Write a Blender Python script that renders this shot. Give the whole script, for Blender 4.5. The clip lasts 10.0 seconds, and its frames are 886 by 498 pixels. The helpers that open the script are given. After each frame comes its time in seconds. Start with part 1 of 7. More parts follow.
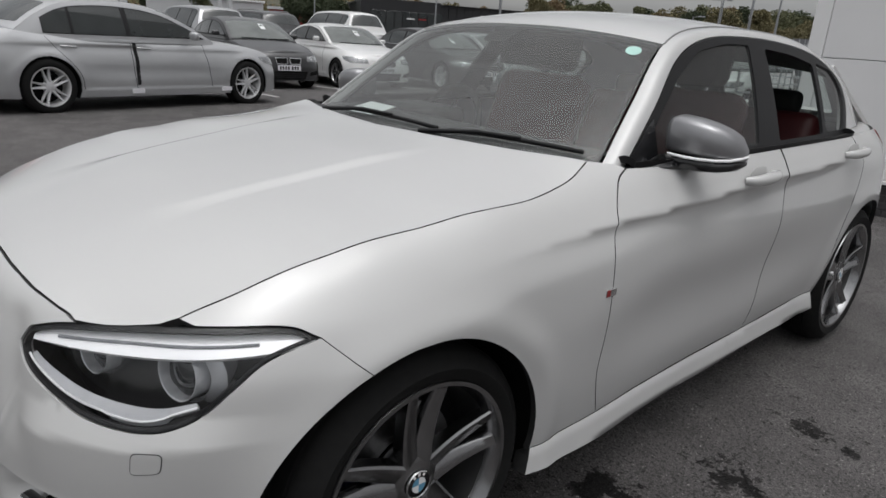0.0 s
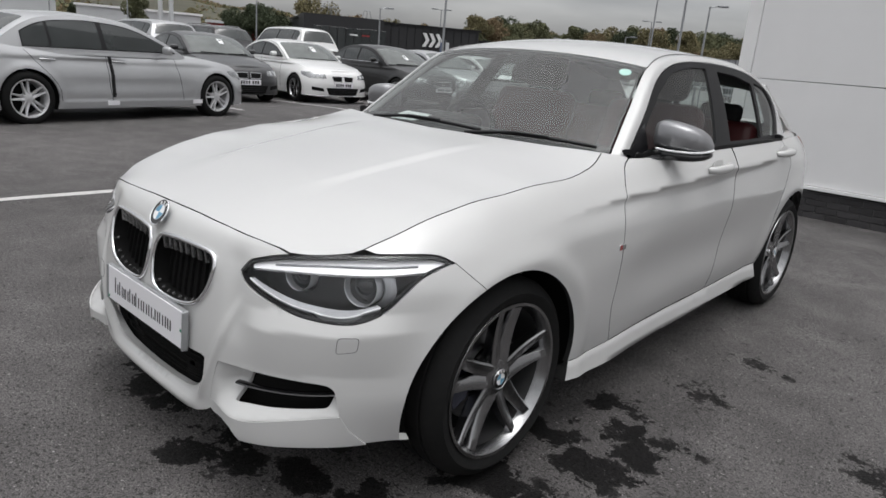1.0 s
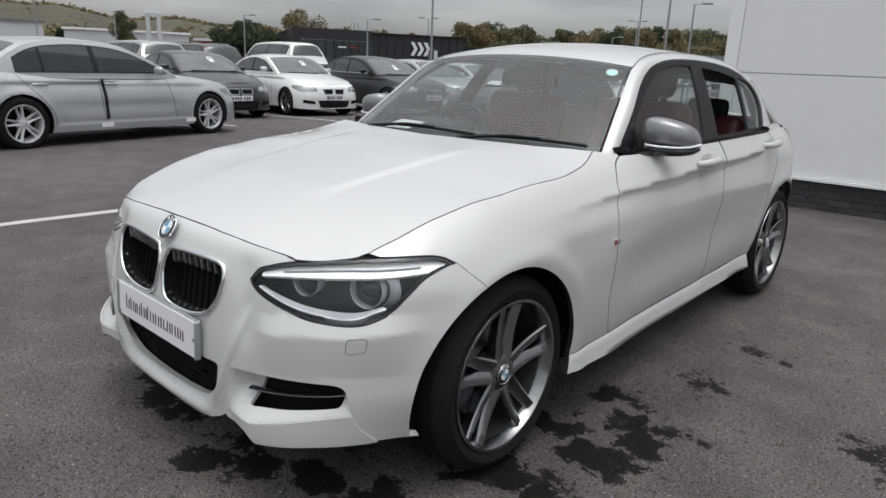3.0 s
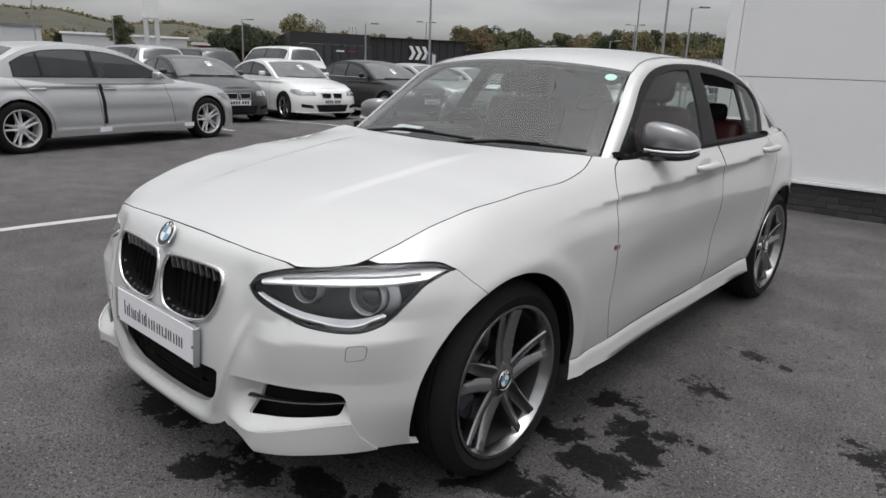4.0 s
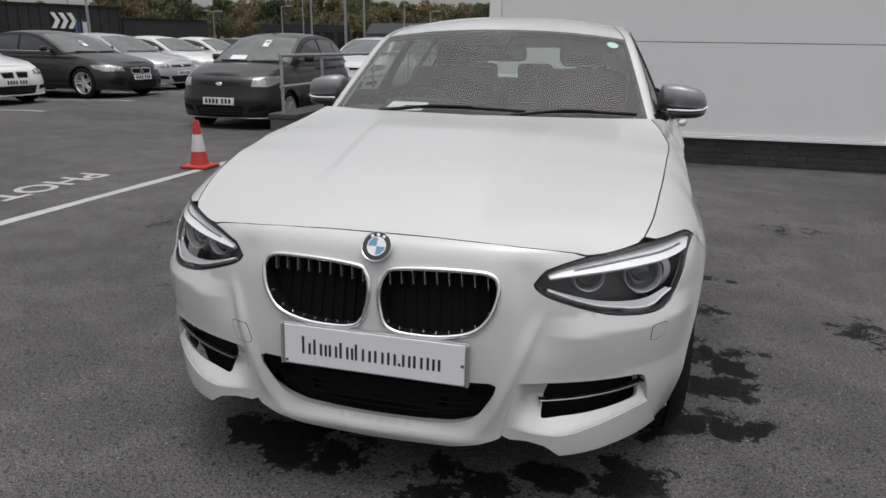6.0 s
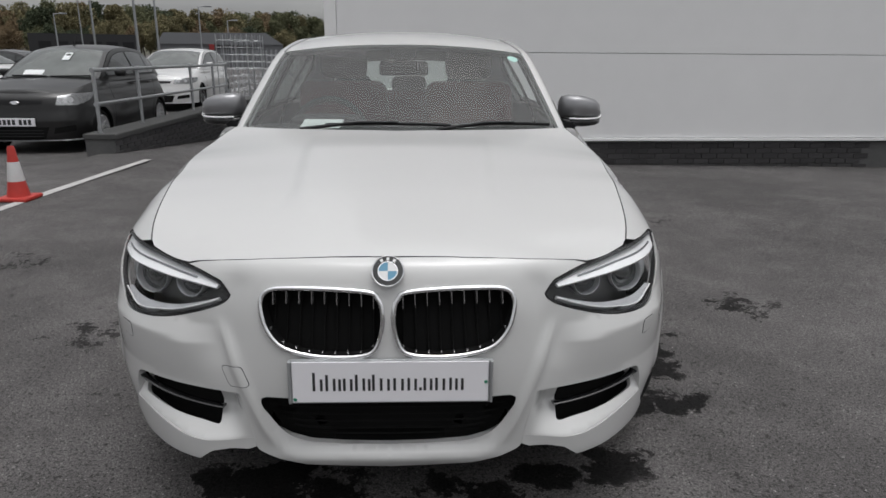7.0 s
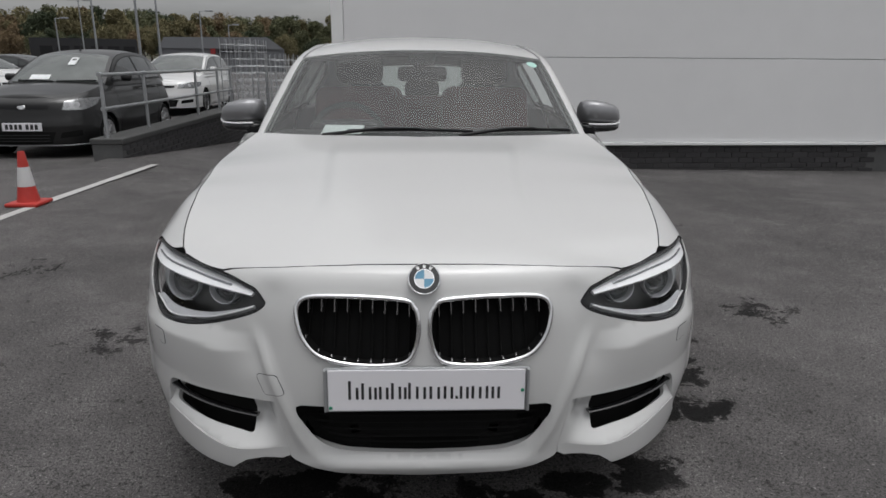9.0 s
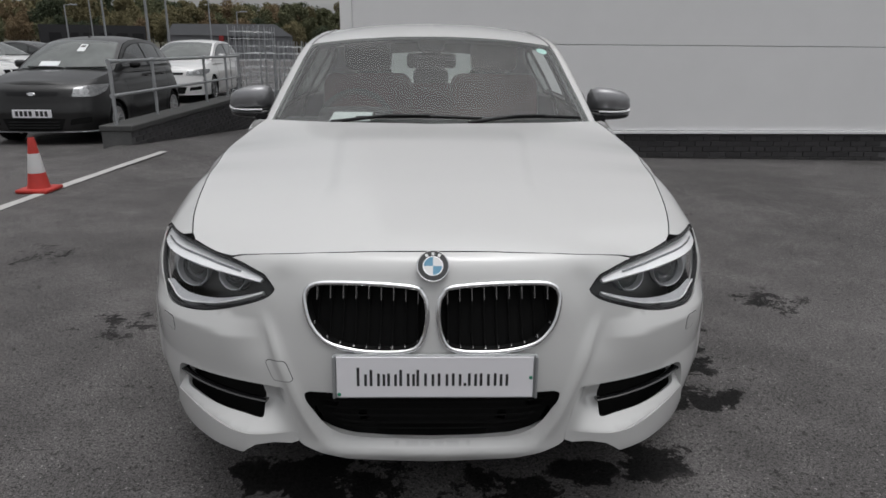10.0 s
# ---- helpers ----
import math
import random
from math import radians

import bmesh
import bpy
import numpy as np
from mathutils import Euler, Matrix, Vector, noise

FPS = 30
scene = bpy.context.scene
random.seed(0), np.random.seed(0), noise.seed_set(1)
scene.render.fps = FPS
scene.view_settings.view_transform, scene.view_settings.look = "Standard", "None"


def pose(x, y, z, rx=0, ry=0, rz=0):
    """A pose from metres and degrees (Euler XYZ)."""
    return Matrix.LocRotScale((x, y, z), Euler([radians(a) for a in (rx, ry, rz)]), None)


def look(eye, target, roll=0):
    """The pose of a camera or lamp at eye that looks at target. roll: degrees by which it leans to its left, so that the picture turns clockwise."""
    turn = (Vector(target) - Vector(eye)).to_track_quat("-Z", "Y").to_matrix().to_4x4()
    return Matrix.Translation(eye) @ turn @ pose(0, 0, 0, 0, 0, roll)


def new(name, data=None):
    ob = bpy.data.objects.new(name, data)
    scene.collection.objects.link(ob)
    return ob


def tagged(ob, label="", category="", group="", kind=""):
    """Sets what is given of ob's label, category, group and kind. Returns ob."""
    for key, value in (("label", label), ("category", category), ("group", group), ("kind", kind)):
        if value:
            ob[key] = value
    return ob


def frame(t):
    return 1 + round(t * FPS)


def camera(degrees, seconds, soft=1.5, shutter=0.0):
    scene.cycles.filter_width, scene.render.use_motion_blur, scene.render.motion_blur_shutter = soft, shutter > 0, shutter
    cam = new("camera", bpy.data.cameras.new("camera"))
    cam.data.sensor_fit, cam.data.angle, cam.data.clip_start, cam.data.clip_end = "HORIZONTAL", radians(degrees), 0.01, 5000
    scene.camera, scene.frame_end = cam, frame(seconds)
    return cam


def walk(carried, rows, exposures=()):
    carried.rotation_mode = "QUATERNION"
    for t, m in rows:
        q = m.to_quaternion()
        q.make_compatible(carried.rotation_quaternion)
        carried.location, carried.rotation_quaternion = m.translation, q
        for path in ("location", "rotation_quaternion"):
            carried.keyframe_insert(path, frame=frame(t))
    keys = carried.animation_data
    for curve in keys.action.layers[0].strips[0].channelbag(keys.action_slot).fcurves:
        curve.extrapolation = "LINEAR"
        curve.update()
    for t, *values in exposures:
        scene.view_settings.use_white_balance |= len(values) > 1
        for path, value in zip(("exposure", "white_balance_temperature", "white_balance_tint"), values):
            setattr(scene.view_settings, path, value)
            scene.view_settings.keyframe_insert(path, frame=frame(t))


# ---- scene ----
# Origin: on the ground below the front axle of the white hatchback; x to its left side, y to its tail.
cam = camera(67.3, 10.0, soft=1.6)
ROWS = [
    (0.0, 1.720, -0.827, 1.244, 72.15, -3.87, 48.31),
    (0.5, 1.839, -1.261, 1.239, 71.90, -3.76, 45.86),
    (1.0, 1.892, -1.515, 1.242, 73.80, -4.61, 43.25),
    (1.5, 1.923, -1.571, 1.239, 74.04, -3.13, 42.14),
    (2.0, 1.922, -1.580, 1.245, 74.31, -2.85, 42.30),
    (2.5, 1.931, -1.576, 1.241, 74.36, -2.47, 42.36),
    (4.0, 1.923, -1.569, 1.248, 74.79, -2.14, 42.15),
    (4.5, 1.801, -1.653, 1.215, 74.03, -4.80, 38.73),
    (5.0, 1.417, -1.877, 1.203, 74.04, -4.04, 32.88),
    (5.5, 0.951, -2.064, 1.236, 75.31, -2.48, 28.06),
    (6.0, 0.570, -2.209, 1.236, 72.79, -0.84, 14.59),
    (6.2, 0.462, -2.216, 1.215, 74.29, -0.45, 9.73),
    (7.3, .006, -2.266, 1.267, 73.55, -0.6, -2.80),
    (7.5, -0.012, -2.256, 1.263, 73.67, -0.3, -2.01),
    (8.0, -0.015, -2.248, 1.265, 74.38, -0.47, -1.35),
    (8.5, -0.011, -2.248, 1.262, 73.94, -0.35, -1.69),
    (9.0, -0.007, -2.245, 1.264, 74.01, -0.38, -1.83),
    (9.5, -0.007, -2.246, 1.265, 73.31, -0.45, -1.36),
    (10.0, -0.010, -2.242, 1.260, 73.01, -0.46, -1.12),
]
walk(cam, [(t, pose(x, y, z, rx, ry, rz)) for t, x, y, z, rx, ry, rz in ROWS],
     exposures=[(0.0, -0.36), (0.5, -0.24), (1.0, -0.06), (4.5, -0.02), (5.0, -0.08), (5.5, -0.22), (6.0, -0.27), (7.5, -0.36), (10.0, -0.44)])

# ---------------------------------------------------------------- overcast sky and weak sun
SUN_EL, SUN_AZ = radians(82), radians(120)
world = bpy.data.worlds.new("overcast")
scene.world = world
world.use_nodes = True
wn, wl = world.node_tree.nodes, world.node_tree.links
wn.clear()
w_out, w_bg, w_sky = wn.new("ShaderNodeOutputWorld"), wn.new("ShaderNodeBackground"), wn.new("ShaderNodeTexSky")
w_sky.sky_type, w_sky.sun_disc, w_sky.sun_elevation, w_sky.sun_rotation = "NISHITA", False, SUN_EL, SUN_AZ
w_sky.dust_density, w_sky.air_density = 4.0, 1.0
w_hue, w_mix = wn.new("ShaderNodeHueSaturation"), wn.new("ShaderNodeMix")
w_hue.inputs["Saturation"].default_value = 0.10
w_co, w_map, w_noise, w_ramp = wn.new("ShaderNodeTexCoord"), wn.new("ShaderNodeMapping"), wn.new("ShaderNodeTexNoise"), wn.new("ShaderNodeValToRGB")
w_map.inputs["Scale"].default_value = (1.6, 1.6, 7.0)
w_noise.inputs["Scale"].default_value, w_noise.inputs["Detail"].default_value = 2.2, 5.0
w_ramp.color_ramp.elements[0].position, w_ramp.color_ramp.elements[0].color = 0.30, (0.74, 0.75, 0.77, 1)
w_ramp.color_ramp.elements[1].position, w_ramp.color_ramp.elements[1].color = 0.70, (1.18, 1.18, 1.18, 1)
w_mix.data_type, w_mix.blend_type = "RGBA", "MULTIPLY"
w_mix.inputs["Factor"].default_value = 1.0
wl.new(w_co.outputs["Generated"], w_map.inputs["Vector"])
wl.new(w_map.outputs["Vector"], w_noise.inputs["Vector"])
wl.new(w_noise.outputs["Fac"], w_ramp.inputs["Fac"])
wl.new(w_sky.outputs["Color"], w_hue.inputs["Color"])
wl.new(w_hue.outputs["Color"], w_mix.inputs["A"])
wl.new(w_ramp.outputs["Color"], w_mix.inputs["B"])
# the cloud is paler towards the horizon and brightest overhead
w_sep, w_low, w_gain = wn.new("ShaderNodeSeparateXYZ"), wn.new("ShaderNodeMapRange"), wn.new("ShaderNodeVectorMath")
w_low.inputs["From Min"].default_value, w_low.inputs["From Max"].default_value = 0.03, 0.28
w_low.inputs["To Min"].default_value, w_low.inputs["To Max"].default_value = 1.75, 1.0
w_gain.operation = "SCALE"
wl.new(w_co.outputs["Generated"], w_sep.inputs[0])
wl.new(w_sep.outputs["Z"], w_low.inputs["Value"])
wl.new(w_mix.outputs["Result"], w_gain.inputs[0])
w_high, w_sum = wn.new("ShaderNodeMapRange"), wn.new("ShaderNodeMath")
w_high.inputs["From Min"].default_value, w_high.inputs["From Max"].default_value = 0.20, 1.0
w_high.inputs["To Min"].default_value, w_high.inputs["To Max"].default_value = 0.0, 1.35
w_sum.operation = "ADD"
wl.new(w_sep.outputs["Z"], w_high.inputs["Value"])
wl.new(w_low.outputs["Result"], w_sum.inputs[0]), wl.new(w_high.outputs["Result"], w_sum.inputs[1])
wl.new(w_sum.outputs[0], w_gain.inputs["Scale"])
wl.new(w_gain.outputs["Vector"], w_bg.inputs["Color"])
wl.new(w_bg.outputs["Background"], w_out.inputs["Surface"])
w_bg.inputs["Strength"].default_value = 0.12
sun = new("sun", bpy.data.lights.new("sun", "SUN"))
sun.data.energy, sun.data.angle, sun.data.color = 0.5, radians(120), (1.0, 0.98, 0.95)
sun.matrix_basis = look((math.sin(SUN_AZ) * math.cos(SUN_EL) * 50, math.cos(SUN_AZ) * math.cos(SUN_EL) * 50, math.sin(SUN_EL) * 50), (0, 0, 0))
# ---------------------------------------------------------------- materials
def material(name, color, rough=0.5, metal=0.0, coat=0.0, vary=0.0, scale=20.0, bump=0.0, bump_scale=None, spec=0.5, rough_vary=0.0, per_object=0.0, coords="Object"):
    """A principled material with colour that varies at two scales, fine relief and uneven gloss."""
    m = bpy.data.materials.new(name)
    m.use_nodes = True
    n, l = m.node_tree.nodes, m.node_tree.links
    b = n["Principled BSDF"]
    b.inputs["Base Color"].default_value = (*color, 1)
    b.inputs["Roughness"].default_value, b.inputs["Metallic"].default_value = rough, metal
    b.inputs["Coat Weight"].default_value, b.inputs["Coat Roughness"].default_value = coat, 0.04
    b.inputs["Specular IOR Level"].default_value = spec
    if vary or bump or rough_vary:
        co = n.new("ShaderNodeTexCoord")
        fine, wide = n.new("ShaderNodeTexNoise"), n.new("ShaderNodeTexNoise")
        fine.inputs["Scale"].default_value, fine.inputs["Detail"].default_value = scale, 6
        wide.inputs["Scale"].default_value, wide.inputs["Detail"].default_value = scale / 9, 3
        for q in (fine, wide):
            l.new(co.outputs[coords], q.inputs["Vector"])
    if vary or per_object:
        s = n.new("ShaderNodeMath")
        s.operation = "ADD"
        if vary:
            l.new(fine.outputs["Fac"], s.inputs[0]), l.new(wide.outputs["Fac"], s.inputs[1])
        r = n.new("ShaderNodeMapRange")
        r.inputs["From Min"].default_value, r.inputs["From Max"].default_value = 0.5, 1.5
        r.inputs["To Min"].default_value, r.inputs["To Max"].default_value = 1 - vary, 1 + vary
        l.new(s.outputs[0], r.inputs["Value"])
        v = n.new("ShaderNodeVectorMath")
        v.operation = "SCALE"
        v.inputs[0].default_value = color
        last = r.outputs["Result"]
        if per_object:
            oi, mr, mu = n.new("ShaderNodeObjectInfo"), n.new("ShaderNodeMapRange"), n.new("ShaderNodeMath")
            mr.inputs["To Min"].default_value, mr.inputs["To Max"].default_value = 1 - per_object, 1 + per_object
            mu.operation = "MULTIPLY"
            l.new(oi.outputs["Random"], mr.inputs["Value"])
            l.new(mr.outputs["Result"], mu.inputs[0])
            if vary:
                l.new(last, mu.inputs[1])
            else:
                mu.inputs[1].default_value = 1.0
            last = mu.outputs[0]
        l.new(last, v.inputs["Scale"])
        l.new(v.outputs["Vector"], b.inputs["Base Color"])
    if rough_vary:
        r = n.new("ShaderNodeMapRange")
        r.inputs["From Min"].default_value, r.inputs["From Max"].default_value = 0.3, 0.7
        r.inputs["To Min"].default_value, r.inputs["To Max"].default_value = max(0, rough - rough_vary), min(1, rough + rough_vary)
        l.new(wide.outputs["Fac"], r.inputs["Value"])
        l.new(r.outputs["Result"], b.inputs["Roughness"])
    if bump:
        bp = n.new("ShaderNodeBump")
        bp.inputs["Strength"].default_value, bp.inputs["Distance"].default_value = 1.0, bump
        src = fine
        if bump_scale:
            src = n.new("ShaderNodeTexNoise")
            src.inputs["Scale"].default_value, src.inputs["Detail"].default_value = bump_scale, 4
            l.new(co.outputs[coords], src.inputs["Vector"])
        l.new(src.outputs["Fac"], bp.inputs["Height"])
        l.new(bp.outputs["Normal"], b.inputs["Normal"])
    return m


def glass(name, tint, gloss=1.0, rough=0.0, sky_veil=0.0):
    """A thin pane: clear through, mirror-like at a slant."""
    m = bpy.data.materials.new(name)
    m.use_nodes = True
    n, l = m.node_tree.nodes, m.node_tree.links
    n.clear()
    out, mix, tr, gl, lw, po, mu = (n.new("ShaderNode" + k) for k in ("OutputMaterial", "MixShader", "BsdfTransparent", "BsdfGlossy", "LayerWeight", "Math", "Math"))
    tr.inputs["Color"].default_value = (*tint, 1)
    gl.inputs["Roughness"].default_value = rough
    lw.inputs["Blend"].default_value = 0.5
    po.operation, mu.operation = "POWER", "MULTIPLY_ADD"
    po.inputs[1].default_value = 5.0
    mu.inputs[1].default_value, mu.inputs[2].default_value = 0.93 * gloss, 0.06 * gloss
    mu.use_clamp = True
    l.new(lw.outputs["Facing"], po.inputs[0]), l.new(po.outputs[0], mu.inputs[0]), l.new(mu.outputs[0], mix.inputs[0])
    l.new(tr.outputs[0], mix.inputs[1]), l.new(gl.outputs[0], mix.inputs[2])
    last = mix.outputs[0]
    # pale diffuse layer stands in for the sky reflected in the pane
    if sky_veil:
        di, m2 = n.new("ShaderNodeBsdfDiffuse"), n.new("ShaderNodeMixShader")
        di.inputs["Color"].default_value = (0.6, 0.6, 0.6, 1)
        m2.inputs[0].default_value = sky_veil
        l.new(last, m2.inputs[1]), l.new(di.outputs[0], m2.inputs[2])
        last = m2.outputs[0]
    l.new(last, out.inputs["Surface"])
    return m


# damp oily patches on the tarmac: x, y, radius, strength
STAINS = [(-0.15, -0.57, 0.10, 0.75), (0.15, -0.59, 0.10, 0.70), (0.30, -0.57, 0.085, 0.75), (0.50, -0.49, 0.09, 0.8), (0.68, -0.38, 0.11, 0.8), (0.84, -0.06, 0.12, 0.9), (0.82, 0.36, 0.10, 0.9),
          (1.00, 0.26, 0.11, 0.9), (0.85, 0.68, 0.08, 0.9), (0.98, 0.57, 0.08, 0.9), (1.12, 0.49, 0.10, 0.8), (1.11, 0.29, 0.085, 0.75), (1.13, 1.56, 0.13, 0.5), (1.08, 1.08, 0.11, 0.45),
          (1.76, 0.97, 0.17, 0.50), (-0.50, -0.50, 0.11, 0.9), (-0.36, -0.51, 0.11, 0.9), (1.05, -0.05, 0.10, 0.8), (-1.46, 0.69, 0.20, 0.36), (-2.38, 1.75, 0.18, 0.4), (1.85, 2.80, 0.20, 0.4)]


def asphalt_material():
    """Dark tarmac: pale grit, broad worn patches, and damp oily stains that thicken where cars stand."""
    m = bpy.data.materials.new("asphalt")
    m.use_nodes = True
    n, l = m.node_tree.nodes, m.node_tree.links
    b = n["Principled BSDF"]
    co = n.new("ShaderNodeTexCoord")

    def noise_of(scale, detail=5, rough=0.6, shift=0.0):
        q, mp = n.new("ShaderNodeTexNoise"), n.new("ShaderNodeMapping")
        mp.inputs["Location"].default_value = (shift, shift * 1.7, 0)
        q.inputs["Scale"].default_value, q.inputs["Detail"].default_value, q.inputs["Roughness"].default_value = scale, detail, rough
        l.new(co.outputs["Object"], mp.inputs["Vector"]), l.new(mp.outputs["Vector"], q.inputs["Vector"])
        return q.outputs["Fac"]

    def remap(src, a, c, d, e):
        q = n.new("ShaderNodeMapRange")
        q.interpolation_type = "SMOOTHSTEP"
        for k, v in zip(("From Min", "From Max", "To Min", "To Max"), (a, c, d, e)):
            q.inputs[k].default_value = v
        l.new(src, q.inputs["Value"])
        return q.outputs["Result"]

    def calc(op, a, c):
        q = n.new("ShaderNodeMath")
        q.operation = op
        for i, v in enumerate((a, c)):
            if isinstance(v, (int, float)):
                q.inputs[i].default_value = v
            else:
                l.new(v, q.inputs[i])
        return q.outputs[0]

    grit = calc("MULTIPLY", remap(noise_of(210, 3, 0.7), 0.36, 0.66, 0.35, 1.65), remap(noise_of(60, 4, 0.7, 2.2), 0.36, 0.66, 0.80, 1.20))
    speck = remap(noise_of(75, 3, 0.6, 3.1), 0.635, 0.70, 0.0, 1.0)
    worn = remap(noise_of(0.55, 4, 0.6, 1.3), 0.35, 0.65, 0.80, 1.18)
    blot = remap(noise_of(3.0, 6, 0.62, 7.7), 0.42, 0.62, 0.86, 1.12)
    # stains: broken blotches, denser in the bays where cars stand
    geo = n.new("ShaderNodeSeparateXYZ")
    l.new(co.outputs["Object"], geo.inputs[0])
    warp = n.new("ShaderNodeVectorMath")
    warp.operation = "ADD"
    wob = n.new("ShaderNodeTexNoise")
    wob.inputs["Scale"].default_value, wob.inputs["Detail"].default_value = 5.5, 4
    shift = n.new("ShaderNodeVectorMath")
    shift.operation = "MULTIPLY_ADD"
    shift.inputs[1].default_value, shift.inputs[2].default_value = (0.42, 0.42, 0), (-0.21, -0.21, 0)
    l.new(co.outputs["Object"], wob.inputs["Vector"]), l.new(wob.outputs["Color"], shift.inputs[0])
    l.new(co.outputs["Object"], warp.inputs[0]), l.new(shift.outputs[0], warp.inputs[1])
    bay = None
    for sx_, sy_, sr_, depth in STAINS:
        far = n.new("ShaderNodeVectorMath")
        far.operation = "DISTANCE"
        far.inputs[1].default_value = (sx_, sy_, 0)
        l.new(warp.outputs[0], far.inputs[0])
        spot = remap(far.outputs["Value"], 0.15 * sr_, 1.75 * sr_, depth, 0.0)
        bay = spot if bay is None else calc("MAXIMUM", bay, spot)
    drip = remap(noise_of(0.9, 3, 0.5, 41.0), 0.42, 0.66, 0.0, 1.0)
    rough_edge = calc("ADD", calc("MULTIPLY", noise_of(9.0, 8, 0.66, 11.3), 0.75), calc("MULTIPLY", noise_of(55, 3, 0.6, 31.7), 0.25))
    mask = calc("ADD", rough_edge, calc("MULTIPLY", bay, 0.30))
    stain = remap(mask, 0.605, 0.640, 0.0, 1.0)
    near = calc("MAXIMUM", bay, calc("MULTIPLY", drip, 0.35))
    fleck = remap(calc("ADD", noise_of(21, 5, 0.62, 17.9), calc("MULTIPLY", near, 0.10)), 0.630, 0.665, 0.0, 0.85)
    stain = calc("MAXIMUM", stain, fleck)
    val = calc("MULTIPLY", calc("MULTIPLY", grit, worn), blot)
    pit = remap(noise_of(95, 2, 0.5, 23.1), 0.37, 0.45, 0.30, 1.0)
    val = calc("MULTIPLY", val, pit)
    val = calc("ADD", val, calc("MULTIPLY", speck, 2.2))
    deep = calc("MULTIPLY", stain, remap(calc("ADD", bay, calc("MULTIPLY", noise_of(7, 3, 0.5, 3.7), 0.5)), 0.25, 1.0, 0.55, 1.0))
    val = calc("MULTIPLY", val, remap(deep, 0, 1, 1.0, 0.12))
    tint = n.new("ShaderNodeVectorMath")
    tint.operation = "SCALE"
    tint.inputs[0].default_value = (0.103, 0.097, 0.096)
    l.new(val, tint.inputs["Scale"])
    l.new(tint.outputs["Vector"], b.inputs["Base Color"])
    b.inputs["Roughness"].default_value = 0.75
    l.new(remap(stain, 0, 1, 0.30, 0.10), b.inputs["Specular IOR Level"])
    bp = n.new("ShaderNodeBump")
    bp.inputs["Strength"].default_value, bp.inputs["Distance"].default_value = 0.9, 0.004
    l.new(noise_of(120, 4, 0.7), bp.inputs["Height"])
    l.new(bp.outputs["Normal"], b.inputs["Normal"])
    return m


M_ASPHALT = asphalt_material()
M_WHITE = material("white_paint", (0.54, 0.54, 0.535), 0.35, coat=1.0, vary=0.015, scale=6)
M_TRIM = material("black_trim", (0.010, 0.010, 0.011), 0.5, spec=0.3, vary=0.15, scale=60)
M_GLOSSBLACK = material("gloss_black", (0.008, 0.008, 0.009), 0.15, coat=0.6, vary=0.1, scale=30)
M_VOID = material("dark_underside", (0.006, 0.006, 0.006), 0.9, spec=0.2, vary=0.3, scale=15)
M_RUBBER = material("tyre_rubber", (0.009, 0.009, 0.009), 0.8, spec=0.2, vary=0.3, scale=50, bump=0.0008)
M_RIM = material("grey_alloy", (0.29, 0.29, 0.295), 0.24, metal=1.0, vary=0.08, scale=25, coat=0.5)
M_BARREL = material("dark_wheel_barrel", (0.11, 0.11, 0.112), 0.42, metal=0.8, vary=0.25, scale=18)
M_SILVERRIM = material("silver_alloy", (0.62, 0.62, 0.63), 0.35, metal=0.4, vary=0.08, scale=25)
M_CHROME = material("chrome", (0.86, 0.86, 0.87), 0.10, metal=1.0)
M_SATIN = material("satin_mirror_cap", (0.28, 0.28, 0.29), 0.35, metal=0.6, vary=0.04, scale=30, coat=0.4)
M_DISC = material("brake_disc", (0.25, 0.25, 0.25), 0.4, metal=1.0, vary=0.2, scale=40)
M_BLUE = material("brake_blue", (0.004, 0.006, 0.022), 0.4, vary=0.1)
M_GLASS = glass("window_glass", (0.68, 0.73, 0.71), 0.7, sky_veil=0.05)
M_WSGLASS = glass("windscreen_glass", (0.74, 0.79, 0.77), 0.55, sky_veil=0.135)
M_LENS = glass("lamp_lens", (0.97, 0.975, 0.98), 0.8)
M_DARKGLASS = material("dark_window", (0.012, 0.014, 0.016), 0.03, coat=1.0, vary=0.05)
M_LAMPIN = material("lamp_housing", (0.014, 0.014, 0.015), 0.35, vary=0.1, scale=40)
M_REFLECT = material("lamp_reflector", (0.62, 0.63, 0.65), 0.18, metal=0.9)
M_LAMPWHITE = material("light_guide", (0.90, 0.90, 0.91), 0.25, coat=0.6)
M_RED = material("red_leather", (0.065, 0.008, 0.010), 0.5, vary=0.12, scale=25, bump=0.0008)
M_DASH = material("dashboard_plastic", (0.02, 0.02, 0.021), 0.7, vary=0.15, scale=90, bump=0.0004)
M_PAPER = material("white_paper", (0.78, 0.80, 0.80), 0.7, vary=0.03, scale=12)
M_PLATE = material("white_plate", (0.80, 0.79, 0.82), 0.35, vary=0.02, scale=12)
M_INK = material("dark_ink", (0.02, 0.02, 0.022), 0.6, vary=0.1)
M_STICKER = material("pale_green_sticker", (0.42, 0.66, 0.60), 0.5, vary=0.05, scale=30)
M_CLAD = material("white_cladding", (0.80, 0.80, 0.805), 0.55, vary=0.035, scale=2.5, bump=0.0004, bump_scale=60)
M_FLASH = material("white_flashing", (0.84, 0.84, 0.84), 0.45, vary=0.03, scale=5)
M_BRICK = material("dark_brick", (0.045, 0.043, 0.045), 0.85, vary=0.3, scale=30, bump=0.002, per_object=0.25)
M_MORTAR = material("dark_mortar", (0.10, 0.10, 0.10), 0.95, vary=0.2, scale=40)
M_LINE = material("road_paint", (0.46, 0.45, 0.44), 0.8, vary=0.22, scale=28, bump=0.001)
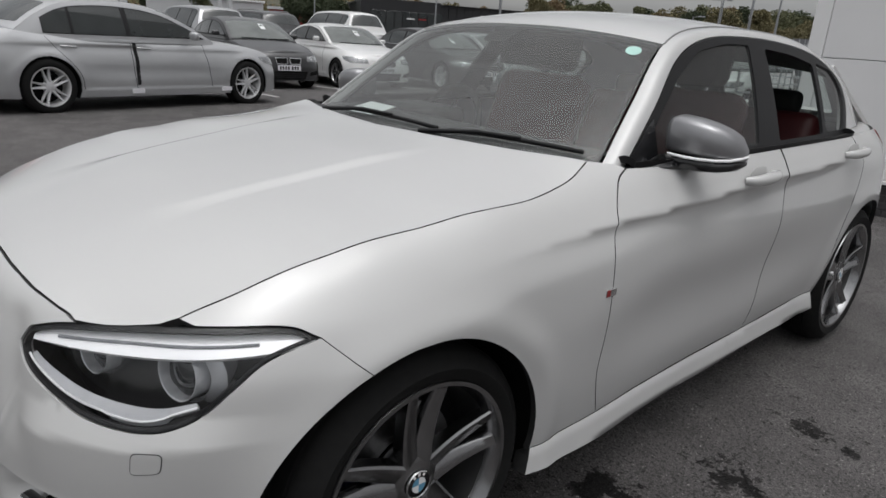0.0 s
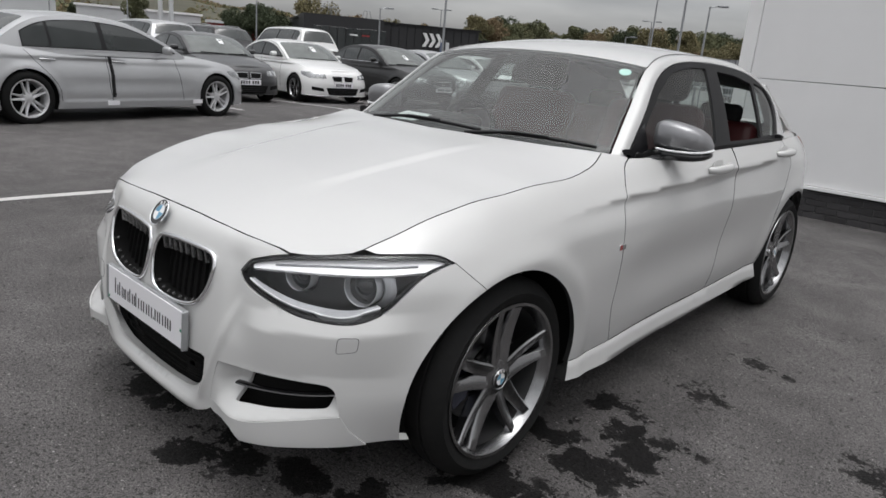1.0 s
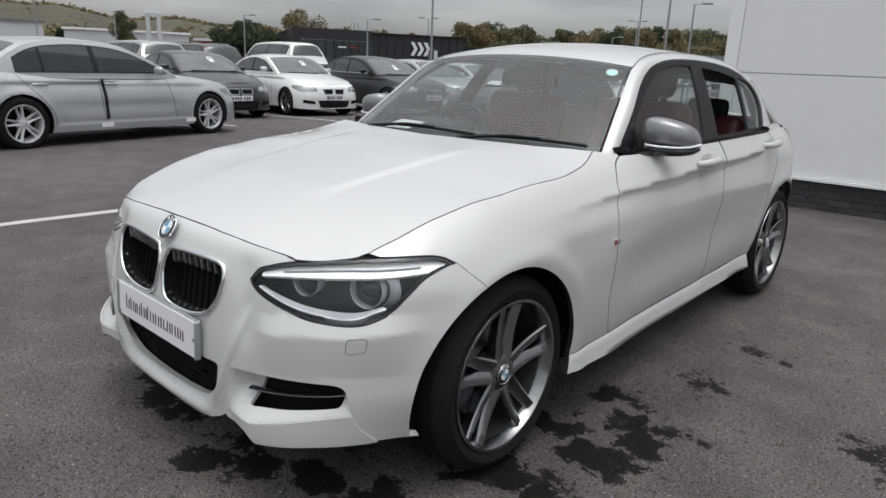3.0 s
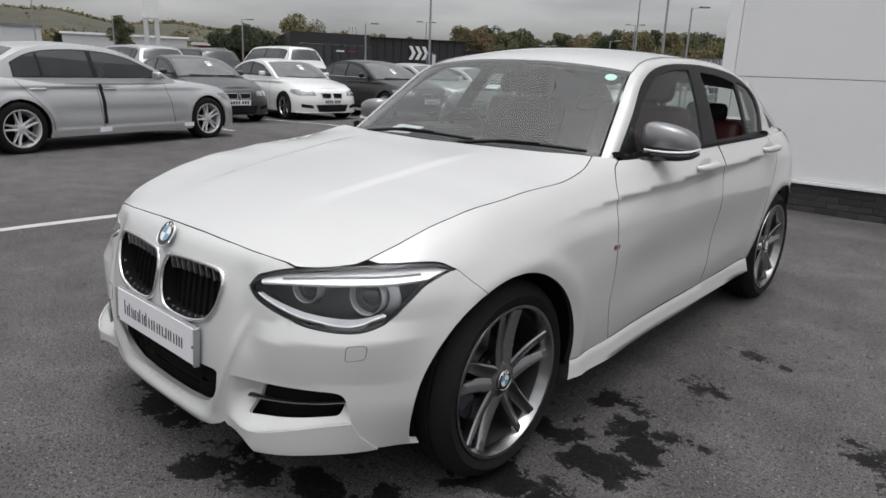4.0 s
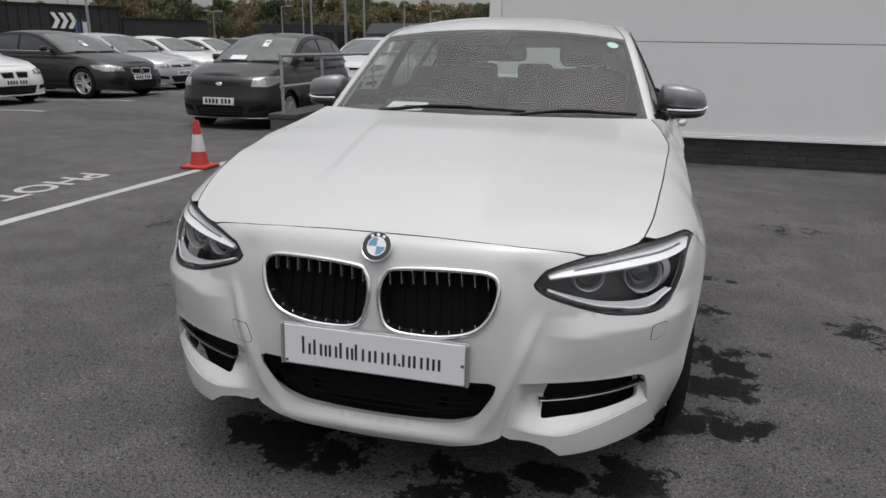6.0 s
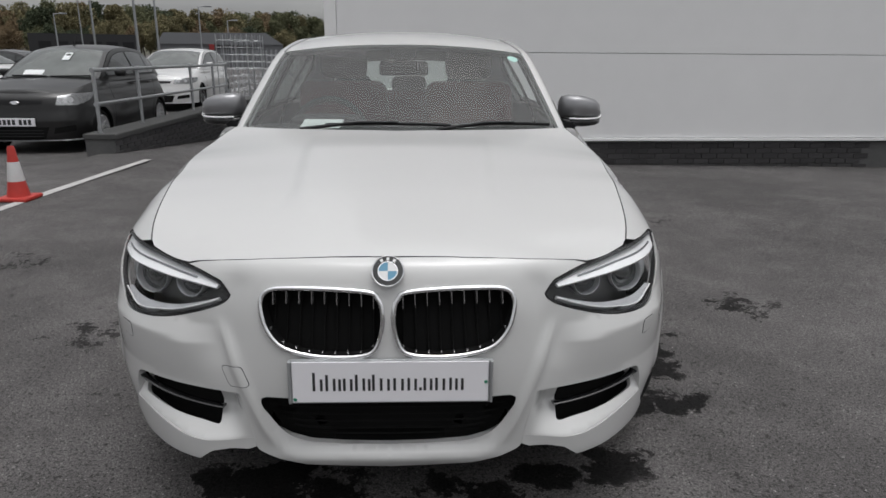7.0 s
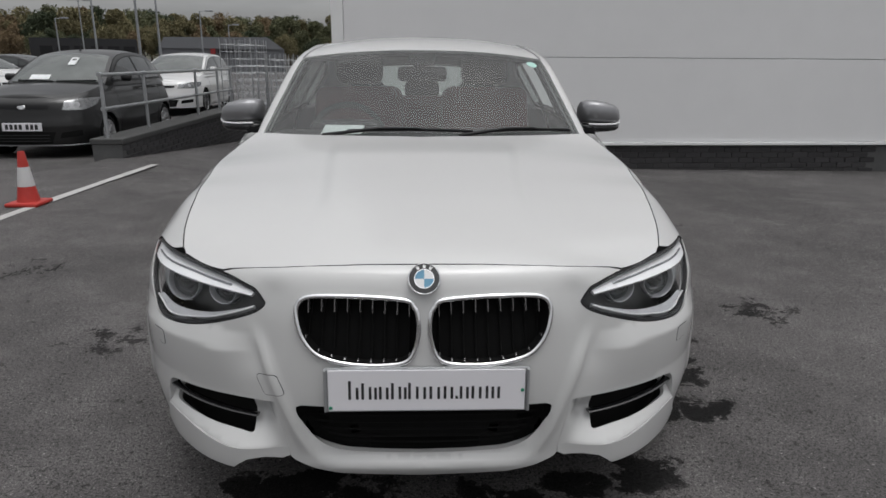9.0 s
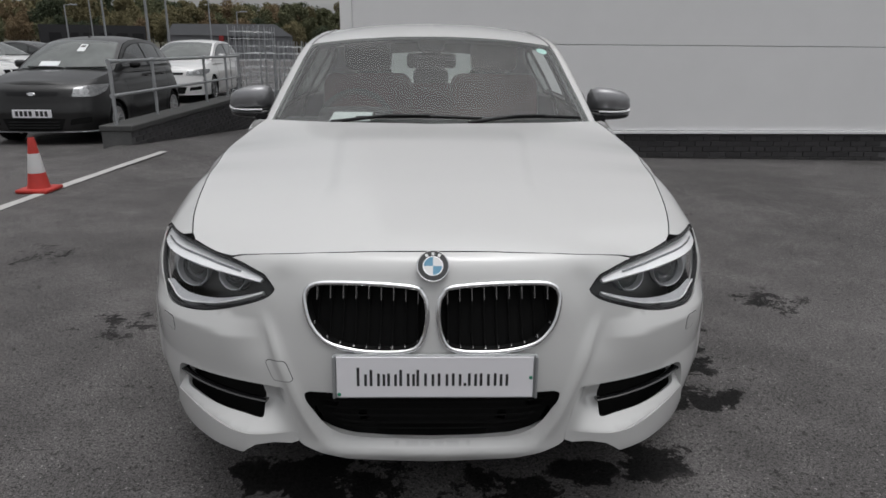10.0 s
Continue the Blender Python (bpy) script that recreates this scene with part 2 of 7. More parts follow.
M_CONE = material("orange_red_cone", (0.44, 0.035, 0.026), 0.5, vary=0.12, scale=22)
M_CONEW = material("cone_sleeve", (0.66, 0.66, 0.66), 0.4, vary=0.06, scale=30)
M_GALV = material("galvanised_steel", (0.42, 0.43, 0.44), 0.45, metal=0.7, vary=0.15, scale=18)
M_POST = material("grey_lamp_post", (0.30, 0.31, 0.32), 0.5, metal=0.4, vary=0.1, scale=8)
M_DARKCLAD = material("charcoal_cladding", (0.018, 0.018, 0.020), 0.5, vary=0.12, scale=1.5)
M_GREYCLAD = material("grey_sheeting", (0.16, 0.165, 0.175), 0.6, vary=0.08, scale=0.8)
M_PALECLAD = material("pale_sheeting", (0.55, 0.56, 0.57), 0.6, vary=0.06, scale=0.5)
M_SIGN = material("white_sign", (0.75, 0.75, 0.75), 0.5, vary=0.02)
M_SIGNRED = material("red_sign", (0.25, 0.02, 0.02), 0.5, vary=0.05)
M_BARK = material("bark", (0.06, 0.048, 0.038), 0.9, vary=0.3, scale=6, bump=0.01)


def leaf_material(name, color):
    m = material(name, color, 0.8, vary=0.3, scale=0.9, spec=0.1)
    return m


M_LEAF = [leaf_material("leaves_green", (0.125, 0.130, 0.075)), leaf_material("leaves_olive", (0.180, 0.160, 0.090)),
          leaf_material("leaves_rust", (0.200, 0.150, 0.092)), leaf_material("leaves_dark", (0.070, 0.084, 0.052))]
M_HILL = material("hillside", (0.066, 0.063, 0.042), 0.95, vary=0.5, scale=0.05)
# ---------------------------------------------------------------- mesh tools
from mathutils.geometry import delaunay_2d_cdt


def pchip(pts):
    """A smooth curve through (x, y) pairs that does not overshoot."""
    p = np.array(pts, float)
    x, y = p[:, 0], p[:, 1]
    h = np.diff(x)
    d = np.diff(y) / h
    m = np.zeros(len(x))
    for i in range(1, len(x) - 1):
        if d[i - 1] * d[i] > 0:
            w1, w2 = 2 * h[i] + h[i - 1], h[i] + 2 * h[i - 1]
            m[i] = (w1 + w2) / (w1 / d[i - 1] + w2 / d[i])
    m[0], m[-1] = d[0], d[-1]

    def f(q):
        q = np.clip(np.asarray(q, float), x[0], x[-1])
        i = np.clip(np.searchsorted(x, q) - 1, 0, len(x) - 2)
        t = (q - x[i]) / h[i]
        return ((1 + 2 * t) * (1 - t) ** 2 * y[i] + t * (1 - t) ** 2 * h[i] * m[i]
                + t * t * (3 - 2 * t) * y[i + 1] + t * t * (t - 1) * h[i] * m[i + 1])
    return f


def step01(e0, e1, q):
    t = np.clip((np.asarray(q, float) - e0) / (e1 - e0), 0, 1)
    return t * t * (3 - 2 * t)


def bell(c, w, q):
    return np.exp(-((np.asarray(q, float) - c) / w) ** 2)


def spline(pts, n=8, closed=False):
    """Points of a Catmull-Rom curve through pts (2D or 3D), n to a span."""
    p = [np.array(q, float) for q in pts]
    k = len(p)
    out = []
    for i in range(k if closed else k - 1):
        if closed:
            a, b, c, d = p[i - 1], p[i], p[(i + 1) % k], p[(i + 2) % k]
        else:
            b, c = p[i], p[i + 1]
            a = p[i - 1] if i else 2 * b - c
            d = p[i + 2] if i + 2 < k else 2 * c - b
        for j in range(n):
            t = j / n
            out.append(0.5 * (2 * b + (c - a) * t + (2 * a - 5 * b + 4 * c - d) * t * t + (3 * b - a - 3 * c + d) * t ** 3))
    if not closed:
        out.append(p[-1])
    return [tuple(q) for q in out]


def arc(cx, cz, r, a0, a1, n=24):
    return [(cx + r * math.cos(radians(a0 + (a1 - a0) * i / n)), cz + r * math.sin(radians(a0 + (a1 - a0) * i / n))) for i in range(n + 1)]


def rounded(pts, r, n=5):
    """A closed polygon with its corners rounded; r one radius, or one for each corner."""
    out, k = [], len(pts)
    for i in range(k):
        a, b, c = (np.array(pts[(i + j) % k], float) for j in (-1, 0, 1))
        q = r[i] if isinstance(r, (list, tuple)) else r
        u, w = a - b, c - b
        q = min(q, np.linalg.norm(u) * 0.49, np.linalg.norm(w) * 0.49)
        u, w = b + u / np.linalg.norm(u) * q, b + w / np.linalg.norm(w) * q
        out += [tuple((1 - t) ** 2 * u + 2 * t * (1 - t) * b + t * t * w) for t in np.linspace(0, 1, n + 1)]
    return out


def inside(poly, x, y):
    px, py = np.array(poly).T
    qx, qy = np.roll(px, -1), np.roll(py, -1)
    x, y = np.asarray(x, float)[..., None], np.asarray(y, float)[..., None]
    dy = np.where(qy - py == 0, 1e-12, qy - py)
    cross = ((py > y) != (qy > y)) & (x < (qx - px) * (y - py) / dy + px)
    return cross.sum(-1) % 2 == 1


def dense(loop, step):
    out = []
    for a, b in zip(loop, loop[1:] + loop[:1]):
        a, b = np.array(a, float), np.array(b, float)
        d = np.linalg.norm(b - a)
        if d < 1e-5:
            continue
        n = max(1, math.ceil(d / step))
        out += [tuple(a + (b - a) * i / n) for i in range(n)]
    return out


def inset(loop, d):
    """A loop moved inwards by d (outwards where d is negative)."""
    p = np.array(loop, float)
    area = np.sum(p[:, 0] * np.roll(p[:, 1], -1) - p[:, 1] * np.roll(p[:, 0], -1))
    e = np.roll(p, -1, 0) - p
    n = np.stack([-e[:, 1], e[:, 0]], 1) * (1 if area > 0 else -1)
    n /= np.maximum(np.linalg.norm(n, axis=1), 1e-9)[:, None]
    m = n + np.roll(n, 1, 0)
    m /= np.maximum((m * m).sum(1), 0.6)[:, None] / 2
    return [tuple(q) for q in p + m * d]


def shell(surf, loop, holes=(), step=0.025, wall=0.012, gap=0.0, out=1, lift=0.0, rim=True, snap=None):
    """A sheet on the surface surf(u, v), cut to a loop with holes, its edges turned inwards by wall. Arrays of verts, faces, loop normals."""
    loop = dense(loop if not gap else inset(loop, gap), step)
    if snap is not None:
        loop = [(snap if abs(q[0] - snap) < 0.006 else q[0], q[1]) for q in loop]
    holes = [dense(inset(h, -gap) if gap else h, step) for h in holes]
    rings = [loop, *holes]
    pts = [q for r in rings for q in r]
    edges, k = [], 0
    for r in rings:
        edges += [(k + i, k + (i + 1) % len(r)) for i in range(len(r))]
        k += len(r)
    lo, hi = np.min(loop, 0), np.max(loop, 0)
    gu, gv = np.meshgrid(np.arange(lo[0], hi[0], step), np.arange(lo[1], hi[1], step))
    gu = gu + (np.arange(gu.shape[0])[:, None] % 2) * step * 0.5
    gu, gv = gu.ravel(), gv.ravel()
    keep = inside(loop, gu, gv)
    for h in holes:
        keep &= ~inside(h, gu, gv)
    gu, gv = gu[keep], gv[keep]
    if len(gu):
        b = np.array(pts)
        near = np.full(len(gu), 9.0)
        for i in range(0, len(b), 200):
            c = b[i:i + 200]
            near = np.minimum(near, np.sqrt((gu[:, None] - c[:, 0]) ** 2 + (gv[:, None] - c[:, 1]) ** 2).min(1))
        gu, gv = gu[near > step * 0.55], gv[near > step * 0.55]
    co = [Vector(q) for q in pts] + [Vector(q) for q in zip(gu, gv)]
    r = delaunay_2d_cdt(co, edges, [], 0, 1e-6)
    uv = np.array([tuple(q) for q in r[0]])
    tri = np.array(r[2])
    c = uv[tri].mean(1)
    ok = inside(loop, c[:, 0], c[:, 1])
    for h in holes:
        ok &= ~inside(h, c[:, 0], c[:, 1])
    tri = tri[ok]
    a = uv[tri]
    area = (a[:, 1, 0] - a[:, 0, 0]) * (a[:, 2, 1] - a[:, 0, 1]) - (a[:, 2, 0] - a[:, 0, 0]) * (a[:, 1, 1] - a[:, 0, 1])
    tri[area < 0] = tri[area < 0][:, ::-1]
    tri = tri[np.abs(area) > 1e-9]
    u, v = uv[:, 0], uv[:, 1]
    e = 1e-3
    P = np.stack(surf(u, v), 1)
    du = np.stack(surf(u + e, v), 1) - np.stack(surf(u - e, v), 1)
    dv = np.stack(surf(u, v + e), 1) - np.stack(surf(u, v - e), 1)
    N = np.cross(du, dv)
    N /= np.maximum(np.linalg.norm(N, axis=1), 1e-12)[:, None]
    if out < 0:
        N, tri = -N, tri[:, ::-1]
    P = P + N * lift
    V, F, L = [P], [tuple(t) for t in tri], [N[tri].reshape(-1, 3)]
    if rim and wall:
        seen = {}
        for t in tri:
            for i in range(3):
                a, b = int(t[i]), int(t[(i + 1) % 3])
                if (b, a) in seen:
                    del seen[(b, a)]
                else:
                    seen[(a, b)] = 1
        k = len(P)
        W, wn = [], []
        for a, b in seen:
            q = [P[a], P[b], P[b] - N[b] * wall, P[a] - N[a] * wall]
            n = np.cross(q[3] - q[0], q[1] - q[0])
            n = n / max(np.linalg.norm(n), 1e-12)
            F.append((k + 1, k, k + 3, k + 2))
            W += q
            wn += [n] * 4
            k += 4
        if W:
            V.append(np.array(W))
            L.append(np.array(wn))
    return np.concatenate(V), F, np.concatenate(L)


def flipped(arr):
    V, F, L = arr
    V = V * np.array([-1, 1, 1])
    out, i = [], 0
    L = L * np.array([-1, 1, 1])
    M = L.copy()
    for f in F:
        n = len(f)
        out.append(tuple(reversed(f)))
        M[i:i + n] = L[i:i + n][::-1]
        i += n
    return V, out, M


def joined(*arrs):
    V, F, L, k = [], [], [], 0
    for v, f, n in arrs:
        V.append(v)
        F += [tuple(int(j) + k for j in t) for t in f]
        L.append(n)
        k += len(v)
    return np.concatenate(V), F, np.concatenate(L)


def both(arr):
    return joined(arr, flipped(arr))


def sheet(name, arr, mat, parent=None, label="", seam=None):
    """Links arrays as one mesh object; seam: material of the turned-in edges."""
    V, F, L = arr
    me = bpy.data.meshes.new(name)
    me.from_pydata([tuple(v) for v in V], [], F)
    me.materials.append(mat)
    if seam:
        me.materials.append(seam)
        me.polygons.foreach_set("material_index", [1 if len(f) == 4 else 0 for f in F])
    me.shade_smooth()
    me.normals_split_custom_set([tuple(n) for n in L])
    ob = new(name, me)
    ob.parent = parent
    return tagged(ob, label)


def part(name, bm, mat, parent=None, label="", smooth=None):
    """Links a bmesh as one mesh object under a thing or a part."""
    bmesh.ops.recalc_face_normals(bm, faces=bm.faces)
    me = bpy.data.meshes.new(name)
    bm.to_mesh(me)
    bm.free()
    me.materials.append(mat)
    if smooth:
        me.shade_smooth()
        me.set_sharp_from_angle(angle=radians(smooth))
    ob = new(name, me)
    ob.parent = parent
    return tagged(ob, label)


def thing(name, label, category, m=None, group="", kind=""):
    ob = new(name)
    ob.empty_display_size = 0.1
    if m is not None:
        ob.matrix_basis = m
    return tagged(ob, label, category, group, kind)


def box(x0, x1, y0, y1, z0, z1, bevel=0.0, seg=2, bm=None):
    made = bmesh.new()
    bmesh.ops.create_cube(made, size=1)
    bmesh.ops.transform(made, matrix=Matrix.LocRotScale(((x0 + x1) / 2, (y0 + y1) / 2, (z0 + z1) / 2), None, (x1 - x0, y1 - y0, z1 - z0)), verts=made.verts)
    if bevel:
        bmesh.ops.bevel(made, geom=made.edges[:], offset=bevel, segments=seg, affect="EDGES", profile=0.5)
    return merged(bm, made)


def merged(bm, made):
    if bm is None:
        return made
    me = bpy.data.meshes.new("tmp")
    made.to_mesh(me)
    made.free()
    bm.from_mesh(me)
    bpy.data.meshes.remove(me)
    return bm


def tube(pts, r, n=8, bm=None, closed=False, squash=1.0, side=None):
    """A tube along points; r one radius or one for each point."""
    made = bmesh.new()
    p = [Vector(q) for q in pts]
    k = len(p)
    rings = []
    for i in range(k):
        a = p[i - 1] if i or closed else p[i]
        b = p[(i + 1) % k] if i < k - 1 or closed else p[i]
        d = (b - a).normalized()
        ref = Vector(side) if side else Vector((0, 0, 1)) if abs(d.z) < 0.95 else Vector((1, 0, 0))
        u = d.cross(ref).normalized()
        w = u.cross(d)
        q = r[i] if isinstance(r, (list, tuple)) else r
        rings.append([made.verts.new(p[i] + u * math.cos(t) * q + w * math.sin(t) * q * squash) for t in (2 * math.pi * j / n for j in range(n))])
    for i in range(k if closed else k - 1):
        a, b = rings[i], rings[(i + 1) % k]
        for j in range(n):
            made.faces.new((a[j], a[(j + 1) % n], b[(j + 1) % n], b[j]))
    if not closed:
        made.faces.new(rings[0][::-1]), made.faces.new(rings[-1])
    return merged(bm, made)


def lathe(profile, n=48, axis="x", bm=None, closed=False, caps=True):
    """A profile of (radius, along) turned round an axis through the origin."""
    made = bmesh.new()
    rings = []
    for r, h in profile:
        ring = []
        for j in range(n):
            c, s = math.cos(2 * math.pi * j / n) * r, math.sin(2 * math.pi * j / n) * r
            ring.append(made.verts.new((h, c, s) if axis == "x" else (c, s, h) if axis == "z" else (c, h, s)))
        rings.append(ring)
    for a, b in zip(rings, rings[1:] + (rings[:1] if closed else [])):
        for j in range(n):
            made.faces.new((a[j], a[(j + 1) % n], b[(j + 1) % n], b[j]))
    if not closed and caps:
        for ring in (rings[0], rings[-1]):
            if (ring[0].co - ring[1].co).length > 1e-5:
                made.faces.new(ring)
    return merged(bm, made)


def prism(outline, place, depth, bm=None):
    """A flat outline (2D) pushed through depth; place maps (u, v, w) to a point."""
    made = bmesh.new()
    a = [made.verts.new(place(u, v, 0)) for u, v in outline]
    b = [made.verts.new(place(u, v, depth)) for u, v in outline]
    made.faces.new(a), made.faces.new(b[::-1])
    for i in range(len(a)):
        j = (i + 1) % len(a)
        made.faces.new((a[i], b[i], b[j], a[j]))
    return merged(bm, made)
# ---------------------------------------------------------------- ground, line, building
def ground_z(x, y):
    """Level where the cars stand; the strip towards the building runs down a ramp."""
    x, y = np.asarray(x, float), np.asarray(y, float)
    near = np.clip((6.6 - y) / 1.6, 0, 1)
    k = step01(0, 1, (x + 4.22 + 0.8 * near) / (0.12 + 1.3 * near))
    wall_side = step01(-2.2, -3.5, x)
    slope = -0.062 * np.clip(y - 3.6, 0, 6.5) * (1 - wall_side) - 0.080 * np.clip(y - 6.3, 0, 6.5) * wall_side
    ramp = slope * k - 0.035 * np.clip(y - 4.0, 0, 4) * (1 - k) * step01(-10, -7.5, x)
    return ramp - 0.010 * np.clip(x - 2.0, 0, 12) * step01(0, 5, y) - 0.030 * np.clip(-x - 8.5, 0, 4)


def ground():
    xs = np.unique(np.concatenate([[-2500, -900, -300, -120, -60, -40, -28, -20, -15, -12], np.arange(-10, -4, 0.5), [-5.2, -4.8, -4.6, -4.4, -4.3, -4.23, -4.21, -4.15, -4.10, -4.0, -3.955, -3.945, -3.9, -3.83, -3.75], np.arange(-3.5, 8, 0.5), [9, 12, 16, 24, 40, 80, 200, 700, 2500]]))
    ys = np.unique(np.concatenate([[-2500, -600, -150, -60, -25, -12], np.arange(-6, 16, 0.5), [6.6, 6.7, 6.79, 6.81, 6.9], [18, 22, 30, 45, 70, 110, 180, 400, 1000, 2500]]))
    bm = bmesh.new()
    v = [[bm.verts.new((x, y, float(ground_z(x, y)))) for y in ys] for x in xs]
    for i in range(len(xs) - 1):
        for j in range(len(ys) - 1):
            bm.faces.new((v[i][j], v[i + 1][j], v[i + 1][j + 1], v[i][j + 1]))
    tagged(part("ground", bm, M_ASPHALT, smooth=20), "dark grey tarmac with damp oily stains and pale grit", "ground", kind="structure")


def on_ground(pts, lift=0.004):
    return [(x, y, float(ground_z(x, y)) + lift) for x, y in pts]


def line():
    bm = bmesh.new()
    ys = np.arange(-7.0, 6.05, 0.25)
    rows = []
    for y in ys:
        w = 0.05 + 0.004 * math.sin(y * 5.1)
        x = -3.54 + 0.045 * max(0.0, y)
        rows.append([bm.verts.new((x + k * w, y, float(ground_z(x, y)) + 0.004)) for k in (-1, 1)])
    for a, b in zip(rows, rows[1:]):
        bm.faces.new((a[0], a[1], b[1], b[0]))
    tagged(part("road_marking", bm, M_LINE), "worn white painted bay line on tarmac", "road marking", kind="structure")


def bay_lines():
    """White lines between the bays of the row of saloons."""
    for y in (5.2, 7.75, 10.15, 12.75, 15.5):
        bm = bmesh.new()
        rows = [[bm.verts.new((x, y + 0.02 * (x + 9) + k * 0.05, float(ground_z(x, y)) + 0.005)) for k in (-1, 1)] for x in np.arange(-14.6, -9.3, 0.4)]
        for a, b in zip(rows, rows[1:]):
            bm.faces.new((a[0], b[0], b[1], a[1]))
        tagged(part("road_marking", bm, M_LINE), "white painted bay line between parked saloons", "road marking", kind="structure")


def ground_text():
    cu = bpy.data.curves.new("ground_lettering", "FONT")
    cu.body, cu.size, cu.extrude, cu.offset = "PHOTO", 0.44, 0.001, 0.006
    ob = new("ground_lettering", cu)
    me = bpy.data.meshes.new_from_object(ob)
    bpy.data.objects.remove(ob)
    me.materials.append(M_LINE)
    ob = new("ground_lettering", me)
    ob.matrix_basis = Matrix.Translation((-4.30, 3.02, 0.005)) @ Matrix(((0, 1, 0, 0), (-1, 0, 0, 0), (0, 0, 1, 0), (0, 0, 0, 1)))
    tagged(ob, "worn white painted letters on tarmac reading PHOTO", "road marking", kind="structure")


WALL = Matrix.Translation((-1.16, 6.82, 0)) @ Matrix.Rotation(math.atan(0.036), 4, "Z")


def building():
    root = thing("showroom_building", "white panel-clad building on a dark brick plinth", "building", WALL)
    part("structure_block", box(0.02, 24, 0.06, 14, -0.8, 10.1), M_PALECLAD, root)
    # cladding panels in courses, a shadow gap between them
    for i, (z0, z1) in enumerate(((0.165, 1.282), (1.290, 2.372), (2.380, 3.482), (3.490, 4.592), (4.600, 5.702), (5.710, 6.812), (6.820, 7.922), (7.930, 9.032), (9.040, 10.1))):
        for x0, x1 in ((0.16, 8.0), (8.006, 16.0), (16.006, 24)):
            part("panel", box(x0, x1, 0.0, 0.06, z0, z1, 0.003, 1), M_CLAD, root)
        part("corner_trim", box(0.0, 0.154, -0.006, 0.06, z0 - 0.004, z1 + 0.004, 0.004, 1), M_FLASH, root)
        part("panel", box(-0.0, 0.02, 0.06, 14, z0, z1), M_CLAD, root)
    part("sill_flashing", box(-0.02, 24, -0.035, 0.058, 0.120, 0.158, 0.004, 1), M_FLASH, root)
    part("flashing_shadow_strip", box(0, 24, 0.012, 0.058, 0.100, 0.120), M_TRIM, root)
    plinth = part("plinth", box(0.02, 24, 0.022, 0.06, -0.8, 0.10), M_MORTAR, root)
    me = None
    for r in range(8):
        z = 0.095 - 0.075 * (r + 1)
        for k in range(34):
            x = 0.03 + k * 0.225 - (0.112 if r % 2 else 0)
            if x < 0.0:
                continue
            if me is None:
                bm = box(0, 0.215, 0.0, 0.05, 0, 0.065, 0.004, 1)
                bm.normal_update()
                me = bpy.data.meshes.new("brick")
                bm.to_mesh(me)
                bm.free()
                me.materials.append(M_BRICK)
            ob = new("brick", me)
            ob.parent = plinth
            ob.location = (x, 0.008 + random.uniform(-0.002, 0.002), z)
    return root


ground()
line()
bay_lines()
ground_text()
building()
# ---------------------------------------------------------------- the white hatchback
K = 0.86                      # metres of skin coordinate s to a radian round nose and tail
AXLE_R = 2.50
ARCH_Y, ARCH_Z, ARCH_R = -0.038, 0.316, 0.360      # front wheel arch
nose = pchip([(0.15, 0.675), (0.20, 0.702), (0.25, 0.716), (0.31, 0.721), (0.36, 0.721), (0.41, 0.720), (0.47, 0.715), (0.55, 0.703), (0.62, 0.690),
              (0.68, 0.674), (0.72, 0.657), (0.745, 0.636), (0.758, 0.612), (0.772, 0.582), (0.80, 0.52), (0.84, 0.44)])
tail = pchip([(0.15, 0.64), (0.25, 0.73), (0.40, 0.775), (0.55, 0.78), (0.70, 0.765), (0.85, 0.725), (0.95, 0.68), (1.10, 0.60)])
square = pchip([(0.15, 3.3), (0.24, 3.3), (0.31, 3.15), (0.41, 2.98), (0.60, 2.85), (0.80, 2.80)])      # how boxy the front corners are, by height
flank = pchip([(0.15, 0.812), (0.20, 0.828), (0.26, 0.841), (0.34, 0.851), (0.45, 0.858), (0.55, 0.862), (0.62, 0.859), (0.68, 0.855), (0.75, 0.832),
               (0.802, 0.800), (0.842, 0.765), (0.882, 0.705), (0.912, 0.62)])
lift_s = pchip([(-1.36, -0.075), (-0.62, -0.066), (-0.45, -0.034), (-0.25, -0.030), (-0.1, -0.014), (0, -0.003), (0.17, 0.028), (0.325, 0.043), (0.45, 0.051), (0.6, 0.068), (0.8, 0.11), (1.2, 0.145), (2.1, 0.155), (2.5, 0.15), (3.0, 0.12), (4.1, 0.10)])
wide_s = pchip([(-1.4, 0), (0, 0.002), (0.6, 0.010), (1.5, 0.012), (2.0, 0.012), (2.5, 0.002), (3.0, -0.035), (4.1, -0.045)])


def sz(x, y, z):
    """Skin coordinates of a point of the body."""
    if y < 0:
        return ((math.atan2(x, -y) - math.pi / 2) * K, z)
    if y > AXLE_R:
        return (AXLE_R + math.atan2(y - AXLE_R, x) * K, z)
    return (y, z)


def sx(x, z):
    """Skin coordinates of the front face at half width x and height z."""
    lo, hi = -math.pi / 2 * K, 0.0
    for _ in range(40):
        mid = (lo + hi) / 2
        if float(skin(np.array([mid]), np.array([z]))[0][0]) < x:
            lo = mid
        else:
            hi = mid
    return (lo, z)


